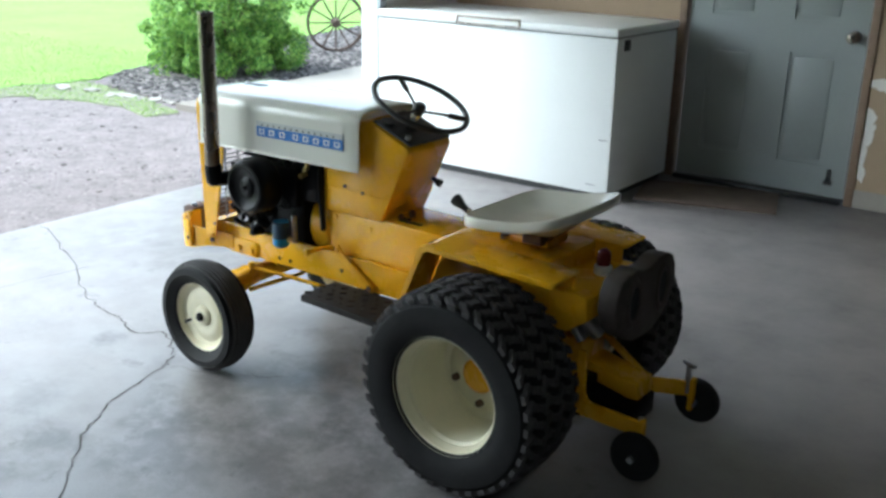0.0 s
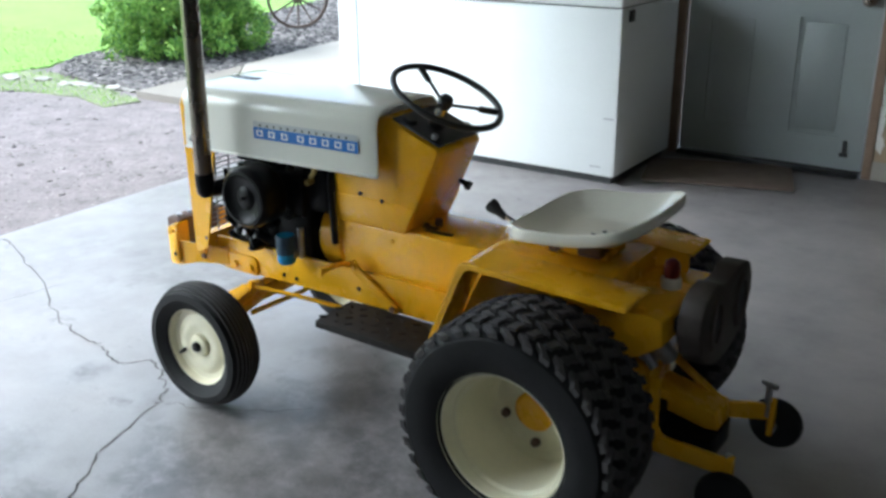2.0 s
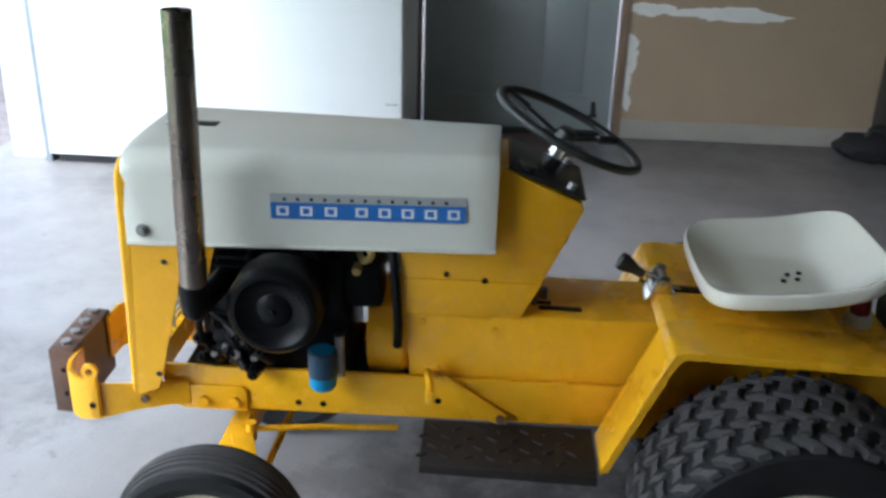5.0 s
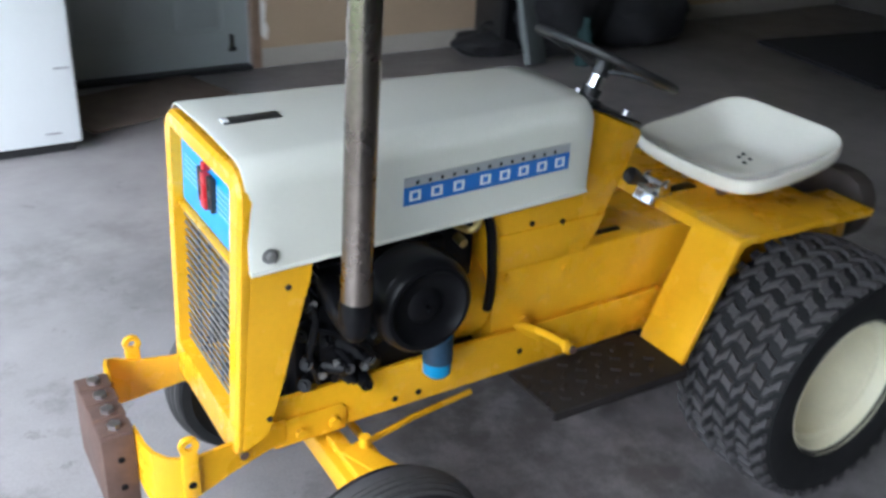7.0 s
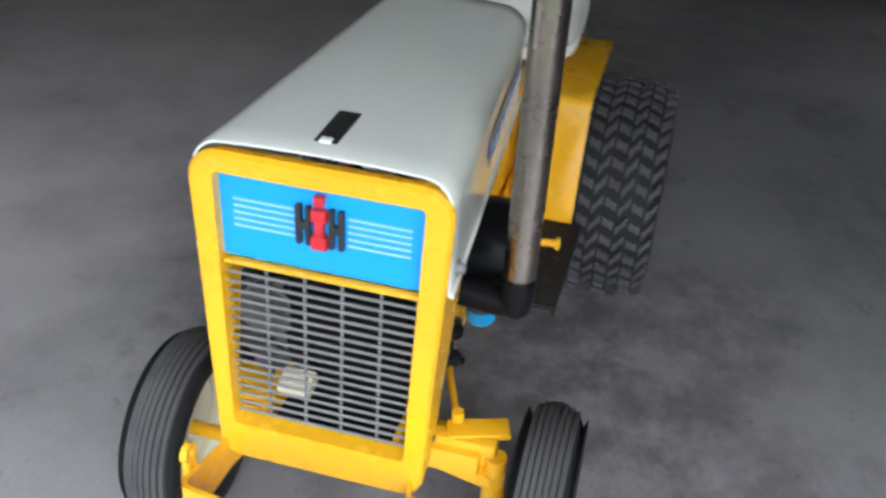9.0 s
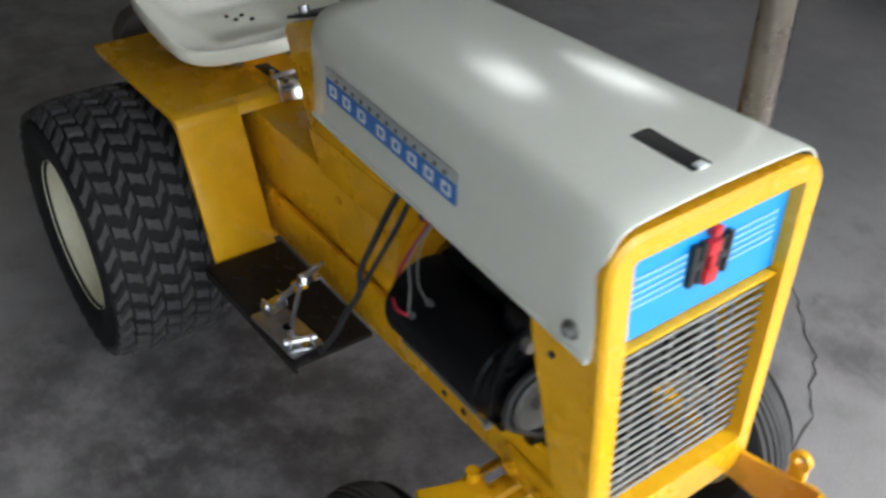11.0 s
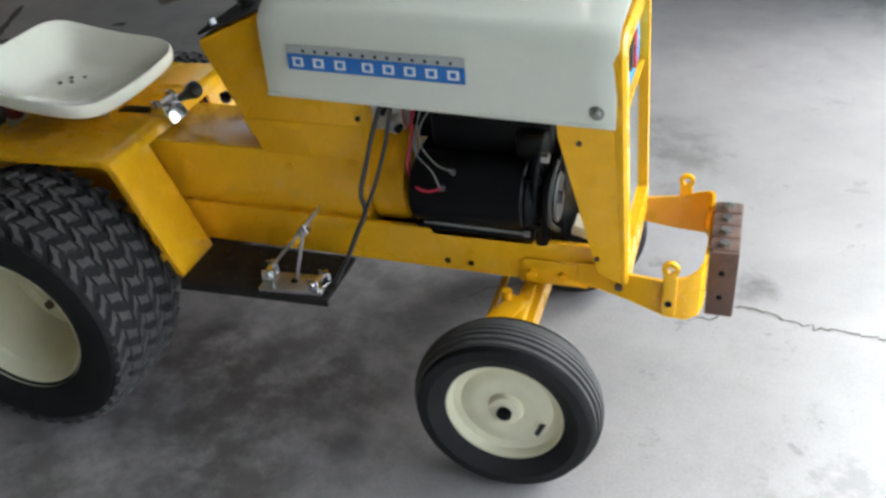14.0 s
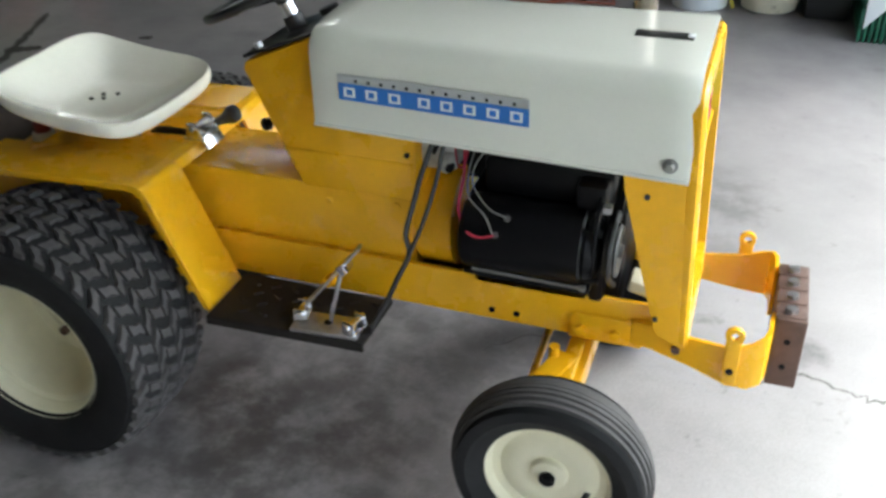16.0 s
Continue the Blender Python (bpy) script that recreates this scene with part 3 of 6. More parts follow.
def build_frame():
    for s in (1, -1):
        bm = B()
        prism(bm, [(0.28, 0.345), (1.22, 0.335), (1.22, 0.432), (0.28, 0.44)], s * 0.104, s * 0.116, 0.002)
        rail = part("frame_rail", bm, YELLOW, tractor)
        for x, z in ((0.889, 0.36), (0.94, 0.36), (0.653, 0.383))[:3 if s > 0 else 2]:
            bm = B()
            cyl(bm, (x, s * 0.1145, z), (x, s * 0.1172, z), 0.0065, seg=14)
            part("rail_hole", bm, BLACK, rail)
        bm = B()
        prism(bm, [(1.045, 0.335), (1.185, 0.335), (1.185, 0.392), (1.055, 0.392), (1.045, 0.382)], s * 0.116, s * 0.123, 0.002)
        for x in (1.07, 1.135):
            cyl(bm, (x, s * 0.123, 0.358), (x, s * 0.133, 0.358), 0.011, seg=6)
        part("bolted_plate", bm, YELLOW, rail)
        # weight bracket: a deep strap that curves inwards at the front
        bm = B()
        path = [(1.165, s * 0.126), (1.20, s * 0.132), (1.27, s * 0.152), (1.345, s * 0.166), (1.382, s * 0.165), (1.404, s * 0.152), (1.412, s * 0.128), (1.414, s * 0.07)]
        low = [0.347, 0.347, 0.342, 0.323, 0.321, 0.326, 0.330, 0.331]
        high = [0.398, 0.402, 0.402, 0.405, 0.420, 0.431, 0.435, 0.432]
        prev = None
        for (x, y), lo, hi in zip(path, low, high):
            inn = (x - 0.002, y - s * 0.007) if x < 1.39 else (x - 0.007, y - s * 0.003)
            ring = [bm.verts.new((x, y, lo)), bm.verts.new((x, y, hi)), bm.verts.new((*inn, hi)), bm.verts.new((*inn, lo))]
            if prev:
                for k in range(4):
                    bm.faces.new((prev[k], prev[(k + 1) % 4], ring[(k + 1) % 4], ring[k]))
            else:
                bm.faces.new(ring)
            prev = ring
        bm.faces.new(prev[::-1])
        br = part("weight_bracket", bm, YELLOW, tractor, "curved yellow front weight bracket")
        bm = B()
        prism(bm, [(1.335, 0.335), (1.362, 0.335), (1.362, 0.424), (1.357, 0.429), (1.34, 0.429), (1.335, 0.424)], s * 0.165, s * 0.176, 0.002)
        ring = Matrix.Translation((1.3485, s * 0.1705, 0.4385)) @ Matrix.Rotation(radians(90), 4, "X")
        lathe(bm, [(0.0075, -0.005), (0.0165, -0.005), (0.0165, 0.005), (0.0075, 0.005)], ring, 20, closed=True)
        lug = part("lug", bm, YELLOW, br)
        for z in (0.362,):
            bm = B()
            cyl(bm, (1.3485, s * 0.1755, z), (1.3485, s * 0.1775, z), 0.007, seg=12)
            part("lug_hole", bm, BLACK, br)
        bm = B()
        cyl(bm, (1.250, s * 0.142, 0.367), (1.250, s * 0.152, 0.367), 0.008, seg=14)
        part("strap_bolt", bm, RUST, br)
    bm = B()
    box(bm, (0.75, 0, 0.385), (0.90, 0.208, 0.008))
    part("frame_floor", bm, BLACK, tractor, "dark grimy plate between the frame rails")
    # stack of iron weights
    bm = B()
    box(bm, (1.442, 0, 0.364), (0.054, 0.194, 0.15), None, 0.003)
    bar = part("front_weight", bm, RUST, tractor, "rusty brown iron bar weight bolted to the front")
    for k in range(4):
        y = -0.0705 + k * 0.047
        bm = B()
        box(bm, (1.440, y, 0.4385), (0.054, 0.036, 0.006), None, 0.002)
        part("weight_cap", bm, RUST, bar)
        bm = B()
        cyl(bm, (1.440, y, 0.441), (1.440, y, 0.449), 0.011, seg=6)
        part("weight_bolt", bm, STEEL, bar)
    for z in (0.392, 0.335):
        for s in (1, -1):
            bm = B()
            cyl(bm, (1.440, s * 0.096, z), (1.440, s * 0.0985, z), 0.006, seg=10)
            part("weight_hole", bm, BLACK, bar)


def build_axle():
    bm = B()
    box(bm, (1.067, 0, 0.275), (0.05, 0.44, 0.05), None, 0.008)
    box(bm, (1.067, 0, 0.32), (0.07, 0.09, 0.07), None, 0.006)
    axle = part("front_axle", bm, YELLOW, tractor)
    for s in (1, -1):
        bm = B()
        box(bm, (1.062, s * 0.185, 0.255), (0.055, 0.13, 0.028), Matrix.Rotation(radians(-s * 14), 3, "X"), 0.005)
        cyl(bm, (1.067, s * 0.245, 0.165), (1.067, s * 0.245, 0.29), 0.02, seg=16)
        cyl(bm, (1.067, s * 0.24, 0.186), (1.067, s * 0.335, 0.186), 0.014, seg=14)
        part("spindle", bm, YELLOW, axle)
        bm = B()
        box(bm, (1.035, s * 0.205, 0.312), (0.045, 0.11, 0.014), Matrix.Rotation(radians(s * 20), 3, "Z"), 0.004)
        cyl(bm, (1.028, s * 0.165, 0.300), (1.028, s * 0.165, 0.338), 0.011, seg=12)
        box(bm, (1.06, s * 0.17, 0.29), (0.03, 0.15, 0.05), None, 0.006)
        part("steering_arm", bm, YELLOW, axle)
        if s > 0:
            bm = B()
            tube(bm, [(1.03, 0.165, 0.322), (0.90, 0.118, 0.305), (0.74, 0.076, 0.286)], 0.0065, 10)
            part("drag_link", bm, YELLOW, axle)
    bm = B()
    tube(bm, [(0.99, 0.21, 0.262), (0.985, 0.0, 0.255), (0.99, -0.21, 0.262)], 0.008, 10)
    part("tie_rod", bm, YELLOW, axle)


def wheel(name, x, s, y_out, R, rim_r, width, z, drop=0.004, label="", bead=(0.62, 0.72, 0.86)):
    """A wheel on the side s; its tyre reaches from y_out - width to y_out."""
    w = new(name)
    w.parent = tractor
    w["label"] = label
    m = Matrix.Translation((x, s * (y_out - width / 2), z)) @ Matrix.Rotation(radians(-90 * s), 4, "X")
    h = width / 2
    bm = B()
    prof = [(rim_r - 0.001, -h * bead[0]), (rim_r + 0.004, -h * bead[1]), (rim_r + 0.02, -h * bead[2]), (rim_r + (R - rim_r) * 0.45, -h * 1.0), (rim_r + (R - rim_r) * 0.75, -h * 0.97), (R - 0.012 - 1.5 * drop, -h * 0.86), (R - 0.003 - drop, -h * 0.70)]
    n = 12
    for k in range(1, n):
        t = -0.70 + 1.40 * k / n
        prof.append((R - 0.002 - drop * (t / 0.7) ** 2, h * t))
    prof += [(r, -hh) for r, hh in prof[:7][::-1]]
    lathe(bm, prof, m, 64)
    part("tyre", bm, RUBBER, w)
    return w, m, h


def build_front_wheel(s):
    R, rr, wd = 0.187, 0.119, 0.110
    w, m, h = wheel("front_wheel", 1.067, s, 0.388, R, rr, wd, 0.191, drop=0.013, label="small front wheel with ribbed tyre and cream rim")
    # ribs
    bm = B()
    for k in range(7):
        t = (-0.60 + 0.20 * k) * h
        top = R + 0.002 - 0.013 * (t / (0.7 * h)) ** 2
        lathe(bm, [(top - 0.007, t - 0.0050), (top, t - 0.0040), (top, t + 0.0040), (top - 0.007, t + 0.0050)], m, 64)
    part("tread", bm, RIBRUBBER, w)
    bm = B()
    o = h * 0.66
    lathe(bm, [(rr + 0.006, o + 0.004), (rr + 0.008, o - 0.002), (rr - 0.004, o - 0.006), (rr - 0.010, o - 0.022), (rr - 0.026, o - 0.026), (rr - 0.040, o - 0.018), (0.055, o - 0.016), (0.036, o - 0.022), (0.032, o - 0.010), (0.022, o - 0.007), (0.0, o - 0.007)], m, 48)
    lathe(bm, [(rr + 0.006, -o - 0.004), (rr - 0.010, -o + 0.014), (rr - 0.016, 0), (rr - 0.010, o - 0.022)], m, 48)
    part("rim", bm, RIMCREAM, w)
    bm = B()
    cyl(bm, m @ Vector((0, 0, o - 0.010)), m @ Vector((0, 0, o + 0.000)), 0.015, seg=20)
    cyl(bm, m @ Vector((0, 0, o + 0.000)), m @ Vector((0, 0, o + 0.005)), 0.010, seg=16)
    part("hub_cap", bm, BLACK, w)
    bm = B()
    vx, vy = (0.068, 0.03) if s > 0 else (0.074, -0.030)
    p = m @ Vector((vx, vy, o - 0.024))
    q = m @ Vector((vx * 0.9, vy, o + 0.006))
    cyl(bm, p, q, 0.0055, seg=10)
    part("valve_stem", bm, BLACKPLASTIC, w)


def build_rear_wheel(s):
    R, rr, wd = 0.279, 0.158, 0.256
    w, m, h = wheel("rear_wheel", 0.0, s, 0.450, R, rr, wd, 0.278, label="large rear wheel with zigzag turf tread and cream rim", bead=(0.78, 0.85, 0.93))
    # rows of separate bone-shaped blocks, slanted one way and then steeply the other
    bm = B()
    n, rows_ = 38, 8
    step = 2 * math.pi / n
    edge = [-0.98 + 1.96 * k / rows_ for k in range(rows_ + 1)]

    def crown(t):
        a = abs(t)
        return R + 0.006 - (0.006 * max(0, a - 0.45) / 0.3 if a < 0.75 else 0.006 + 0.045 * (a - 0.75))
    for i in range(n):
        for k in range(rows_):
            gap = 0.026 if k % 2 else 0.018
            t0, t1 = edge[k] + gap, edge[k + 1] - gap
            amp = -0.30 if k % 2 else 0.10
            mid = step * (i + 0.04 * (k % 4))
            stations = []
            for u, c, w2 in ((0.0, -1.0, 0.28), (0.2, -0.82, 0.27), (0.42, -0.24, 0.22), (0.58, 0.24, 0.22), (0.8, 0.82, 0.27), (1.0, 1.0, 0.28)):
                t = t0 + (t1 - t0) * u
                rt, half, mm = crown(t), step * w2, mid + amp * c * step
                stations.append([bm.verts.new(m @ Vector((r * math.cos(mm + da), r * math.sin(mm + da), h * t)))
                                 for da, r in ((-half, rt - 0.013), (-half * 0.84, rt), (half * 0.84, rt), (half, rt - 0.013))])
            for p, q in zip(stations, stations[1:]):
                for j in range(3):
                    bm.faces.new((p[j], p[j + 1], q[j + 1], q[j]))
            bm.faces.new(stations[0])
            bm.faces.new(stations[-1][::-1])
    part("tread", bm, TREAD, w)
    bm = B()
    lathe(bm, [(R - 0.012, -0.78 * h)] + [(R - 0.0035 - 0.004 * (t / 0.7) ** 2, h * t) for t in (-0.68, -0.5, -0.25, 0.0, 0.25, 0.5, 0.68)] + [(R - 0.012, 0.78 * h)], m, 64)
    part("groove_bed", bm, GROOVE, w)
    # the tyre sits flat where it bears on the floor
    for ob in w.children:
        for v in ob.data.vertices:
            v.co.z = max(v.co.z, 0.001)
    bm = B()
    o = h * 0.85
    lathe(bm, [(rr + 0.008, o + 0.006), (rr + 0.009, o), (rr - 0.002, o - 0.004), (rr - 0.010, o - 0.02), (rr - 0.010, o - 0.03), (rr - 0.018, o - 0.036), (rr - 0.020, -0.045), (rr - 0.026, -0.066), (rr - 0.044, -0.074), (0.10, -0.066), (0.072, -0.058), (0.06, -0.058), (0.0, -0.058)], m, 56)
    lathe(bm, [(rr + 0.008, -o - 0.006), (rr - 0.010, -o + 0.02), (rr - 0.020, -0.045)], m, 56)
    part("rim", bm, RIMCREAM, w)
    bm = B()
    lathe(bm, [(0.05, -0.058), (0.05, -0.046), (0.042, -0.040), (0.0, -0.039)], m, 28)
    part("hub", bm, YELLOW, w)
    for k in range(5):
        a = radians(72 * k + 20)
        p = Vector((0.084 * math.cos(a), 0.084 * math.sin(a), -0.064))
        bm = B()
        cyl(bm, m @ p, m @ (p + Vector((0, 0, 0.018))), 0.011, seg=6)
        part("wheel_nut", bm, RUST, w)


def build_body():
    bm = B()
    prism(bm, [(0.735, 0.735), (0.735, 0.570), (0.497, 0.570), (0.391, 0.803), (0.396, 0.816), (0.54, 0.878), (0.60, 0.87), (0.60, 0.735)], -0.103, 0.103, 0.005)
    ped = part("dash_pedestal", bm, YELLOW, tractor, "yellow sheet steel pedestal under the steering wheel")
    for s in (1, -1):
        # lower skirt of the pedestal, lapped over the tunnel
        bm = B()
        prism(bm, [(0.733, 0.65), (0.733, 0.575), (0.498, 0.575), (0.460, 0.65)], s * 0.1025, s * 0.1055, 0.001)
        part("side_skirt", bm, YELLOW, ped)
        for x, z in ((0.644, 0.662), (0.57, 0.652)) if s > 0 else ((0.718, 0.668),):
            bm = B()
            cyl(bm, (x, s * 0.09, z), (x, s * (0.107 if z > 0.6 else 0.100), z), 0.0055, seg=10)
            part("screw", bm, BLACK, ped)
    bm = B()
    for v in box(bm, (0, 0, 0), (0.155, 0.19, 0.006), None, 0.002).verts:
        v.co = Matrix.Translation((0.462, 0, 0.8515)) @ Matrix.Rotation(radians(-21.2), 4, "Y") @ v.co
    part("dash_panel", bm, BLACKPLASTIC, ped, "black dash panel")
    d = Vector((-0.4, 0, 0.916)).normalized()
    for x, y, r in ((0.42, 0.075, 0.009), (0.42, -0.075, 0.009), (0.505, 0.065, 0.02)):
        p = Vector((x, y, 0.848 + (x - 0.462) * 0.388))
        bm = B()
        cyl(bm, p, p + d * 0.018, r, seg=16)
        part("dash_knob", bm, STEEL if r < 0.015 else BLACKPLASTIC, ped)
    bm = B()
    cyl(bm, (0.435, -0.07, 0.69), (0.41, -0.072, 0.678), 0.008, seg=12)
    cyl(bm, (0.415, -0.072, 0.68), (0.405, -0.072, 0.676), 0.013, seg=12)
    part("latch_knob", bm, BLACK, ped)
    # tunnel behind and below
    bm = B()
    prism(bm, [(0.733, 0.570), (0.716, 0.46), (0.714, 0.352), (0.24, 0.352), (0.12, 0.40), (0.12, 0.577), (0.51, 0.577), (0.52, 0.570)], -0.098, 0.098, 0.006)
    tun = part("transmission_tunnel", bm, YELLOW, tractor, "yellow tunnel cover between the footrests")
    bm = B()
    box(bm, (0.418, 0.058, 0.5785), (0.085, 0.014, 0.004), None, 0.001)
    box(bm, (0.46, 0.035, 0.5783), (0.05, 0.012, 0.004), None, 0.001)
    part("tunnel_slot", bm, BLACK, tun)
    bm = B()
    cyl(bm, (0.452, 0.008, 0.575), (0.452, 0.008, 0.597), 0.011, seg=6)
    cyl(bm, (0.470, 0.040, 0.575), (0.470, 0.040, 0.590), 0.008, seg=6)
    part("tunnel_bolt", bm, RUST, tun)
    for s in (1, -1):
        for x, z in ((0.545, 0.541), (0.69, 0.553)):
            bm = B()
            cyl(bm, (x, s * 0.094, z), (x, s * 0.102, z), 0.007, seg=12)
            part("side_bolt", bm, YELLOW, tun)
    # brake pedal rod on the left side
    bm = B()
    tube(bm, curve_pts([(0.675, 0.125, 0.455), (0.672, 0.16, 0.470), (0.664, 0.21, 0.478), (0.660, 0.262, 0.482)], 5), 0.0075, 10)
    box(bm, (0.66, 0.262, 0.482), (0.016, 0.01, 0.024), None, 0.003)
    part("brake_lever", bm, YELLOW, tun)
    bm = B()
    prism(bm, [(0.672, 0.468), (0.655, 0.472), (0.640, 0.452), (0.512, 0.366), (0.512, 0.345), (0.534, 0.345), (0.66, 0.434), (0.675, 0.452)], 0.122, 0.129, 0.0015)
    arm = part("brake_arm", bm, YELLOW, tun)
    for x, z in ((0.658, 0.453), (0.525, 0.357)):
        bm = B()
        cyl(bm, (x, 0.129, z), (x, 0.136, z), 0.009, seg=14)
        part("arm_pin", bm, RUST if x < 0.6 else YELLOW, arm)
    # clutch housing between the engine and the pedestal
    bm = B()
    lathe(bm, [(0.0, -0.05), (0.095, -0.05), (0.105, -0.04), (0.105, 0.03), (0.0, 0.03)], Matrix.Translation((0.77, 0, 0.50)) @ Matrix.Rotation(radians(90), 4, "Y"), 36)
    part("clutch_housing", bm, YELLOW, tractor)


def build_fender(s):
    t = 0.006
    bm = B()
    top = [(-0.205, 0.590), (0.20, 0.603), (0.222, 0.598), (0.232, 0.582), (0.335, 0.332)]
    inner_y, outer_y = 0.128, 0.257
    prism(bm, top + [(x - t * 0.9, z - t) for x, z in top[::-1]], s * inner_y, s * outer_y)
    prism(bm, [(-0.203, 0.587), (0.198, 0.600), (0.218, 0.595), (0.228, 0.580), (0.331, 0.333), (0.318, 0.333), (0.216, 0.572), (0.206, 0.583), (0.194, 0.587), (-0.203, 0.574)], s * (outer_y - 0.001), s * outer_y - s * 0.007)
    bmesh.ops.bevel(bm, geom=[e for e in bm.edges], offset=0.0012, segments=1, affect="EDGES")
    part("fender", bm, YELLOW, tractor, "flat-topped yellow rear fender")
    bm = B()
    prism(bm, [(-0.20, 0.585), (0.20, 0.597), (0.33, 0.335), (0.18, 0.335), (-0.20, 0.42)], s * 0.128, s * 0.134)
    part("fender_inner", bm, YELLOW, tractor)


def build_deck():
    bm = B()
    prism(bm, [(-0.115, 0.591), (0.20, 0.602), (0.222, 0.597), (0.234, 0.580), (0.226, 0.580), (0.195, 0.595), (-0.107, 0.585), (-0.107, 0.535), (-0.115, 0.535)], -0.129, 0.129, 0.001)
    deck = part("seat_deck", bm, YELLOW, tractor)
    bm = B()
    prism(bm, [(-0.258, 0.47), (-0.255, 0.532), (-0.245, 0.538), (-0.10, 0.540), (-0.10, 0.42), (-0.20, 0.43)], -0.165, 0.165, 0.005)
    part("rear_housing", bm, YELLOW, tractor)
    bm = B()
    cyl(bm, (-0.21, 0.10, 0.46), (-0.24, 0.06, 0.40), 0.022, seg=14)
    cyl(bm, (-0.20, 0.13, 0.44), (-0.23, 0.13, 0.40), 0.012, seg=12)
    box(bm, (-0.20, 0.02, 0.42), (0.05, 0.16, 0.06), None, 0.008)
    part("hitch_casting", bm, STEEL, tractor, "bare grey metal hitch fittings")
    bm = B()
    box(bm, (0.0, 0.0, 0.609), (0.13, 0.11, 0.022), None, 0.004)
    bracket = part("seat_bracket", bm, YELLOW, tractor, "yellow seat bracket on the deck")
    bm = B()
    box(bm, (-0.03, 0.05, 0.628), (0.06, 0.07, 0.034), None, 0.004)
    part("pivot_block", bm, RUST, bracket, "rusty brown pivot block")
    for y in (0.055, -0.055):
        bm = B()
        tube(bm, [(0.075 + 0.013 * math.cos(1.05 * k), y + 0.013 * math.sin(1.05 * k), 0.603 + 0.0011 * k) for k in range(36)], 0.0026, 6)
        part("seat_spring", bm, RUST, bracket, "rusty coil spring")
    # lever in its slot, between the ears of a bright bracket
    bm = B()
    box(bm, (0.150, -0.012, 0.6015), (0.11, 0.028, 0.004), Matrix.Rotation(radians(-2), 3, "Y"), 0.001)
    part("lever_slot", bm, BLACK, deck)
    bm = B()
    box(bm, (0.213, -0.013, 0.6045), (0.05, 0.066, 0.005), None, 0.0015)
    box(bm, (0.238, -0.013, 0.600), (0.004, 0.066, 0.034), Matrix.Rotation(radians(-30), 3, "Y"), 0.0015)
    for y in (-0.043, 0.017):
        prism(bm, [(0.195, 0.602), (0.237, 0.602), (0.229, 0.630), (0.217, 0.642), (0.202, 0.640)], y - 0.0025, y + 0.0025, 0.001)
    part("lever_guide", bm, CHROME, deck, "bright steel lever bracket")
    bm = B()
    cyl(bm, (0.213, -0.048, 0.628), (0.213, 0.022, 0.628), 0.005, seg=12)
    part("pivot_pin", bm, STEEL, deck)
    bm = B()
    tube(bm, [(0.165, -0.010, 0.594), (0.215, -0.008, 0.622), (0.262, -0.006, 0.642)], 0.006, 10)
    lever = part("hydro_lever", bm, CHROME, tractor)
    bm = B()
    dirn = Vector((0.06, -0.004, 0.034)).normalized()
    mm = Matrix.Translation((0.252, -0.006, 0.634)) @ dirn.to_track_quat("Z", "Y").to_matrix().to_4x4()
    lathe(bm, [(0.0, 0.0), (0.009, 0.0), (0.011, 0.02), (0.019, 0.045), (0.018, 0.056), (0.0, 0.06)], mm, 20)
    part("lever_knob", bm, BLACKPLASTIC, lever, "black tapered lever knob")


def build_seat():
    bm = B()
    nu, nv = 28, 10
    rings_o, rings_i = [], []

    def pan(rad, ang, off=0.0):
        # superellipse outline, narrower at the front
        c, s_ = math.cos(ang), math.sin(ang)
        ex = 0.43
        x = 0.166 * math.copysign(abs(c) ** ex, c)
        y = 0.186 * math.copysign(abs(s_) ** ex, s_) * (1.0 + 0.03 * max(0, x) / 0.166)
        r = rad
        back = max(0.0, -x / 0.166)
        front = max(0.0, x / 0.166)
        rim = 0.038 + 0.046 * back ** 1.5 + 0.006 * abs(y) / 0.186 - 0.016 * front ** 2
        z = 0.650 + rim * max(0, (r - 0.5) / 0.5) ** 1.25 + off
        return Vector((-0.012 + x * r, y * r, z))
    for k in range(nv + 1):
        r = 0.05 + 0.95 * k / nv
        rings_o.append([bm.verts.new(pan(r, 2 * math.pi * i / nu)) for i in range(nu)])
    # rolled rim
    for dr, dz in ((1.025, 0.004), (1.045, 0.0), (1.052, -0.010), (1.048, -0.022), (1.032, -0.030), (1.005, -0.024)):
        ring = []
        for i in range(nu):
            p = pan(1.0, 2 * math.pi * i / nu)
            ring.append(bm.verts.new(Vector((-0.012 + (p.x + 0.012) * dr, p.y * dr, p.z + dz))))
        rings_o.append(ring)
    for k in range(nv, -1, -1):
        r = 0.05 + 0.92 * k / nv
        rings_o.append([bm.verts.new(pan(r, 2 * math.pi * i / nu, -0.008)) for i in range(nu)])
    for p, q in zip(rings_o, rings_o[1:]):
        for i in range(nu):
            bm.faces.new((p[i], p[(i + 1) % nu], q[(i + 1) % nu], q[i]))
    bm.faces.new(rings_o[0][::-1])
    bm.faces.new(rings_o[-1])
    seat = part("seat", bm, SEATWHITE, tractor, "white enamelled steel pan seat")
    md = seat.modifiers.new("round", "SUBSURF")
    md.levels = md.render_levels = 1
    # black discs stand for the dark bolt holes in the pan
    for x, y in ((-0.03, 0.0), (-0.015, 0.03), (-0.045, 0.02), (-0.055, -0.01)):
        bm = B()
        cyl(bm, (x, y, 0.649), (x, y, 0.6535), 0.005, seg=10)
        part("seat_bolt_hole", bm, BLACK, seat)


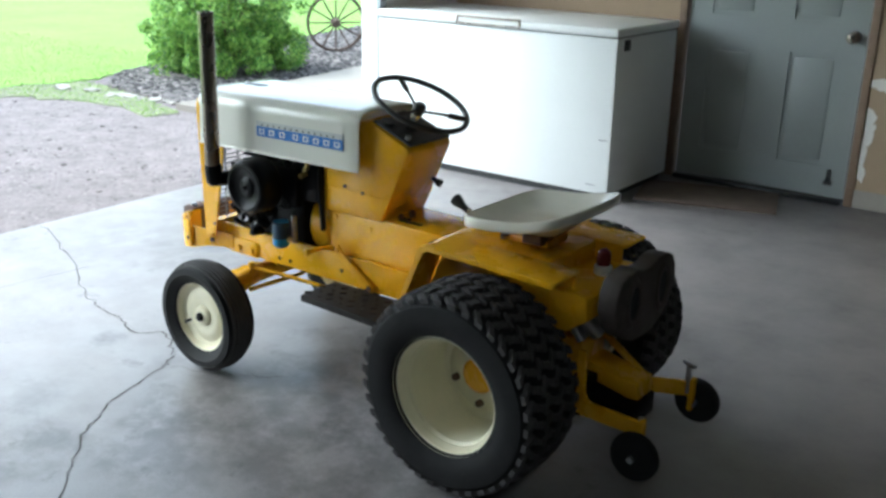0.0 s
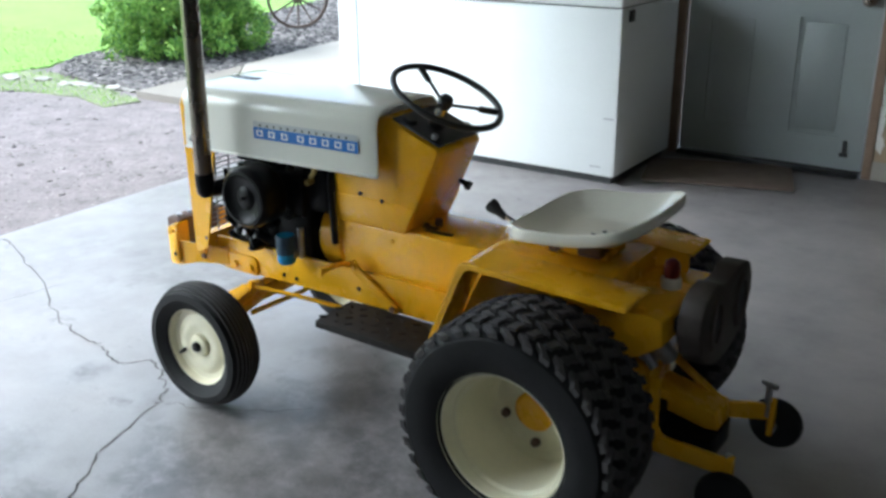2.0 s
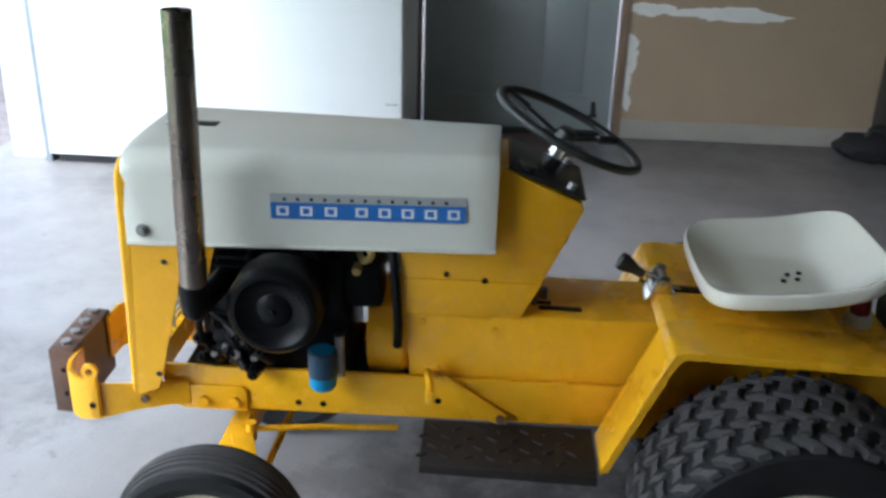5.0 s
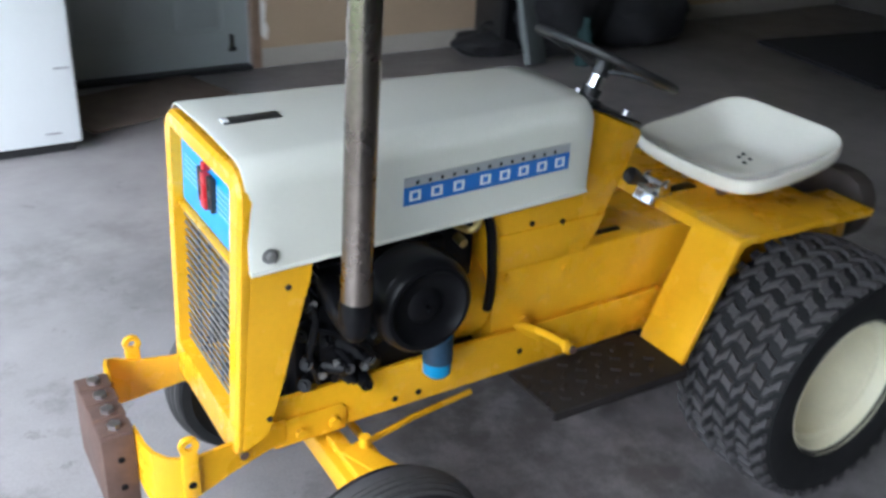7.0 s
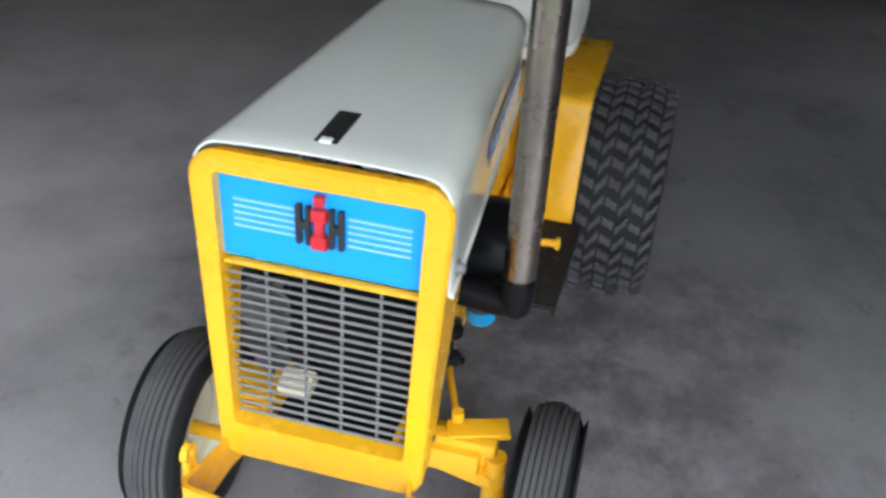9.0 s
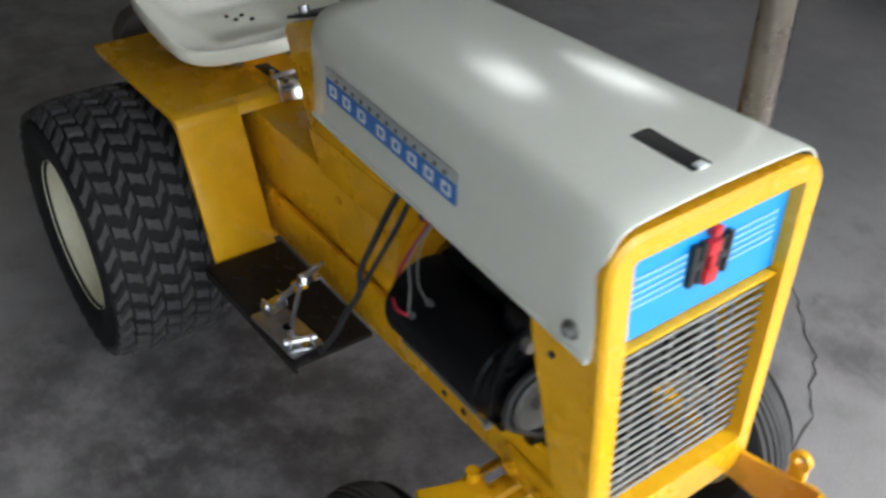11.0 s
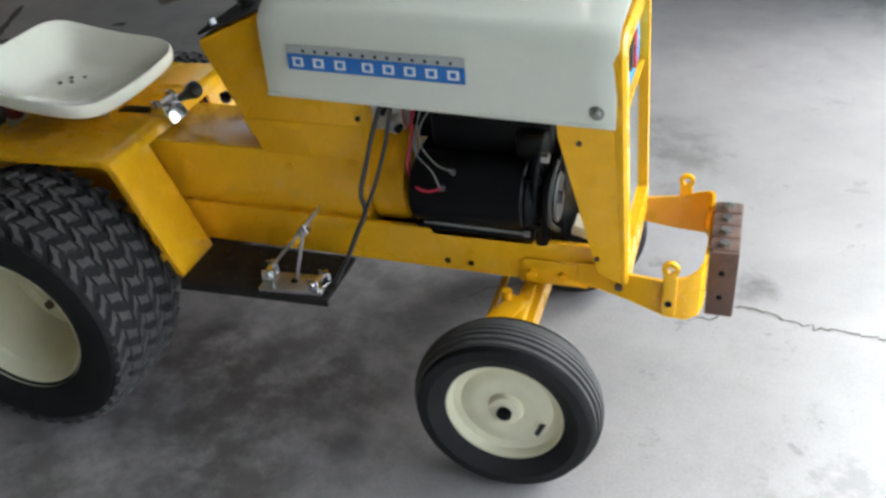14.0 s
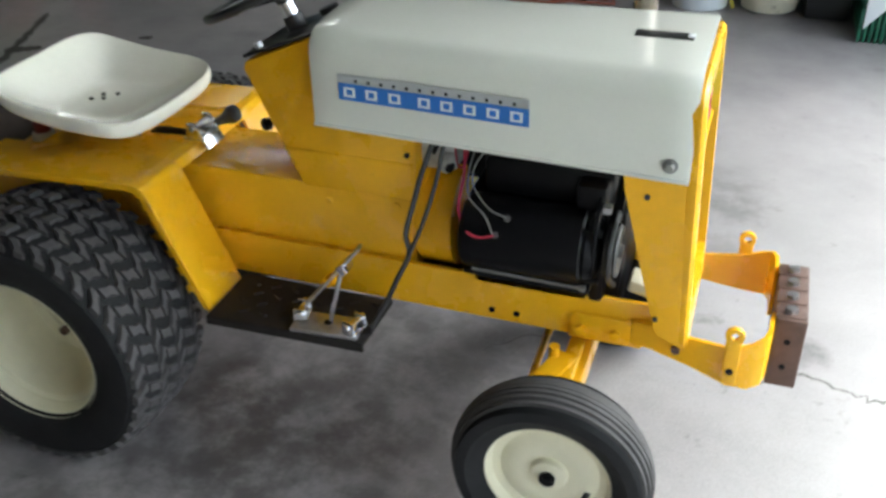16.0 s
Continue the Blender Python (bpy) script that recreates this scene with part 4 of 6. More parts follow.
def build_steering():
    n = Vector((-0.425, 0, 0.905)).normalized()
    hub = Vector((0.423, 0.006, 0.933))
    m = Matrix.Translation(hub) @ n.to_track_quat("Z", "X").to_matrix().to_4x4()
    w = new("steering_wheel")
    w.parent = tractor
    w["label"] = "black three-spoke steering wheel"
    bm = B()
    R, r = 0.1465, 0.0086
    prof = [(R + r * math.cos(2 * math.pi * k / 12), r * math.sin(2 * math.pi * k / 12)) for k in range(12)]
    lathe(bm, prof, m, 48, closed=True)
    part("rim", bm, BLACKPLASTIC, w)
    for k in range(3):
        a = radians(120 * k + 100)
        e = math.cos(a) * Vector((n.z, 0, -n.x)) + math.sin(a) * Vector((0, 1, 0))
        bm = B()
        tube(bm, [hub + e * 0.012 - n * 0.022, hub + e * 0.075 - n * 0.010, hub + e * R], 0.0046, 8)
        tube(bm, [hub + e * 0.09 - n * 0.008, hub + e * R], 0.0088, 10)
        part("spoke", bm, BLACKPLASTIC, w)
    bm = B()
    lathe(bm, [(0.0, 0.0), (0.014, 0.0), (0.019, -0.006), (0.020, -0.022), (0.017, -0.034), (0.0, -0.034)], m, 24)
    part("hub", bm, BLACKPLASTIC, w)
    bm = B()
    cyl(bm, hub - n * 0.03, hub - n * 0.06, 0.015, seg=18)
    col = part("column_sleeve", bm, CHROME, tractor, "bright steel steering column sleeve")
    bm = B()
    cyl(bm, hub - n * 0.06, hub - n * 0.115, 0.020, seg=18)
    part("steering_column", bm, BLACKPLASTIC, tractor)


def build_engine():
    eng = new("engine")
    eng.parent = tractor
    eng["label"] = "greasy black single-cylinder engine"
    bm = B()
    box(bm, (0.985, 0.0, 0.50), (0.30, 0.20, 0.22), None, 0.012)
    box(bm, (0.93, 0.05, 0.62), (0.17, 0.14, 0.13), None, 0.01)
    box(bm, (1.05, 0.11, 0.56), (0.11, 0.06, 0.12), None, 0.01)
    part("crankcase", bm, BLACK, eng)
    bm = B()
    box(bm, (0.815, 0.055, 0.645), (0.09, 0.085, 0.14), None, 0.01)
    part("breather_box", bm, BLACK, eng)
    for k in range(6):
        bm = B()
        box(bm, (1.02, 0.045, 0.60 + 0.020 * k), (0.15, 0.15, 0.006), None, 0.001)
        part("cooling_fin", bm, BLACK, eng)
    bm = B()
    box(bm, (1.09, -0.02, 0.55), (0.03, 0.20, 0.26), None, 0.01)
    cyl(bm, (1.08, -0.02, 0.56), (1.125, -0.02, 0.56), 0.10, seg=36)
    part("blower_housing", bm, BLACK, eng)
    # air cleaner with its pressed cover
    m = Matrix.Translation((0.952, 0.168, 0.629)) @ Matrix.Rotation(radians(-90), 4, "X")
    bm = B()
    lathe(bm, [(0.0, -0.01), (0.085, -0.01), (0.089, 0.0), (0.089, 0.058), (0.086, 0.070), (0.078, 0.079), (0.070, 0.080), (0.064, 0.074), (0.050, 0.066), (0.034, 0.064), (0.026, 0.070), (0.012, 0.072), (0.0, 0.072)], m, 48)
    part("air_cleaner", bm, BLACK, eng, "round black air cleaner")
    bm = B()
    cyl(bm, m @ Vector((0, 0, 0.07)), m @ Vector((0, 0, 0.084)), 0.006, seg=6)
    part("wing_nut", bm, BLACK, eng)
    bm = B()
    lathe(bm, [(0.0, 0.0), (0.021, 0.0), (0.0265, 0.007), (0.0275, 0.072), (0.024, 0.085), (0.0, 0.085)], Matrix.Translation((0.879, 0.162, 0.428)), 28)
    oil = part("oil_filter", bm, FILTERBLUE, eng, "bright blue spin-on oil filter")
    bm = B()
    lathe(bm, [(0.0270, 0.030), (0.0282, 0.031), (0.0282, 0.083), (0.0250, 0.086)], Matrix.Translation((0.879, 0.162, 0.428)), 28)
    part("filter_label", bm, FILTERDARK, oil, "dark printed filter label")
    bm = B()
    cyl(bm, (0.86, 0.14, 0.455), (0.86, 0.16, 0.455), 0.012, seg=12)
    cyl(bm, (0.85, 0.13, 0.44), (0.85, 0.13, 0.53), 0.010, seg=12)
    part("plug", bm, STEEL, eng)
    for x, y, z in ((1.09, 0.15, 0.54), (1.10, 0.14, 0.47), (1.04, 0.16, 0.52), (0.99, 0.14, 0.52), (0.90, 0.14, 0.56), (1.02, 0.13, 0.68), (1.09, 0.135, 0.60), (1.06, 0.14, 0.57), (1.10, 0.13, 0.50), (1.05, 0.145, 0.46), (1.0, 0.15, 0.475), (0.90, 0.12, 0.69), (1.12, 0.15, 0.62), (1.125, 0.145, 0.565), (1.12, 0.15, 0.505), (1.075, 0.16, 0.49), (1.06, 0.165, 0.54), (1.02, 0.16, 0.445), (1.12, 0.14, 0.455)):
        bm = B()
        d = Vector((math.sin(x * 40), 0.9, math.cos(x * 57))).normalized() * 0.02
        cyl(bm, Vector((x, y - 0.02, z)) - d, Vector((x, y - 0.02, z)) + d, 0.016, 0.012, seg=14)
        cyl(bm, Vector((x, y - 0.02, z)) + d, Vector((x, y - 0.02, z)) + d * 1.4, 0.007, seg=6)
        part("casting_boss", bm, BLACK, eng)
    bm = B()
    cyl(bm, (1.054, 0.12, 0.487), (1.054, 0.152, 0.487), 0.007, seg=14)
    cyl(bm, (1.054, 0.152, 0.487), (1.054, 0.158, 0.487), 0.010, seg=6)
    part("drain_plug", bm, STEEL, eng, "bright steel plug")
    # small linkages, pipes and bolt heads on the greasy side
    for ctrl, r in (([(1.13, 0.135, 0.665), (1.115, 0.148, 0.60), (1.125, 0.145, 0.53), (1.10, 0.125, 0.46)], 0.007), ([(1.11, 0.145, 0.58), (1.06, 0.158, 0.555), (1.02, 0.150, 0.52), (0.99, 0.125, 0.46)], 0.006),
                    ([(1.07, 0.14, 0.53), (1.05, 0.145, 0.49), (1.07, 0.12, 0.45)], 0.009)):
        bm = B()
        tube(bm, curve_pts(ctrl, 6), r, 8)
        part("pipe", bm, BLACK, eng)
    for x, y, z in ((1.118, 0.150, 0.63), (1.122, 0.150, 0.555), (1.075, 0.152, 0.50), (1.02, 0.148, 0.475), (1.045, 0.160, 0.545), (1.10, 0.146, 0.48)):
        bm = B()
        cyl(bm, (x, y - 0.01, z), (x, y, z), 0.007, seg=6)
        part("bolt_head", bm, GRILLE, eng)
    # starter generator on the other side, with its end bell, adjusting arm and pulley
    m = Matrix.Translation((0.845, -0.137, 0.553)) @ Matrix.Rotation(radians(90), 4, "Y")
    bm = B()
    lathe(bm, [(0.0, 0.0), (0.060, 0.0), (0.068, 0.006), (0.070, 0.012), (0.070, 0.222), (0.066, 0.226), (0.0, 0.226)], m, 40)
    sg = part("starter_generator", bm, BLACK, eng, "black starter generator drum")
    bm = B()
    lathe(bm, [(0.0, 0.226), (0.064, 0.226), (0.067, 0.232), (0.062, 0.246), (0.040, 0.252), (0.0, 0.252)], m, 36)
    for a in (20, 140, 215, 310):
        e = Vector((math.cos(radians(a)) * 0.062, math.sin(radians(a)) * 0.062, 0))
        cyl(bm, m @ (e + Vector((0, 0, 0.222))), m @ (e + Vector((0, 0, 0.258))), 0.007, seg=8)
    part("end_bell", bm, BLACK, sg)
    bm = B()
    lathe(bm, [(0.0, 0.262), (0.046, 0.262), (0.049, 0.266), (0.037, 0.274), (0.049, 0.283), (0.046, 0.287), (0.030, 0.280), (0.014, 0.280), (0.012, 0.292), (0.0, 0.292)], m, 36)
    part("pulley", bm, PULLEY, sg, "worn grey steel belt pulley")
    bm = B()
    tube(bm, [(0.87, -0.185, 0.497), (1.075, -0.187, 0.494)], 0.0032, 8)
    cyl(bm, (1.072, -0.187, 0.494), (1.082, -0.187, 0.494), 0.007, seg=6)
    part("through_bolt", bm, GRILLE, sg)
    for x, y, z in ((0.935, -0.184, 0.612), (0.918, -0.200, 0.585)):
        bm = B()
        d = Vector((0, y + 0.137, z - 0.553)).normalized()
        cyl(bm, Vector((x, y, z)) - d * 0.01, Vector((x, y, z)) + d * 0.008, 0.004, seg=10)
        cyl(bm, Vector((x, y, z)) + d * 0.002, Vector((x, y, z)) + d * 0.005, 0.0065, seg=6)
        part("terminal", bm, PULLEY, sg, "small metal wire terminal")
    for name, at, size, bev, mt in (("shroud", (0.99, -0.06, 0.655), (0.24, 0.10, 0.075), 0.012, BLACK), ("mounting_shelf", (0.965, -0.140, 0.474), (0.24, 0.05, 0.010), 0.003, BLACK),
                                    ("ignition_box", (1.075, -0.125, 0.655), (0.055, 0.05, 0.05), 0.01, BLACK), ("shelf_web", (0.965, -0.11, 0.445), (0.22, 0.012, 0.05), 0.003, BLACK)):
        bm = B()
        box(bm, at, size, None, bev)
        part(name, bm, mt, eng)
    bm = B()
    prism(bm, [(-0.105, 0.675), (-0.145, 0.668), (-0.178, 0.635), (-0.196, 0.585), (-0.200, 0.530), (-0.184, 0.532), (-0.178, 0.582), (-0.162, 0.622), (-0.138, 0.648), (-0.105, 0.655)], 1.088, 1.096, 0.0015, axis="x")
    part("adjuster_arm", bm, BLACK, eng)
    bm = B()
    cyl(bm, (1.098, -0.150, 0.642), (1.112, -0.150, 0.642), 0.011, seg=6)
    part("adjuster_bolt", bm, STEEL, eng)
    bm = B()
    pts = [(1.119, -0.137, 0.606), (1.119, -0.176, 0.590), (1.119, -0.190, 0.553), (1.119, -0.172, 0.512), (1.119, -0.06, 0.435), (1.119, 0.04, 0.455), (1.119, 0.06, 0.56), (1.119, 0.0, 0.62)]
    tube(bm, curve_pts(pts + [pts[0]], 6), 0.006, 8)
    part("drive_belt", bm, BLACKPLASTIC, eng)
    # cream block added for an unidentified pale spot between the rails
    bm = B()
    box(bm, (1.168, -0.072, 0.452), (0.045, 0.055, 0.026), Matrix.Rotation(radians(12), 3, "Y"), 0.006)
    part("pale_block", bm, RIMCREAM, eng, "small cream block added low between the frame rails")
    for ctrl, r, mt in (([(0.825, -0.085, 0.690), (0.836, -0.125, 0.655), (0.838, -0.165, 0.610), (0.860, -0.195, 0.584), (0.888, -0.208, 0.580), (0.916, -0.208, 0.588)], 0.0026, REDWIRE),
                        ([(0.850, -0.085, 0.705), (0.846, -0.125, 0.665), (0.858, -0.165, 0.635), (0.895, -0.190, 0.615), (0.914, -0.206, 0.590)], 0.0014, WHITEWIRE),
                        ([(0.885, -0.085, 0.715), (0.858, -0.12, 0.680), (0.862, -0.150, 0.650), (0.900, -0.180, 0.625), (0.935, -0.190, 0.618)], 0.0014, WHITEWIRE),
                        ([(0.805, -0.080, 0.690), (0.820, -0.112, 0.668), (0.835, -0.122, 0.672), (0.835, -0.095, 0.695)], 0.0022, REDWIRE),
                        ([(0.772, -0.112, 0.705), (0.757, -0.135, 0.649), (0.747, -0.155, 0.597), (0.737, -0.175, 0.542), (0.746, -0.185, 0.505), (0.727, -0.200, 0.457), (0.703, -0.208, 0.400), (0.676, -0.225, 0.346)], 0.0052, BLACKPLASTIC),
                        ([(0.792, -0.110, 0.700), (0.786, -0.140, 0.637), (0.770, -0.170, 0.568), (0.750, -0.186, 0.512), (0.738, -0.194, 0.480)], 0.0043, BLACKPLASTIC)):
        bm = B()
        tube(bm, curve_pts(ctrl, 6), r, 8)
        part("wire", bm, mt, eng)
    bm = B()
    box(bm, (0.765, -0.035, 0.665), (0.075, 0.07, 0.075), None, 0.010)
    cyl(bm, (0.79, -0.065, 0.655), (0.79, -0.095, 0.650), 0.015, seg=16)
    cyl(bm, (0.750, -0.065, 0.685), (0.750, -0.082, 0.685), 0.010, seg=12)
    carb = part("carburettor", bm, ALUMINIUM, eng, "bare pale grey metal carburettor")
    bm = B()
    box(bm, (0.770, -0.078, 0.690), (0.012, 0.010, 0.050), Matrix.Rotation(radians(25), 3, "Y"), 0.002)
    cyl(bm, (0.80, -0.09, 0.652), (0.80, -0.104, 0.650), 0.008, seg=10)
    part("throttle_arm", bm, BLACK, carb)
    bm = B()
    tube(bm, curve_pts([(0.815, 0.090, 0.690), (0.800, 0.125, 0.690), (0.785, 0.128, 0.705), (0.800, 0.115, 0.72)], 5), 0.007, 8)
    cyl(bm, (0.815, 0.105, 0.672), (0.815, 0.13, 0.668), 0.009, seg=8)
    part("spark_lead", bm, BRASS, eng, "tarnished brass lead end")
    bm = B()
    tube(bm, curve_pts([(0.752, 0.095, 0.715), (0.744, 0.112, 0.67), (0.738, 0.114, 0.60), (0.736, 0.112, 0.535), (0.738, 0.108, 0.50)], 6), 0.0095, 8)
    part("fuel_line", bm, BLACK, eng, "black rubber fuel line")
    # exhaust stack
    bm = B()
    lathe(bm, [(0.0245, 0.034), (0.0248, 0.526), (0.0222, 0.526), (0.0222, 0.05)], Matrix.Translation((1.092, 0.252, 0.645)) @ Matrix.Rotation(radians(-1.2), 4, "Y"), 28)
    part("exhaust_pipe", bm, PIPE, tractor, "tall heat-stained steel exhaust stack")
    bm = B()
    lathe(bm, [(0.0, -0.040), (0.014, -0.040), (0.0245, -0.026), (0.027, 0.0), (0.027, 0.026), (0.025, 0.032)], Matrix.Translation((1.092, 0.251, 0.655)), 24)
    tube(bm, curve_pts([(1.092, 0.252, 0.645), (1.09, 0.225, 0.632), (1.08, 0.15, 0.635), (1.07, 0.10, 0.64)], 6), 0.023, 16)
    part("exhaust_elbow", bm, BLACK, tractor, "black exhaust elbow")


def build_footrest(s):
    bm = B()
    prism(bm, [(0.34, s * 0.12), (0.680, s * 0.12), (0.677, s * 0.276), (0.34, s * 0.284)], 0.332, 0.342, 0.002, axis="z")
    prism(bm, [(0.34, s * 0.278), (0.677, s * 0.270), (0.677, s * 0.276), (0.34, s * 0.284)], 0.322, 0.333, axis="z")
    fr = part("footrest", bm, DARKSTEEL, tractor, "dark brown steel footrest with raised cleats")
    for i in range(7):
        for j in range(4):
            x = 0.385 + 0.045 * i + (0.02 if j % 2 else 0)
            y = s * (0.15 + 0.032 * j)
            bm = B()
            box(bm, (x, y, 0.3435), (0.022, 0.008, 0.005), Matrix.Rotation(radians(35 if (i + j) % 2 else -35), 3, "Z"), 0.0015, 1)
            part("cleat", bm, DARKSTEEL, fr, smooth=False)


def build_pedal():
    p = new("foot_pedal")
    p.parent = tractor
    p["label"] = "bare steel rocking foot pedal on the footrest"
    bm = B()
    box(bm, (0.593, -0.245, 0.347), (0.138, 0.062, 0.009), Matrix.Rotation(radians(4), 3, "Z"), 0.002)
    base = part("base_plate", bm, STEEL, p)
    bm = B()
    cyl(bm, (0.592, -0.243, 0.350), (0.592, -0.243, 0.3535), 0.008, seg=14)
    part("plate_hole", bm, BLACK, base)
    # long flat lever leaning forwards, with its clamp and prop
    bm = B()
    a, b = Vector((0.525, -0.222, 0.356)), Vector((0.655, -0.205, 0.515))
    box(bm, (a + b) / 2, ((b - a).length, 0.022, 0.006), (b - a).to_track_quat("X", "Z").to_matrix(), 0.0015)
    part("rocker_plate", bm, STEEL, p)
    bm = B()
    box(bm, (0.622, -0.212, 0.468), (0.020, 0.030, 0.022), Matrix.Rotation(radians(-40), 3, "Y"), 0.004)
    cyl(bm, (0.626, -0.232, 0.466), (0.626, -0.190, 0.466), 0.006, seg=10)
    part("clamp", bm, CHROME, p)
    bm = B()
    tube(bm, [(0.620, -0.222, 0.465), (0.594, -0.236, 0.352)], 0.0042, 8)
    part("prop_rod", bm, STEEL, p)
    bm = B()
    cyl(bm, (0.588, -0.222, 0.430), (0.588, -0.200, 0.430), 0.011, seg=6)
    part("nut", bm, YELLOW, p)
    for x, y, t in ((0.535, -0.236, 12), (0.652, -0.250, -16)):
        bm = B()
        rot = Matrix.Rotation(radians(t), 3, "Z")
        box(bm, (x, y, 0.3535), (0.026, 0.048, 0.004), rot, 0.001)
        for o in (-0.020, 0.020):
            box(bm, Vector((x, y, 0.366)) + rot @ Vector((0, o, 0)), (0.026, 0.004, 0.026), rot @ Matrix.Rotation(radians(12 if o > 0 else -12), 3, "X"), 0.001)
        cyl(bm, Vector((x, y, 0.370)) + rot @ Vector((0, -0.028, 0)), Vector((x, y, 0.370)) + rot @ Vector((0, 0.028, 0)), 0.0065, seg=8)
        part("hinge_bracket", bm, CHROME, p)


def build_rear():
    # shield-shaped casting with two upright slots, behind the seat deck
    bm = B()
    half = [(0.0, 0.594), (0.030, 0.598), (0.065, 0.610), (0.115, 0.608), (0.150, 0.594), (0.172, 0.560), (0.176, 0.515), (0.155, 0.465), (0.115, 0.430), (0.06, 0.406), (0.0, 0.400)]
    prism(bm, half + [(-y, z) for y, z in half[1:-1]][::-1], -0.345, -0.288, 0.008, axis="x")
    cast = part("rear_weight", bm, DARKIRON, tractor, "shield-shaped dark iron weight with two slots")
    for y in (0.082, -0.085):
        m = Matrix.Translation((-0.345, y, 0.520)) @ Matrix.Rotation(radians(-90), 4, "Y") @ Matrix.Diagonal((1.75, 1, 1, 1))
        bm = B()
        lathe(bm, [(0.026, 0.0), (0.028, 0.007), (0.035, 0.008), (0.042, 0.0)], m, 28)
        part("slot_rim", bm, DARKIRON, cast)
        bm = B()
        lathe(bm, [(0.0, 0.002), (0.026, 0.002), (0.027, 0.0), (0.0, -0.001)], m, 28)
        part("slot", bm, BLACK, cast, "dark slot through the casting")
    bm = B()
    box(bm, (-0.268, 0.0, 0.50), (0.05, 0.20, 0.035), None, 0.004)
    part("weight_bar", bm, DARKSTEEL, tractor)
    bm = B()
    lathe(bm, [(0.0, 0.034), (0.009, 0.033), (0.017, 0.026), (0.020, 0.010), (0.019, -0.012), (0.0, -0.012)], Matrix.Translation((-0.197, -0.025, 0.575)), 20)
    part("tail_lamp", bm, LAMPRED, tractor, "small red tail lamp")
    bm = B()
    lathe(bm, [(0.0, 0.022), (0.021, 0.022), (0.025, 0.017), (0.026, -0.004), (0.0, -0.004)], Matrix.Translation((-0.197, -0.025, 0.542)), 20)
    part("lamp_base", bm, LAMPBASE, tractor, "grey lamp base")
    # axle tubes and final drive casting
    bm = B()
    cyl(bm, (0, -0.27, 0.275), (0, 0.27, 0.275), 0.045, seg=24)
    box(bm, (0.02, 0, 0.31), (0.28, 0.20, 0.22), None, 0.03)
    box(bm, (-0.17, 0, 0.30), (0.06, 0.14, 0.14), None, 0.01)
    part("rear_axle", bm, YELLOW, tractor)
    # wheelie bar
    bar = new("anti_tip_bar")
    bar.parent = tractor
    bar["label"] = "yellow anti-tip bar with two small black wheels"
    bm = B()
    prism(bm, [(-0.11, 0.318), (-0.11, 0.268), (-0.33, 0.222), (-0.362, 0.226), (-0.352, 0.268)], -0.062, 0.034, 0.003)
    part("bar_channel", bm, YELLOW, bar)
    bm = B()
    tube(bm, [(-0.15, -0.05, 0.392), (-0.335, -0.056, 0.258)], 0.011, 8)
    part("bar_strut", bm, YELLOW, bar)
    for s in (1, -1):
        a, b = (Vector((-0.24, 0.128, 0.206)), Vector((-0.428, 0.150, 0.214))) if s > 0 else (Vector((-0.29, -0.075, 0.216)), Vector((-0.432, -0.150, 0.214)))
        bm = B()
        d = b - a
        box(bm, (a + b) / 2, (d.length, 0.014, 0.044), d.to_track_quat("X", "Z").to_matrix(), 0.003)
        box(bm, b + Vector((-0.004, s * 0.004, -0.018)), (0.014, 0.026, 0.096), None, 0.003)
        part("side_arm", bm, YELLOW, bar)
    bm = B()
    prism(bm, [(-0.222, 0.37), (-0.222, 0.186), (-0.25, 0.186), (-0.275, 0.222), (-0.256, 0.232), (-0.248, 0.25), (-0.246, 0.37)], 0.118, 0.130, 0.002)
    part("arm_upright", bm, YELLOW, bar)
    # added black blocks stand in for the shade in the frame's opening
    bm = B()
    box(bm, (-0.295, 0.0, 0.182), (0.13, 0.15, 0.062), None, 0.005)
    box(bm, (-0.21, 0.02, 0.22), (0.05, 0.20, 0.10), None, 0.005)
    part("dark_infill", bm, BLACK, bar, "black block added to darken the opening of the bar frame")
    for s in (1, -1):
        bm = B()
        top = 0.285 if s < 0 else 0.245
        cyl(bm, (-0.425, s * 0.145, 0.20), (-0.425, s * 0.145, top), 0.008, seg=10)
        if s < 0:
            box(bm, (-0.425, s * 0.145, 0.288), (0.045, 0.012, 0.012), Matrix.Rotation(radians(-25), 3, "Z"), 0.003)
        part("pin", bm, STEEL, bar)
        m = Matrix.Translation((-0.438, s * 0.196, 0.160)) @ Matrix.Rotation(radians(-90), 4, "X")
        bm = B()
        lathe(bm, [(0.0, -0.017), (0.048, -0.017), (0.061, -0.015), (0.066, -0.007), (0.066, 0.007), (0.061, 0.015), (0.048, 0.017), (0.0, 0.017)], m, 36)
        part("roller", bm, RUBBER, bar)
        bm = B()
        cyl(bm, (-0.438, s * 0.15, 0.160), (-0.438, s * 0.224, 0.160), 0.009, seg=10)
        part("roller_bolt", bm, STEEL, bar)


build_hood()
build_shell()
build_frame()
build_axle()
for side in (1, -1):
    build_front_wheel(side)
    build_rear_wheel(side)
    build_fender(side)
    build_footrest(side)
build_body()
build_deck()
build_seat()
build_steering()
build_engine()
build_pedal()
build_rear()
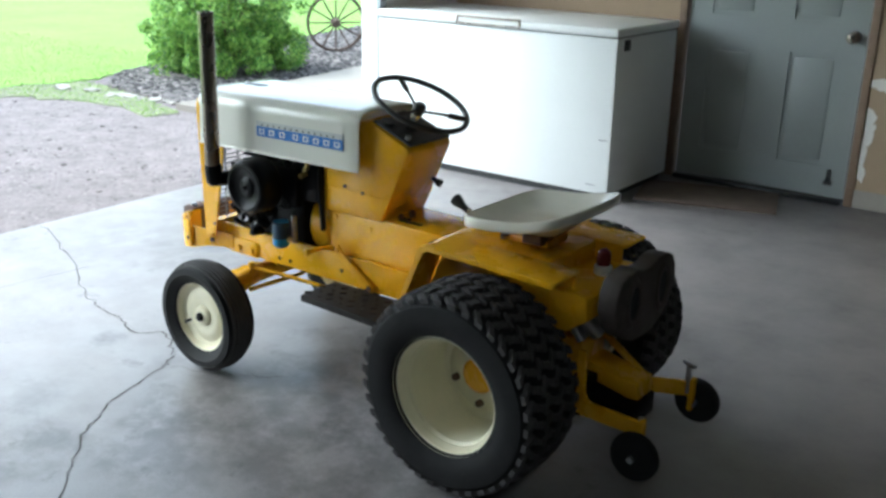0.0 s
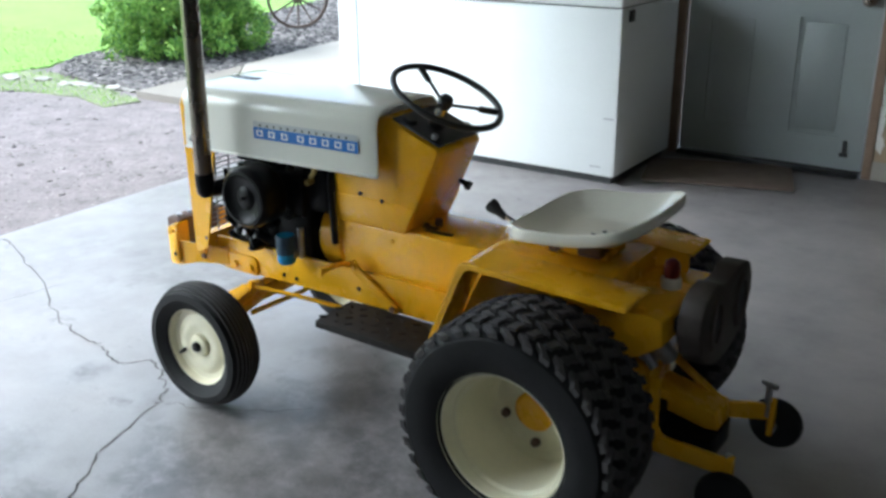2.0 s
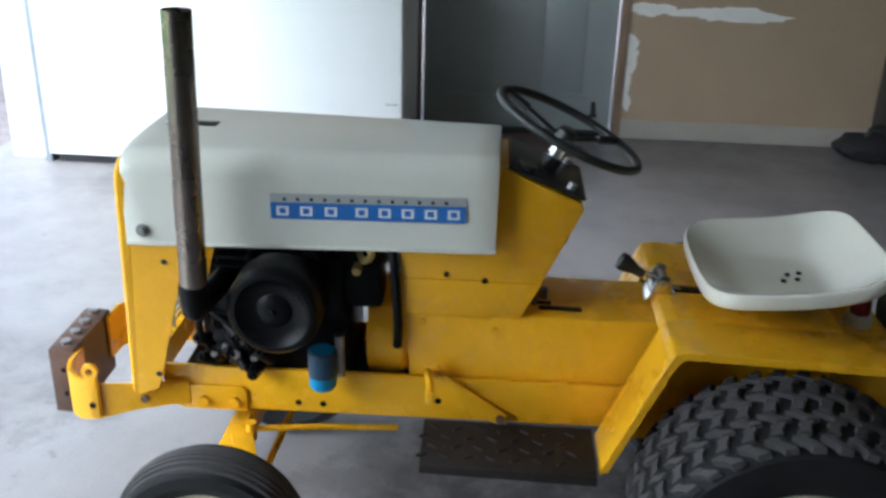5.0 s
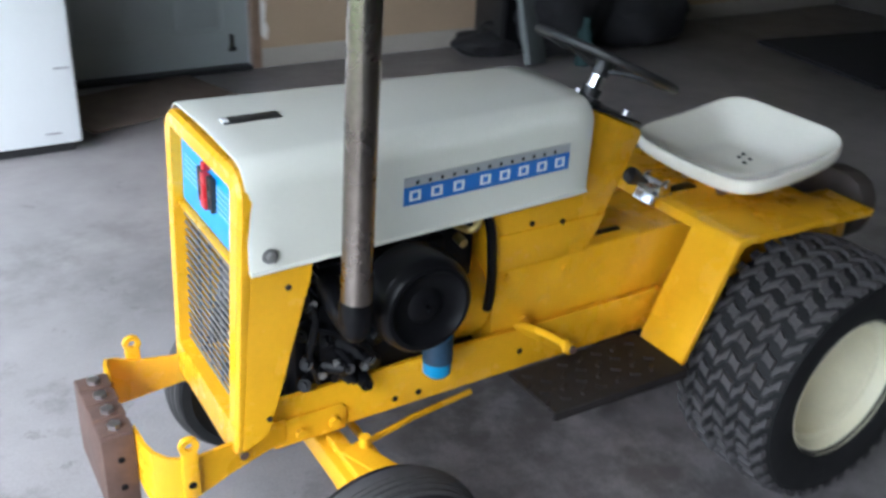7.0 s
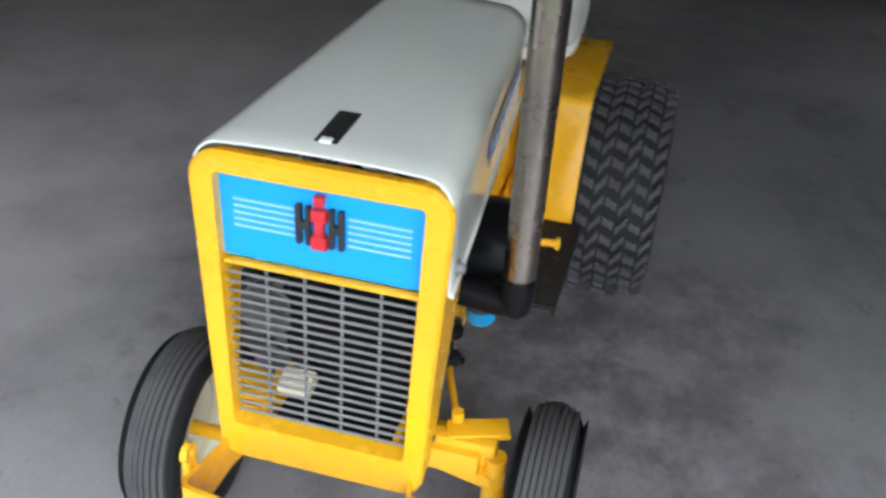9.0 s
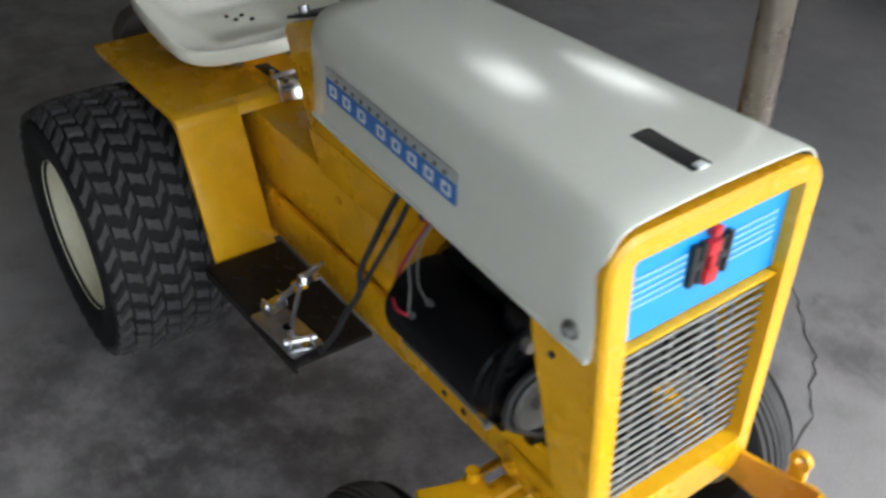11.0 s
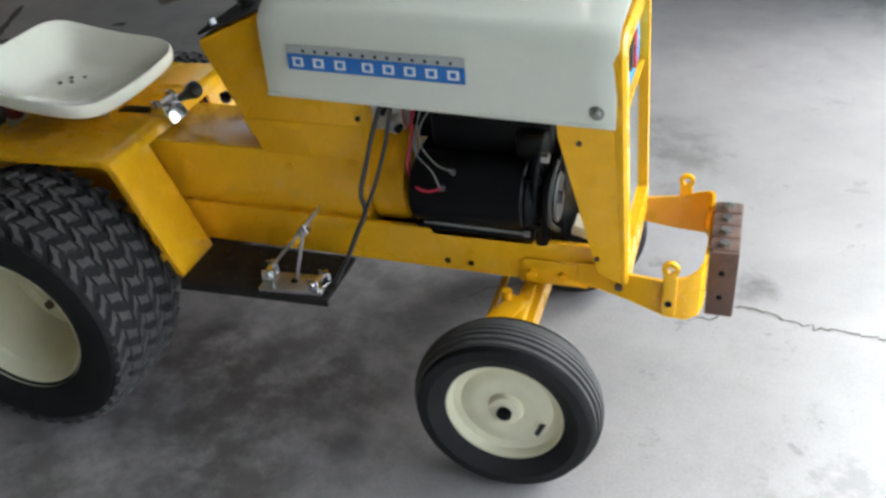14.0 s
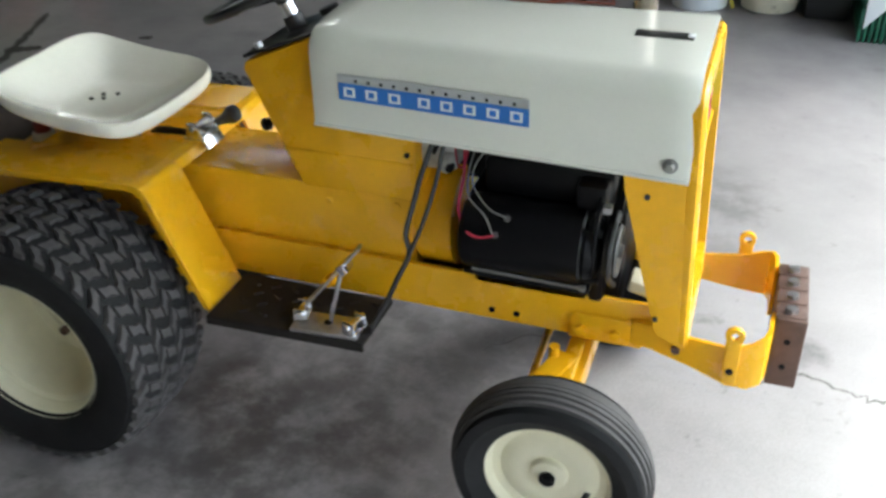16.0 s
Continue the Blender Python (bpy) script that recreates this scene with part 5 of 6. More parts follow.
# ---- outdoors ----
LEAF = bpy.data.materials.new("bush_leaf")
_nt, _b = nodes_of(LEAF)
_g = _nt.nodes.new("ShaderNodeNewGeometry")
_nt.links.new(ramp(_nt, _g.outputs["Random Per Island"], [(0.0, (0.035, 0.11, 0.014)), (0.45, (0.14, 0.31, 0.035)), (1.0, (0.34, 0.53, 0.09))]), _b.inputs["Base Color"])
_b.inputs["Roughness"].default_value = 0.55
_b.inputs["Subsurface Weight"].default_value = 0.0
BARK = surface("shrub_bark", (0.12, 0.085, 0.06), 0.9, vary=0.3, scale=20, bumps=0.5)
BLADE = bpy.data.materials.new("grass_blade")
_nt, _b = nodes_of(BLADE)
_g = _nt.nodes.new("ShaderNodeNewGeometry")
_nt.links.new(ramp(_nt, _g.outputs["Random Per Island"], [(0.0, (0.17, 0.33, 0.05)), (0.7, (0.27, 0.46, 0.09)), (1.0, (0.42, 0.44, 0.20))]), _b.inputs["Base Color"])
_b.inputs["Roughness"].default_value = 0.6
STONE = bpy.data.materials.new("loose_stone")
_nt, _b = nodes_of(STONE)
_g = _nt.nodes.new("ShaderNodeNewGeometry")
_nt.links.new(ramp(_nt, _g.outputs["Random Per Island"], [(0.0, (0.035, 0.031, 0.032)), (0.6, (0.13, 0.118, 0.118)), (1.0, (0.33, 0.30, 0.29))]), _b.inputs["Base Color"])
_b.inputs["Roughness"].default_value = 0.85
PALESTONE = surface("pale_limestone", (0.33, 0.31, 0.285), 0.85, vary=0.25, scale=9, bumps=0.4, dirt=(0.22, 0.20, 0.17), dirt_at=0.58)
PEBBLE = bpy.data.materials.new("drive_pebble")
_nt, _b = nodes_of(PEBBLE)
_g = _nt.nodes.new("ShaderNodeNewGeometry")
_nt.links.new(ramp(_nt, _g.outputs["Random Per Island"], [(0.0, (0.075, 0.062, 0.062)), (0.6, (0.17, 0.148, 0.146)), (1.0, (0.32, 0.29, 0.28))]), _b.inputs["Base Color"])
_b.inputs["Roughness"].default_value = 0.9
WAGON = surface("weathered_brown_wood", (0.095, 0.066, 0.052), 0.8, vary=0.3, scale=14, bumps=0.4)


def inside(p, poly):
    x, y = p
    hit = False
    for (x0, y0), (x1, y1) in zip(poly, poly[1:] + poly[:1]):
        if (y0 > y) != (y1 > y) and x < (x1 - x0) * (y - y0) / (y1 - y0) + x0:
            hit = not hit
    return hit


def ragged(poly, seed, amp=0.05, step=0.22):
    """The outline with its short sides broken up unevenly."""
    rnd = random.Random(seed)
    out = []
    for (x0, y0), (x1, y1) in zip(poly, poly[1:] + poly[:1]):
        length = math.hypot(x1 - x0, y1 - y0)
        n = max(1, int(length / step)) if length < 12 else 1
        for k in range(n):
            t = k / n
            d = rnd.uniform(-amp, amp) if k else 0.0
            out.append((x0 + (x1 - x0) * t - (y1 - y0) / length * d, y0 + (y1 - y0) * t + (x1 - x0) / length * d))
    return out


LAWN = [(6.95, 200), (6.9, 5), (6.85, -1), (7.0, -2.2), (6.85, -2.75), (6.82, -3.05), (7.12, -3.5), (7.22, -4.3), (7.6, -5.4), (8.7, -9.6), (8.2, -200), (200, -200), (200, 200)]
BED = [(5.15, -2.70), (5.9, -2.75), (6.4, -2.85), (6.72, -3.1), (7.05, -3.5), (7.15, -4.3), (7.5, -5.4), (8.6, -9.5), (5.75, -9.5), (5.55, -5.5), (5.2, -3.4)]
SCRUB = [(6.45, 200), (6.4, 5), (6.4, -1), (6.55, -2.0), (6.14, -2.2), (5.46, -2.35), (4.97, -2.22), (4.9, -2.5), (5.12, -2.56), (5.9, -2.8), (7.2, -2.95), (7.2, 200)]


def build_ground():
    bm = B()
    prism(bm, [(-200, -200), (200, -200), (200, 200), (-200, 200)], -0.20, -0.03, axis="z")
    tagged(finish("ground", bm, GRAVEL, False), "brown gravel drive outside the garage", "ground", kind="structure")
    bm = B()
    prism(bm, ragged(LAWN, 1, 0.07, 0.15), -0.06, -0.016, axis="z")
    tagged(finish("lawn", bm, GRASS, False), "bright green mown lawn beyond the drive", "lawn", kind="structure")
    bm = B()
    prism(bm, ragged(SCRUB, 2, 0.09, 0.15), -0.06, -0.022, axis="z")
    tagged(finish("verge", bm, VERGE, False), "scruffy verge of thin grass and gravel", "verge", kind="structure")
    bm = B()
    prism(bm, ragged(BED, 3), -0.06, 0.0, axis="z")
    tagged(finish("rock_bed", bm, ROCKBED, False), "grey rock bed round the bush", "rock bed", kind="structure")
    bm = B()
    prism(bm, [(3.72, -2.62), (4.092, -2.609), (5.20, -3.86), (5.5, -5.9), (5.7, -9), (3.95, -9), (3.9, -3.6)], -0.1, 0.03, 0.006, axis="z")
    tagged(finish("walkway", bm, WALKWAY, False), "pale concrete walkway beside the drive", "walkway", kind="structure")
    # edge of the bright light painted in: a tanner slab beside the pale one
    bm = B()
    prism(bm, [(4.108, -2.608), (5.05, -2.58), (5.15, -3.5), (5.198, -3.84)], -0.1, 0.026, 0.006, axis="z")
    tagged(finish("walkway_corner", bm, DIMWALK, False), "tan corner of the concrete walkway, toned for its dimmer light", "walkway", kind="structure")
    # shade of the gap beside the walkway, drawn as a dark strip
    bm = B()
    prism(bm, ragged([(3.66, -2.60), (3.74, -2.58), (3.915, -3.6), (3.96, -9.0), (3.90, -9.0), (3.83, -3.62)], 4, 0.015, 0.12), -0.06, -0.012, axis="z")
    tagged(finish("shade_strip", bm, SHADEGAP, False), "dark strip drawn for the shaded gap along the walkway's edge", "soil", kind="structure")


def stone_verts(out_v, out_f, c, s, rnd, flat=0.6):
    """A rough stone: an octahedron with jittered points, cut once."""
    base = len(out_v)
    pts = [(1, 0, 0), (0, 1, 0), (-1, 0, 0), (0, -1, 0), (0.6, 0.6, 0.55), (-0.6, 0.6, 0.6), (-0.6, -0.6, 0.55), (0.6, -0.6, 0.6), (0, 0, 0.9)]
    a = rnd.random() * 6.28
    for x, y, z in pts:
        k = s * (0.8 + 0.4 * rnd.random())
        X, Y = x * k, y * k
        out_v.append((c[0] + X * math.cos(a) - Y * math.sin(a), c[1] + X * math.sin(a) + Y * math.cos(a), c[2] + z * k * flat))
    for f in ((0, 1, 4), (1, 2, 5), (2, 3, 6), (3, 0, 7), (4, 1, 5), (5, 2, 6), (6, 3, 7), (7, 0, 4), (4, 5, 8), (5, 6, 8), (6, 7, 8), (7, 4, 8)):
        out_f.append(tuple(base + i for i in f))


def raw_mesh(name, v, f, material):
    me = bpy.data.meshes.new(name)
    me.from_pydata(v, [], f)
    me.materials.append(material)
    return new(name, me)


def build_stones():
    rnd = random.Random(5)
    v, f = [], []
    while len(f) < 12 * 5200:
        x, y = rnd.uniform(5.1, 8.4), rnd.uniform(-9, -2.0)
        if inside((x, y), BED):
            stone_verts(v, f, (x, y, 0.0), rnd.uniform(0.012, 0.034), rnd)
    tagged(raw_mesh("bed_stones", v, f, STONE), "loose grey stones covering the bed", "stones", kind="stuff")
    v, f = [], []
    for k in range(8500):
        x = 2.95 + 4.0 * rnd.random() ** 1.1
        y = rnd.uniform(-3.2, 3.5)
        if inside((x, y), LAWN) or inside((x, y), BED) or (x > 3.66 and y < -2.58 and x < 5.1):
            continue
        stone_verts(v, f, (x, y, -0.031), rnd.uniform(0.004, 0.011) if rnd.random() < 0.96 else rnd.uniform(0.012, 0.024), rnd)
    tagged(raw_mesh("drive_pebbles", v, f, PEBBLE), "loose pebbles scattered over the gravel drive", "pebbles", kind="stuff")
    # pale border stones along the front of the bed
    spots = [(5.95 - 0.9 * k / 9 + rnd.uniform(-0.03, 0.03), -2.63 - 0.16 * k / 9 + rnd.uniform(-0.03, 0.03)) for k in range(10)]
    for x, y in spots + [(6.55, -2.50), (6.68, -2.56), (6.30, -2.62)]:
        vv, ff = [], []
        stone_verts(vv, ff, (0, 0, 0), rnd.uniform(0.05, 0.10), rnd, 0.35)
        s = raw_mesh("border_stone", vv, ff, PALESTONE)
        s.location = (x, y, -0.022)
        tagged(s, "pale flat border stone at the bed's edge", "stone", "border stones")


def blades(name, label, count, area, poly, low, high, seed, bar=None):
    rnd = random.Random(seed)
    v, f = [], []
    tries = 0
    while len(f) < count and tries < count * 12:
        tries += 1
        x = area[0] + (area[1] - area[0]) * rnd.random() ** 1.4
        y = rnd.uniform(area[2], area[3])
        if not inside((x, y), poly) or (bar and inside((x, y), bar)):
            continue
        a, h, w = rnd.random() * 6.28, rnd.uniform(low, high), 0.004
        dx, dy = math.cos(a), math.sin(a)
        b = len(v)
        z = -0.024 if bar else -0.018
        lean = rnd.uniform(0.2, 0.8) * h
        v += [(x - dx * w, y - dy * w, z), (x + dx * w, y + dy * w, z), (x - dy * lean, y + dx * lean, z + h)]
        f.append((b, b + 1, b + 2))
    tagged(raw_mesh(name, v, f, BLADE), label, "grass", kind="stuff")


def build_grass():
    blades("grass_blades", "short green grass blades of the lawn", 11000, (6.8, 13.0, -4.5, 2.5), LAWN, 0.015, 0.04, 9)
    blades("verge_grass", "sparse yellowish grass of the verge", 4500, (4.3, 7.1, -2.9, 2.5), SCRUB, 0.010, 0.030, 10, LAWN)


def build_bush():
    rnd = random.Random(3)
    bush = thing("bush", "dense round green leafy shrub in the rock bed", "bush", (6.25, -4.15, 0))
    bm = B()
    tips = []
    for k in range(16):
        a = 6.28 * k / 16 + rnd.uniform(-0.2, 0.2)
        r = rnd.uniform(0.2, 0.5)
        z = rnd.uniform(0.6, 1.15)
        tip = Vector((r * math.cos(a), r * math.sin(a), z))
        tube(bm, [(0.05 * math.cos(a), 0.05 * math.sin(a), -0.02), tip * 0.5 + Vector((0, 0, 0.08)), tip], 0.009, 6)
        tips.append(tip)
    part("trunk", bm, BARK, bush)
    v, f = [], []
    centres = []
    for k in range(190):
        u, w = rnd.random() * 6.28, rnd.random()
        rr = 0.12 + 0.80 * rnd.random() ** 0.5 if k % 6 else rnd.uniform(0.95, 1.22)
        z = 0.05 + 1.25 * w
        wide = 0.72 * math.sin(math.pi * (0.26 + 0.62 * w)) ** 0.6
        centres.append(Vector((rr * wide * math.cos(u) * 0.95, rr * wide * math.sin(u) * 1.0, z)))
    for k in range(70):
        u = rnd.random() * 6.28
        rr = rnd.uniform(0.45, 0.80)
        centres.append(Vector((rr * math.cos(u), rr * math.sin(u), rnd.uniform(0.04, 0.42))))
    centres = [Vector((c.x * 0.94, c.y * 0.94, c.z * 1.05)) for c in centres]
    for c in centres:
        s = rnd.uniform(0.07, 0.17)
        for j in range(190):
            d = Vector((rnd.gauss(0, 1), rnd.gauss(0, 1), rnd.gauss(0, 0.8)))
            d = d.normalized() * s * rnd.random() ** 0.4
            p = c + d
            if p.z < 0.02:
                continue
            n = (d.normalized() + Vector((rnd.gauss(0, 0.6), rnd.gauss(0, 0.6), rnd.gauss(0.3, 0.6)))).normalized()
            t = n.orthogonal().normalized()
            q = n.cross(t)
            a = rnd.random() * 6.28
            e1 = math.cos(a) * t + math.sin(a) * q
            e2 = n.cross(e1)
            L, W = rnd.uniform(0.013, 0.027), rnd.uniform(0.007, 0.012)
            b = len(v)
            v += [tuple(p - e1 * L), tuple(p + e2 * W + n * 0.004), tuple(p + e1 * L), tuple(p - e2 * W + n * 0.004)]
            f += [(b, b + 1, b + 2), (b, b + 2, b + 3)]
    ob = raw_mesh("crown", v, f, LEAF)
    ob.parent = bush


def build_wagon_wheel():
    w = thing("wagon_wheel", "old weathered wooden wagon wheel standing in the bed", "wagon wheel", (6.5, -5.98, 0.0))
    m = Matrix.Translation((0, 0, 0.335)) @ Matrix.Diagonal((0.68, 0.68, 0.68, 1)) @ Matrix.Rotation(radians(52), 4, "Z") @ Matrix.Rotation(radians(84), 4, "X")
    bm = B()
    lathe(bm, [(0.455, -0.025), (0.50, -0.025), (0.50, 0.025), (0.455, 0.025)], m, 40, closed=True)
    part("rim", bm, WAGON, w)
    bm = B()
    lathe(bm, [(0.0, -0.10), (0.05, -0.10), (0.075, -0.05), (0.08, 0.05), (0.055, 0.12), (0.0, 0.12)], m, 20)
    part("hub", bm, WAGON, w)
    for k in range(12):
        a = 2 * math.pi * k / 12
        e = Vector((math.cos(a), math.sin(a), 0))
        bm = B()
        cyl(bm, m @ (e * 0.06), m @ (e * 0.465), 0.011, 0.008, seg=8)
        part("spoke", bm, WAGON, w)


build_ground()
build_stones()
build_grass()
build_bush()
build_wagon_wheel()
# ---- things round the walls ----
GREENBOX = surface("dark_green_printed_card", (0.02, 0.12, 0.045), 0.5, vary=0.15, scale=4, bumps=0.03)
LIGHTGREEN = surface("bright_green_plastic", (0.07, 0.34, 0.05), 0.45, vary=0.12, scale=5)
CARDEDGE = surface("pale_card_edge", (0.55, 0.52, 0.42), 0.8)
PALEPRINT = surface("pale_green_print", (0.30, 0.45, 0.30), 0.6, vary=0.2, scale=14)
WHITEPLASTIC = surface("white_plastic", (0.76, 0.79, 0.80), 0.4, vary=0.05, scale=8, dirt=(0.5, 0.5, 0.48), dirt_at=0.7)
BAGPLASTIC = surface("white_film_bag", (0.46, 0.47, 0.49), 0.35, vary=0.2, scale=12, bumps=0.3)
TANKCREAM = surface("cream_tank_paint", (0.66, 0.60, 0.46), 0.45, vary=0.1, scale=9, dirt=(0.20, 0.13, 0.08), dirt_at=0.61)
ORANGE = surface("orange_cord", (0.27, 0.085, 0.05), 0.5, vary=0.15)
YELLOWHOSE = surface("yellow_hose", (0.55, 0.45, 0.05), 0.5)
TANBOX = surface("brown_cardboard", (0.26, 0.18, 0.10), 0.8, vary=0.15, scale=5, bumps=0.1)
GREYBOARD = surface("grey_painted_board", (0.16, 0.18, 0.18), 0.7, vary=0.2, scale=6, bumps=0.15)
TEAL = surface("dark_teal_cloth", (0.015, 0.045, 0.045), 0.8, vary=0.3, scale=6, bumps=0.3)
DARKCLOTH = surface("black_cloth", (0.012, 0.012, 0.014), 0.85, vary=0.3, scale=8, bumps=0.4)
ATVBLUE = surface("cyan_plastic", (0.02, 0.25, 0.45), 0.4, vary=0.1)
ATVRIM = surface("dusty_tan_rim", (0.34, 0.29, 0.21), 0.6, 0.2, vary=0.2, scale=16, bumps=0.2)
CRATEGREEN = surface("dark_green_plastic", (0.015, 0.11, 0.06), 0.45, vary=0.15, scale=8)
LAMPWHITE = bpy.data.materials.new("lit_lamp_diffuser")
_nt, _b = nodes_of(LAMPWHITE)
_b.inputs["Base Color"].default_value = (0.8, 0.8, 0.8, 1)
_b.inputs["Emission Color"].default_value = (1.0, 0.97, 0.92, 1)
_b.inputs["Emission Strength"].default_value = 1.2


def build_mat():
    bm = B()
    box(bm, (0.0, 0.0, 0.006), (0.76, 0.46, 0.012), Matrix.Rotation(radians(17), 3, "Z"), 0.004)
    m = finish("door_mat", bm, MATM)
    m.location = (0.625, -2.845, 0.0)
    tagged(m, "worn brown door mat on the floor before the door", "mat")


def build_spackle():
    rnd = random.Random(4)
    blobs = ((-0.085, 0.50, 0.045, 0.05), (-0.100, 0.42, 0.034, 0.08), (-0.085, 0.30, 0.022, 0.12), (-0.095, 0.19, 0.022, 0.05), (-0.17, 0.675, 0.14, 0.040), (-0.55, 0.665, 0.36, 0.045))
    for i, (cx, cz, w, h) in enumerate(blobs):
        bm = B()
        n = 44
        pts = []
        for k in range(n):
            a = 2 * math.pi * k / n
            r = 0.85 + 0.30 * noise.noise(Vector((math.cos(a) * 1.6, math.sin(a) * 1.6, i * 3.1))) + 0.25 * noise.noise(Vector((math.cos(a) * 5, math.sin(a) * 5, i * 7.7))) + rnd.uniform(-0.06, 0.06)
            pts.append((cx + w * math.cos(a) * r, cz + h * math.sin(a) * r))
        prism(bm, pts, Y_DOOR - 0.002, Y_DOOR + 0.0015 + 0.0006 * i)
        tagged(finish("trim", bm, SPACKLE, False), "ragged smear of white joint compound on the wall", "wall patch", kind="structure")


def build_cracks():
    rnd = random.Random(8)
    dark = surface("dirt_filled_crack", (0.075, 0.068, 0.062), 0.95, vary=0.3, scale=30)
    lines = ([(2.92, -0.15), (2.82, -0.13), (2.37, 0.03), (1.97, 0.23), (1.82, 0.272), (1.70, 0.282), (1.62, 0.292), (1.545, 0.325), (1.49, 0.338), (1.43, 0.26), (1.33, 0.298), (1.21, 0.38), (1.19, 0.453), (1.10, 0.712), (0.989, 0.865), (0.776, 1.07), (0.55, 1.3), (0.45, 1.6)],
             [(1.16, 0.42), (1.02, 0.36), (0.9, 0.30), (0.75, 0.18)],
             [(2.25, 0.05), (2.3, 0.4), (2.42, 0.9)])
    for i, line in enumerate(lines):
        pts = []
        for (x0, y0), (x1, y1) in zip(line, line[1:]):
            for k in range(7):
                t = k / 7
                pts.append(Vector((x0 + (x1 - x0) * t + rnd.gauss(0, 0.006), y0 + (y1 - y0) * t + rnd.gauss(0, 0.006))))
        bm = B()
        prev = None
        for k, p in enumerate(pts):
            d = (pts[min(k + 1, len(pts) - 1)] - pts[max(k - 1, 0)]).normalized()
            n = Vector((-d.y, d.x))
            w = rnd.uniform(0.0012, 0.0038) * (1.0 if i == 0 else 0.45)
            a, b = bm.verts.new((p.x + n.x * w, p.y + n.y * w, 0.0012)), bm.verts.new((p.x - n.x * w, p.y - n.y * w, 0.0012))
            if prev:
                bm.faces.new((prev[0], prev[1], b, a))
            prev = (a, b)
        tagged(finish("floor_crack", bm, dark, False), "dark dirt-filled crack in the concrete floor", "crack", kind="structure")


def build_lamps():
    for x, y, a in ((-1.42, 1.92, 0.36), (-1.66, 3.24, 0.56)):
        lamp = thing("ceiling_lamp", "lit white ceiling lamp with a flat diffuser", "lamp", (x, y, CEIL), "ceiling lamps")
        bm = B()
        box(bm, (0, 0, -0.03), (a + 0.06, a + 0.06, 0.06), None, 0.008)
        part("lamp_body", bm, WHITEPLASTIC, lamp)
        bm = B()
        box(bm, (0, 0, -0.066), (a, a, 0.012), None, 0.004)
        part("diffuser", bm, LAMPWHITE, lamp, "glowing diffuser")


def build_green_box():
    bx = thing("shipping_carton", "dark green printed cardboard carton standing on the floor", "carton", (-2.865, 1.545, 0))
    turn = Matrix.Rotation(radians(-6), 3, "Z")
    bm = B()
    box(bm, turn @ Vector((-0.28, 0.435, 0.275)), (0.56, 0.87, 0.55), turn, 0.006)
    part("carton_body", bm, GREENBOX, bx)
    bm = B()
    box(bm, turn @ Vector((0.001, 0.0, 0.275)), (0.012, 0.010, 0.55), turn, 0.002)
    box(bm, turn @ Vector((0.001, 0.435, 0.006)), (0.010, 0.87, 0.010), turn, 0.002)
    part("worn_edge", bm, CARDEDGE, bx, "scuffed pale cardboard edge")

    def face(name, y0, y1, z0, z1, material, out=0.002):
        b2 = B()
        box(b2, turn @ Vector((out, (y0 + y1) / 2, (z0 + z1) / 2)), (0.003, y1 - y0, z1 - z0), turn)
        part(name, b2, material, bx, smooth=False)
    for k, (y0, y1, z0, z1) in enumerate(((0.34, 0.70, 0.24, 0.265), (0.34, 0.62, 0.285, 0.305), (0.36, 0.78, 0.20, 0.215), (0.34, 0.66, 0.33, 0.35))):
        face("print_bar", y0, y1, z0, z1, PALEPRINT)
    b2 = B()
    m = Matrix.Translation(turn @ Vector((0.001, 0.18, 0.13))) @ turn.to_4x4() @ Matrix.Rotation(radians(90), 4, "Y") @ Matrix.Diagonal((1, 1.25, 1, 1))
    lathe(b2, [(0.0, 0.003), (0.10, 0.003), (0.10, 0.0)], m, 28)
    part("print_disc", b2, LIGHTGREEN, bx)
    for y0, y1, z0, z1 in ((0.10, 0.17, 0.15, 0.165), (0.19, 0.26, 0.15, 0.165), (0.10, 0.115, 0.11, 0.165), (0.19, 0.205, 0.11, 0.165), (0.10, 0.25, 0.105, 0.12)):
        face("print_mark", y0, y1, z0, z1, PALEPRINT, 0.0055)
    b = thing("storage_tote", "bright green plastic tote beside the carton", "tote", (-3.1, 2.95, 0))
    bm = B()
    box(bm, (0, 0, 0.19), (0.5, 0.55, 0.38), None, 0.03)
    part("tote_body", bm, LIGHTGREEN, b)
    bm = B()
    box(bm, (0, 0, 0.395), (0.54, 0.59, 0.03), None, 0.012)
    part("tote_lid", bm, LIGHTGREEN, b)


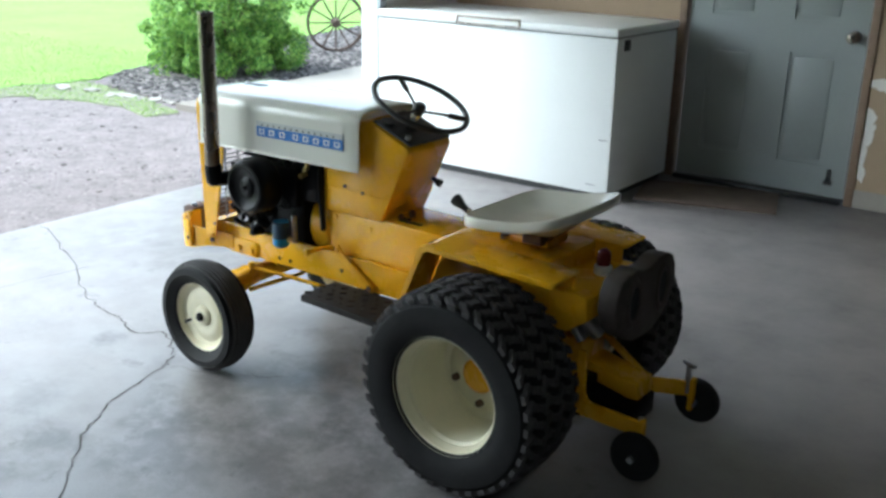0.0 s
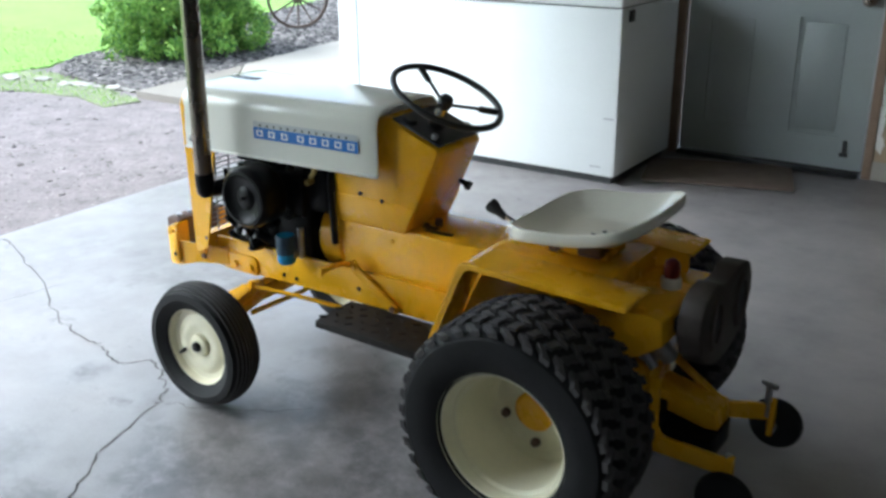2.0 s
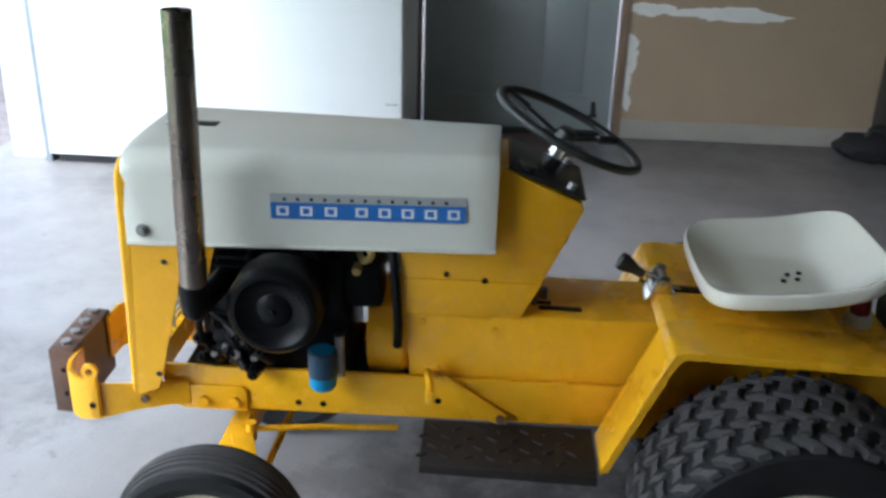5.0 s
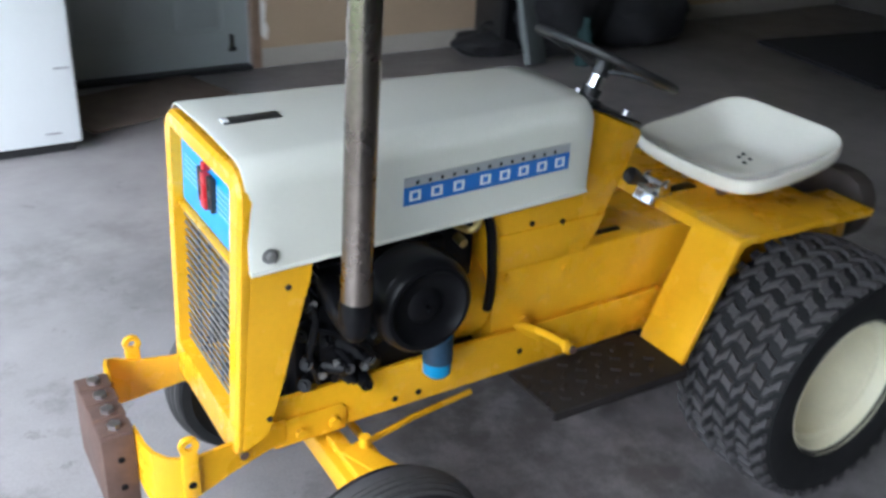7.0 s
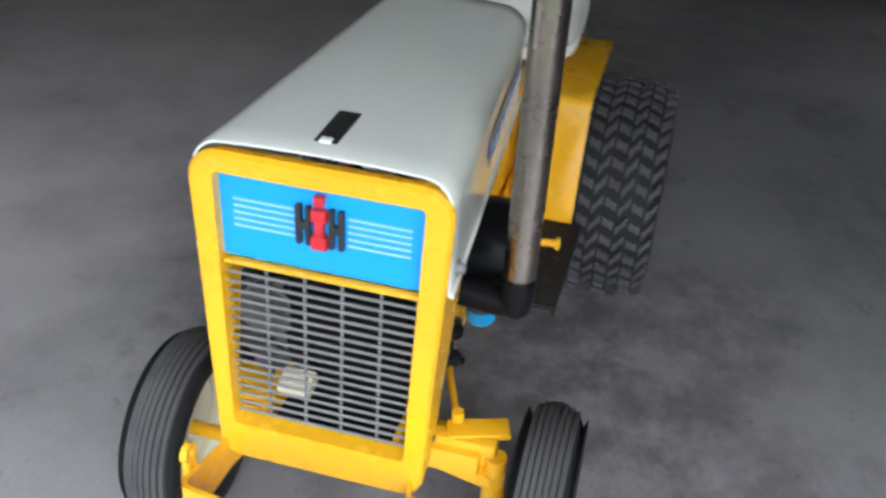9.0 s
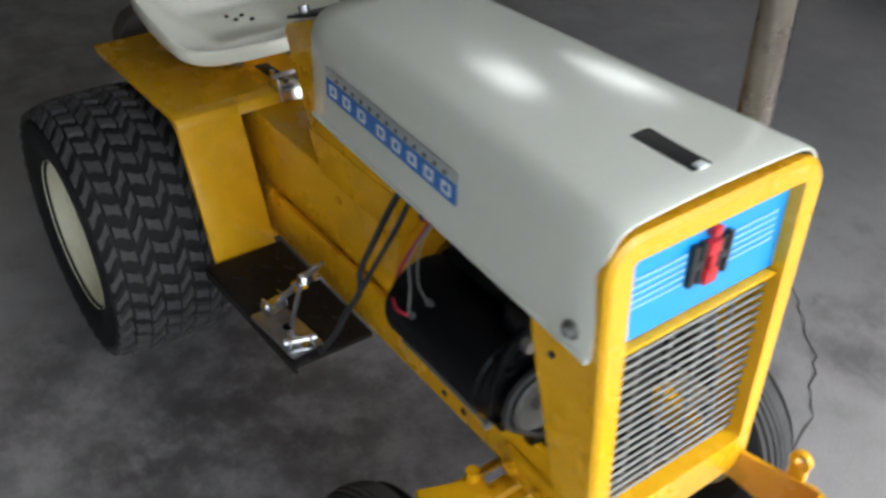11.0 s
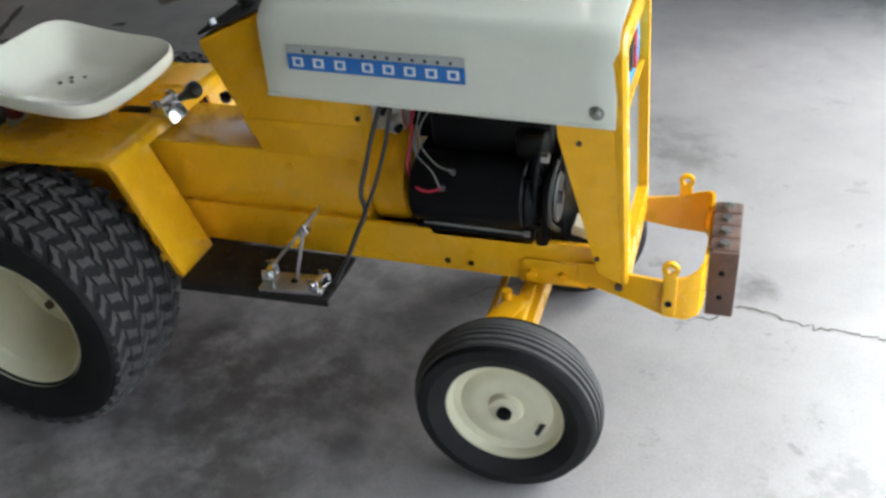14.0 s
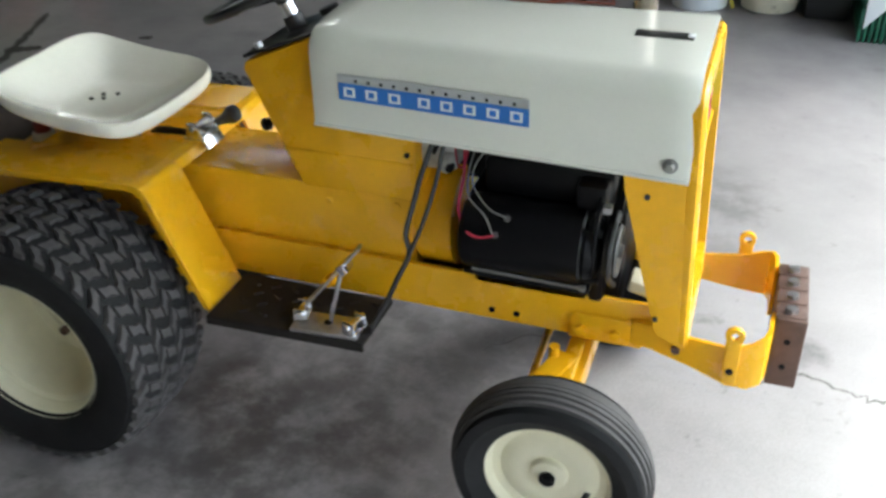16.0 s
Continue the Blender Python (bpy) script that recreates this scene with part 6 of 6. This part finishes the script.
def build_jack():
    j = thing("floor_jack", "red trolley jack with a white label and metal wheels", "jack", (-2.52, 2.59, 0))
    turn = Matrix.Rotation(radians(77), 3, "Z")

    def at(x, y, z):
        return turn @ Vector((x, y, z))
    for s in (1, -1):
        bm = B()
        prism(bm, [(-0.27, 0.05), (0.20, 0.05), (0.48, 0.04), (0.50, 0.055), (0.48, 0.072), (0.30, 0.10), (0.16, 0.13), (-0.10, 0.14), (-0.27, 0.12)], s * 0.085, s * 0.098, 0.002)
        bmesh.ops.transform(bm, matrix=turn.to_4x4(), verts=bm.verts)
        part("side_plate", bm, RED, j)
    bm = B()
    box(bm, at(-0.18, 0, 0.115), (0.16, 0.16, 0.07), turn, 0.01)
    part("hydraulic_body", bm, RED, j)
    bm = B()
    box(bm, at(0.04, 0, 0.125), (0.34, 0.05, 0.045), turn, 0.008)
    part("lift_arm", bm, RED, j)
    bm = B()
    lathe(bm, [(0.0, 0.0), (0.05, 0.0), (0.055, 0.015), (0.0, 0.02)], Matrix.Translation(at(-0.08, 0, 0.147)), 20)
    part("saddle", bm, STEEL, j)
    bm = B()
    box(bm, at(0.02, -0.1005, 0.095), (0.25, 0.004, 0.05), turn)
    part("label_plate", bm, DECALWHITE, j, "white label")
    for x, r in ((0.50, 0.056), (-0.24, 0.032)):
        for s in (1, -1):
            bm = B()
            c, d = at(x, s * 0.122, r), at(0, 0.018, 0)
            cyl(bm, c - d, c + d, r, seg=24)
            w = part("jack_wheel", bm, ALUMINIUM if x > 0 else BLACKPLASTIC, j)
            bm = B()
            cyl(bm, c - d * 1.25, c + d * 1.25, r * 0.35, seg=14)
            part("axle_cap", bm, BLACKPLASTIC, w)
    bm = B()
    tube(bm, [at(0.34, 0, 0.09), at(0.38, 0, 0.42), at(0.44, 0, 0.95)], 0.018, 10)
    part("jack_handle", bm, RED, j)


def build_atv():
    a = thing("quad_bike", "parked dark quad bike with knobbly tyres and tan rims", "quad bike", (-1.27, 3.35, 0))
    for x in (-0.62, 0.62):
        for y in (-0.30, 0.42):
            w = new("wheel")
            w.parent = a
            R_, h = 0.27, 0.12
            m = Matrix.Translation((x, y, R_ + 0.012)) @ Matrix.Rotation(radians(90 if y < 0 else -90), 4, "X")
            bm = B()
            lathe(bm, [(0.14, -h * 0.7), (0.17, -h), (0.23, -h * 1.05), (R_ - 0.015, -h * 0.8), (R_ - 0.006, 0), (R_ - 0.015, h * 0.8), (0.23, h * 1.05), (0.17, h), (0.14, h * 0.7)], m, 40)
            part("tyre", bm, RUBBER, w)
            bm = B()
            for k in range(22):
                an = 2 * math.pi * k / 22
                for t, o in ((-0.62, 0), (0.0, 0.5), (0.62, 0)):
                    aa = an + o * 2 * math.pi / 22
                    rot = (m.to_3x3() @ Matrix.Rotation(aa, 3, "Z"))
                    box(bm, m @ Vector(((R_ - 0.006) * math.cos(aa), (R_ - 0.006) * math.sin(aa), t * h)), (0.03, 0.034, 0.055), rot)
            part("tread", bm, RUBBER, w)
            bm = B()
            lathe(bm, [(0.145, h * 0.85), (0.148, h * 0.7), (0.13, h * 0.55), (0.11, h * 0.25), (0.06, h * 0.3), (0.05, h * 0.55), (0.0, h * 0.55)], m, 28)
            part("rim", bm, ATVRIM, w)
    bm = B()
    box(bm, (0, 0.06, 0.36), (1.0, 0.30, 0.20), None, 0.05)
    box(bm, (0.0, 0.06, 0.24), (0.8, 0.26, 0.08), None, 0.02)
    part("chassis", bm, BLACK, a)
    for x in (-0.62, 0.62):
        bm = B()
        prism(bm, [(x - 0.36, 0.52), (x - 0.20, 0.63), (x + 0.20, 0.63), (x + 0.36, 0.52), (x + 0.34, 0.50), (x + 0.19, 0.60), (x - 0.19, 0.60), (x - 0.34, 0.50)], -0.42, 0.54, 0.004)
        part("mudguard", bm, BLACKPLASTIC, a)
    bm = B()
    box(bm, (-0.12, 0.06, 0.70), (0.60, 0.26, 0.13), None, 0.05, 3)
    part("seat", bm, DARKCLOTH, a)
    bm = B()
    box(bm, (0.02, -0.13, 0.42), (0.16, 0.05, 0.22), None, 0.015)
    part("side_panel", bm, ATVBLUE, a, "cyan plastic side panel")
    bm = B()
    tube(bm, curve_pts([(0.34, -0.26, 0.98), (0.36, -0.10, 0.99), (0.42, 0.06, 0.93), (0.36, 0.22, 0.99), (0.34, 0.38, 0.98)], 5), 0.014, 10)
    tube(bm, [(0.42, 0.06, 0.93), (0.5, 0.06, 0.6)], 0.02, 10)
    part("handlebar", bm, BLACKPLASTIC, a)
    bm = B()
    for y in (-0.2, 0.0, 0.2, 0.35):
        tube(bm, [(-0.95, y, 0.70), (-0.45, y, 0.70)], 0.01, 8)
    tube(bm, [(-0.95, -0.2, 0.70), (-0.95, 0.35, 0.70)], 0.01, 8)
    part("rear_rack", bm, BLACKPLASTIC, a)


def bucket(at, label):
    b = thing("plastic_bucket", label, "bucket", at, "stacked buckets")
    bm = B()
    lathe(bm, [(0.0, 0.0), (0.128, 0.0), (0.132, 0.006), (0.146, 0.30), (0.152, 0.30), (0.152, 0.315), (0.147, 0.318), (0.149, 0.36), (0.143, 0.36), (0.128, 0.02), (0.0, 0.02)], Matrix(), 36)
    part("pail", bm, WHITEPLASTIC, b)
    bm = B()
    lathe(bm, [(0.0, 0.372), (0.14, 0.372), (0.154, 0.378), (0.156, 0.352), (0.151, 0.35)], Matrix(), 36)
    part("lid", bm, BLACKPLASTIC if at[2] == 0 else WHITEPLASTIC, b)
    for k in range(3):
        bm = B()
        a0, a1 = radians(-112 + k * 13), radians(-103 + k * 13)
        r = 0.1395
        vs = [bm.verts.new(((r + o) * math.cos(a), (r + o) * math.sin(a), z)) for o in (0, 0.003) for a, z in ((a0, 0.14), (a1, 0.14), (a1, 0.19), (a0, 0.19))]
        for q in ((0, 1, 2, 3), (4, 5, 6, 7), (0, 1, 5, 4), (1, 2, 6, 5), (2, 3, 7, 6), (3, 0, 4, 7)):
            bm.faces.new([vs[i] for i in q])
        part("label_bar", bm, RED if k == 0 else BLACKPLASTIC, b, smooth=False)
    bm = B()
    tube(bm, curve_pts([(0.153, 0, 0.31), (0.13, -0.11, 0.22), (0.0, -0.158, 0.17), (-0.13, -0.11, 0.22), (-0.153, 0, 0.31)], 6), 0.003, 6)
    part("bail", bm, STEEL, b)


def build_tank():
    t = thing("gas_cylinder", "cream steel gas cylinder with a yellow hose", "gas cylinder", (1.32, 3.16, 0))
    bm = B()
    lathe(bm, [(0.0, 0.006), (0.115, 0.0), (0.128, 0.008), (0.130, 0.03), (0.146, 0.06), (0.152, 0.09), (0.152, 0.28), (0.14, 0.325), (0.10, 0.355), (0.04, 0.37), (0.0, 0.37)], Matrix(), 36)
    part("tank_shell", bm, TANKCREAM, t)
    bm = B()
    lathe(bm, [(0.10, 0.35), (0.105, 0.45), (0.10, 0.46), (0.094, 0.45), (0.094, 0.35)], Matrix(), 28)
    part("collar", bm, TANKCREAM, t)
    bm = B()
    cyl(bm, (0, 0, 0.37), (0, 0, 0.42), 0.018, seg=14)
    cyl(bm, (0, 0, 0.42), (0, 0, 0.44), 0.03, seg=14)
    part("valve", bm, STEEL, t)
    bm = B()
    tube(bm, curve_pts([(0, 0, 0.40), (-0.10, -0.02, 0.42), (-0.17, -0.05, 0.30), (-0.185, -0.08, 0.12), (-0.16, -0.10, 0.01)], 8), 0.009, 8)
    part("hose", bm, YELLOWHOSE, t, "yellow rubber hose")


def build_bag_pile():
    rnd = random.Random(12)
    g = thing("workbench_stool", "low grey metal stand under a plastic bag", "stand", (0.14, 3.28, 0))
    bm = B()
    box(bm, (0, 0, 0.115), (0.40, 0.28, 0.03), None, 0.006)
    part("stand_top", bm, GREYBOARD, g)
    for x in (-0.18, 0.18):
        for y in (-0.12, 0.12):
            bm = B()
            cyl(bm, (x, y, 0), (x * 0.9, y * 0.9, 0.105), 0.012, seg=10)
            part("leg", bm, STEEL, g)
    bm = B()
    bmesh.ops.create_icosphere(bm, subdivisions=4, radius=1.0)
    for v in bm.verts:
        n = noise.noise(v.co * 2.3) * 0.40 + abs(noise.noise(v.co * 5.1)) * 0.30 - 0.1
        v.co = Vector((v.co.x * 0.22 * (1 + n), v.co.y * 0.17 * (1 + n), max(-0.085, v.co.z * 0.11 * (1 + n))))
    b = finish("plastic_bag", bm, BAGPLASTIC)
    b.location = (0.09, 3.25, 0.214)
    tagged(b, "crumpled white plastic bag lying on the stand", "bag")
    for k in range(2):
        bm = B()
        pts = []
        for i in range(30):
            a = i * 0.62 + k + rnd.uniform(-0.3, 0.3)
            r = rnd.uniform(0.05, 0.24)
            pts.append((r * math.cos(a) * 1.15, r * math.sin(a) * 0.55, 0.008 + 0.10 * rnd.random() * (1 - r / 0.25)))
        tube(bm, curve_pts(pts, 5), 0.006, 6)
        c = finish("extension_cord", bm, ORANGE)
        c.location = (0.18 + 0.20 * k, 3.03 + 0.02 * k, 0)
        tagged(c, "tangled orange extension cord on the floor", "cord", "extension cords")
    bm = B()
    box(bm, (0, 0, 0.03), (0.18, 0.15, 0.06), None, 0.01)
    cyl(bm, (-0.10, 0, 0.105), (0.10, 0, 0.105), 0.07, seg=24)
    cyl(bm, (0.10, 0, 0.105), (0.125, 0, 0.105), 0.045, seg=20)
    cyl(bm, (0.125, 0, 0.105), (0.16, 0, 0.105), 0.012, seg=12)
    box(bm, (0, 0, 0.185), (0.07, 0.06, 0.03), None, 0.006)
    o = finish("electric_motor", bm, BLACK)
    o.location = (0.38, 3.07, 0)
    tagged(o, "small black motor among the cords", "motor")


def carton(name, label, at, size, material, turn=0.0):
    c = thing(name, label, "box", at)
    r = Matrix.Rotation(radians(turn), 3, "Z")
    bm = B()
    box(bm, (0, 0, size[2] / 2), size, r, 0.006)
    part("box_body", bm, material, c)
    bm = B()
    box(bm, (0, 0, size[2] + 0.002), (size[0] * 0.98, 0.05, 0.003), r)
    part("tape", bm, CARDEDGE, c)
    return c


def build_storage_wall():
    carton("cardboard_box", "brown cardboard box against the dark wall", (0.66, 3.58, 0), (0.42, 0.4, 0.55), TANBOX, 8)
    carton("cardboard_box", "tall brown cardboard box behind the quad bike", (-0.2, 3.75, 0), (0.45, 0.35, 0.62), TANBOX, -12)
    # dark cloth hanging in folds behind
    bm = B()
    n = 90
    prev = None
    for k in range(n + 1):
        x = -3.6 + 5.6 * k / n
        y = 4.30 - 0.05 * math.sin(k * 1.1) - 0.03 * math.sin(k * 2.3)
        a, b, c, d = (bm.verts.new((x, y, 0.02)), bm.verts.new((x, y, 1.9)), bm.verts.new((x, y + 0.01, 1.9)), bm.verts.new((x, y + 0.01, 0.02)))
        if prev:
            for i in range(4):
                bm.faces.new((prev[i], prev[(i + 1) % 4], (a, b, c, d)[(i + 1) % 4], (a, b, c, d)[i]))
        prev = (a, b, c, d)
    cl = finish("tarpaulin", bm, TEAL)
    tagged(cl, "dark teal tarpaulin hanging in folds along the wall", "tarpaulin")
    # slatted green crate with a white board leaning on it
    cr = thing("garden_crate", "dark green slatted plastic crate on the floor", "crate", (1.98, 3.03, 0))
    for z in [0.02 + 0.016 * k for k in range(4)]:
        bm = B()
        box(bm, (0, 0, z), (0.56, 0.52, 0.008), None, 0.002)
        part("crate_band", bm, CRATEGREEN, cr)
    for k in range(24):
        bm = B()
        box(bm, (-0.27 + 0.0235 * k, -0.265, 0.075), (0.012, 0.014, 0.15), None, 0.003)
        part("crate_slat", bm, CRATEGREEN, cr)
    bm = B()
    box(bm, (0, 0.02, 0.28), (0.55, 0.46, 0.30), None, 0.02)
    part("crate_body", bm, CRATEGREEN, cr)
    bm = B()
    prism(bm, [(-0.26, 0.06), (0.02, 0.40), (0.27, 0.62), (-0.26, 0.62)], -0.285, -0.272, 0.002)
    part("crate_panel", bm, WHITEPLASTIC, cr, "white board panel")
    bx = thing("tool_case", "black plastic tool case beside the crate", "case", (1.58, 3.22, 0))
    bm = B()
    box(bm, (0, 0, 0.19), (0.20, 0.42, 0.38), None, 0.02)
    part("case_body", bm, BLACKPLASTIC, bx)
    bm = B()
    box(bm, (0, 0, 0.395), (0.05, 0.16, 0.03), None, 0.01)
    part("case_handle", bm, BLACKPLASTIC, bx)


def build_dark_corner():
    # a leaning grey board, black bags and boxes by the tan wall
    bm = B()
    box(bm, (0, 0, 0.62), (0.22, 0.035, 1.25), None, 0.006)
    b = finish("leaning_board", bm, GREYBOARD)
    b.matrix_world = Matrix.Translation((-1.46, -2.66, 0.012)) @ Matrix.Rotation(radians(20), 4, "X") @ Matrix.Rotation(radians(28), 4, "Z")
    tagged(b, "grey painted board leaning against dark stored things", "board")
    rnd = random.Random(21)
    for at, s, lab in (((-1.33, -2.98, 0.0), (0.19, 0.15, 0.13), "small black duffel bag on the floor"),
                       ((-1.75, -2.88, 0.0), (0.32, 0.24, 0.55), "large black bag standing by the wall"),
                       ((-2.35, -2.86, 0.0), (0.36, 0.24, 0.38), "slumped black bag on the floor")):
        bm = B()
        bmesh.ops.create_icosphere(bm, subdivisions=4, radius=1.0)
        off = Vector((rnd.random() * 9, 0, 0))
        for v in bm.verts:
            n = noise.noise(v.co * 1.7 + off) * 0.22 + noise.noise(v.co * 5 + off) * 0.07
            c = v.co * (1 + n)
            v.co = Vector((c.x * s[0], c.y * s[1], max(0.0, (c.z + 0.85) * s[2] * 0.54)))
        o = thing("black_bag", lab, "bag", at, "black bags")
        part("bag_body", bm, DARKCLOTH, o)
        bm = B()
        h = 1.75 * s[2] * 0.54
        tube(bm, curve_pts([(-0.3 * s[0], 0.1 * s[1], h * 0.9), (-0.2 * s[0], 0.2 * s[1], h + 0.05), (0.2 * s[0], 0.2 * s[1], h + 0.05), (0.3 * s[0], 0.1 * s[1], h * 0.9)], 5), 0.012, 8)
        part("strap", bm, BLACKPLASTIC, o)
    c = thing("metal_cabinet", "tall dark metal cabinet against the wall", "cabinet", (-2.0, -3.0, 0))
    bm = B()
    box(bm, (0, 0, 0.70), (1.3, 0.26, 1.4), None, 0.008)
    part("cabinet_body", bm, BLACKPLASTIC, c)
    for s in (1, -1):
        bm = B()
        box(bm, (s * 0.32, 0.137, 0.70), (0.60, 0.016, 1.32), None, 0.004)
        d = part("cabinet_door", bm, BLACK, c)
        bm = B()
        box(bm, (s * 0.06, 0.152, 0.75), (0.016, 0.02, 0.12), None, 0.004)
        part("handle", bm, STEEL, d)
    # green bottle and pale oddments on the floor
    for at, r, h, mt, lab in (((-1.72, -2.58, 0), 0.045, 0.26, TEAL, "dark teal bottle on the floor"), ):
        bm = B()
        lathe(bm, [(0, 0), (r, 0), (r, h * 0.65), (r * 0.45, h * 0.82), (r * 0.4, h), (0, h)], Matrix(), 20)
        o = finish("bottle", bm, mt)
        o.location = at
        tagged(o, lab, "bottle")
    bm = B()
    box(bm, (0, 0, 0.012), (1.5, 1.0, 0.024), Matrix.Rotation(radians(-8), 3, "Z"), 0.004)
    o = finish("rubber_mat", bm, DARKCLOTH)
    o.location = (-3.75, -1.95, 0)
    tagged(o, "flat black rubber mat lying on the floor", "mat")


def build_stains():
    rnd = random.Random(31)
    oil = surface("soaked_in_oil", (0.075, 0.068, 0.062), 0.75, vary=0.3, scale=25)
    smears = (([(-2.04, 2.12), (-1.94, 1.87), (-1.86, 1.66), (-1.76, 1.39)], 0.022), ([(-2.29, 1.45), (-2.24, 1.54), (-2.20, 1.62)], 0.032),
              ([(-1.88, 1.62), (-1.80, 1.66), (-1.74, 1.70)], 0.035), ([(-1.39, 1.93), (-1.33, 1.95)], 0.022), ([(-2.13, 1.72), (-2.09, 1.78)], 0.03))
    for line, w0 in smears:
        pts = curve_pts([(x, y, 0.0012) for x, y in line], 6)
        bm = B()
        prev = None
        for k, p in enumerate(pts):
            d = (pts[min(k + 1, len(pts) - 1)] - pts[max(k - 1, 0)]).normalized()
            w = w0 * rnd.uniform(0.55, 1.2) * (0.4 if k in (0, len(pts) - 1) else 1)
            q = (bm.verts.new((p.x - d.y * w, p.y + d.x * w, 0.0012)), bm.verts.new((p.x + d.y * w, p.y - d.x * w, 0.0012)))
            if prev:
                bm.faces.new((prev[0], prev[1], q[1], q[0]))
            prev = q
        tagged(finish("floor_stain", bm, oil, False), "dark oil smear soaked into the concrete floor", "stain", kind="structure")


build_mat()
build_spackle()
build_cracks()
build_lamps()
build_green_box()
build_jack()
build_atv()
bucket((1.0, 3.13, 0), "white plastic bucket with a dark lid under another")
bucket((1.005, 3.135, 0.378), "white plastic bucket stacked on another bucket")
build_tank()
build_bag_pile()
build_storage_wall()
build_dark_corner()
build_stains()
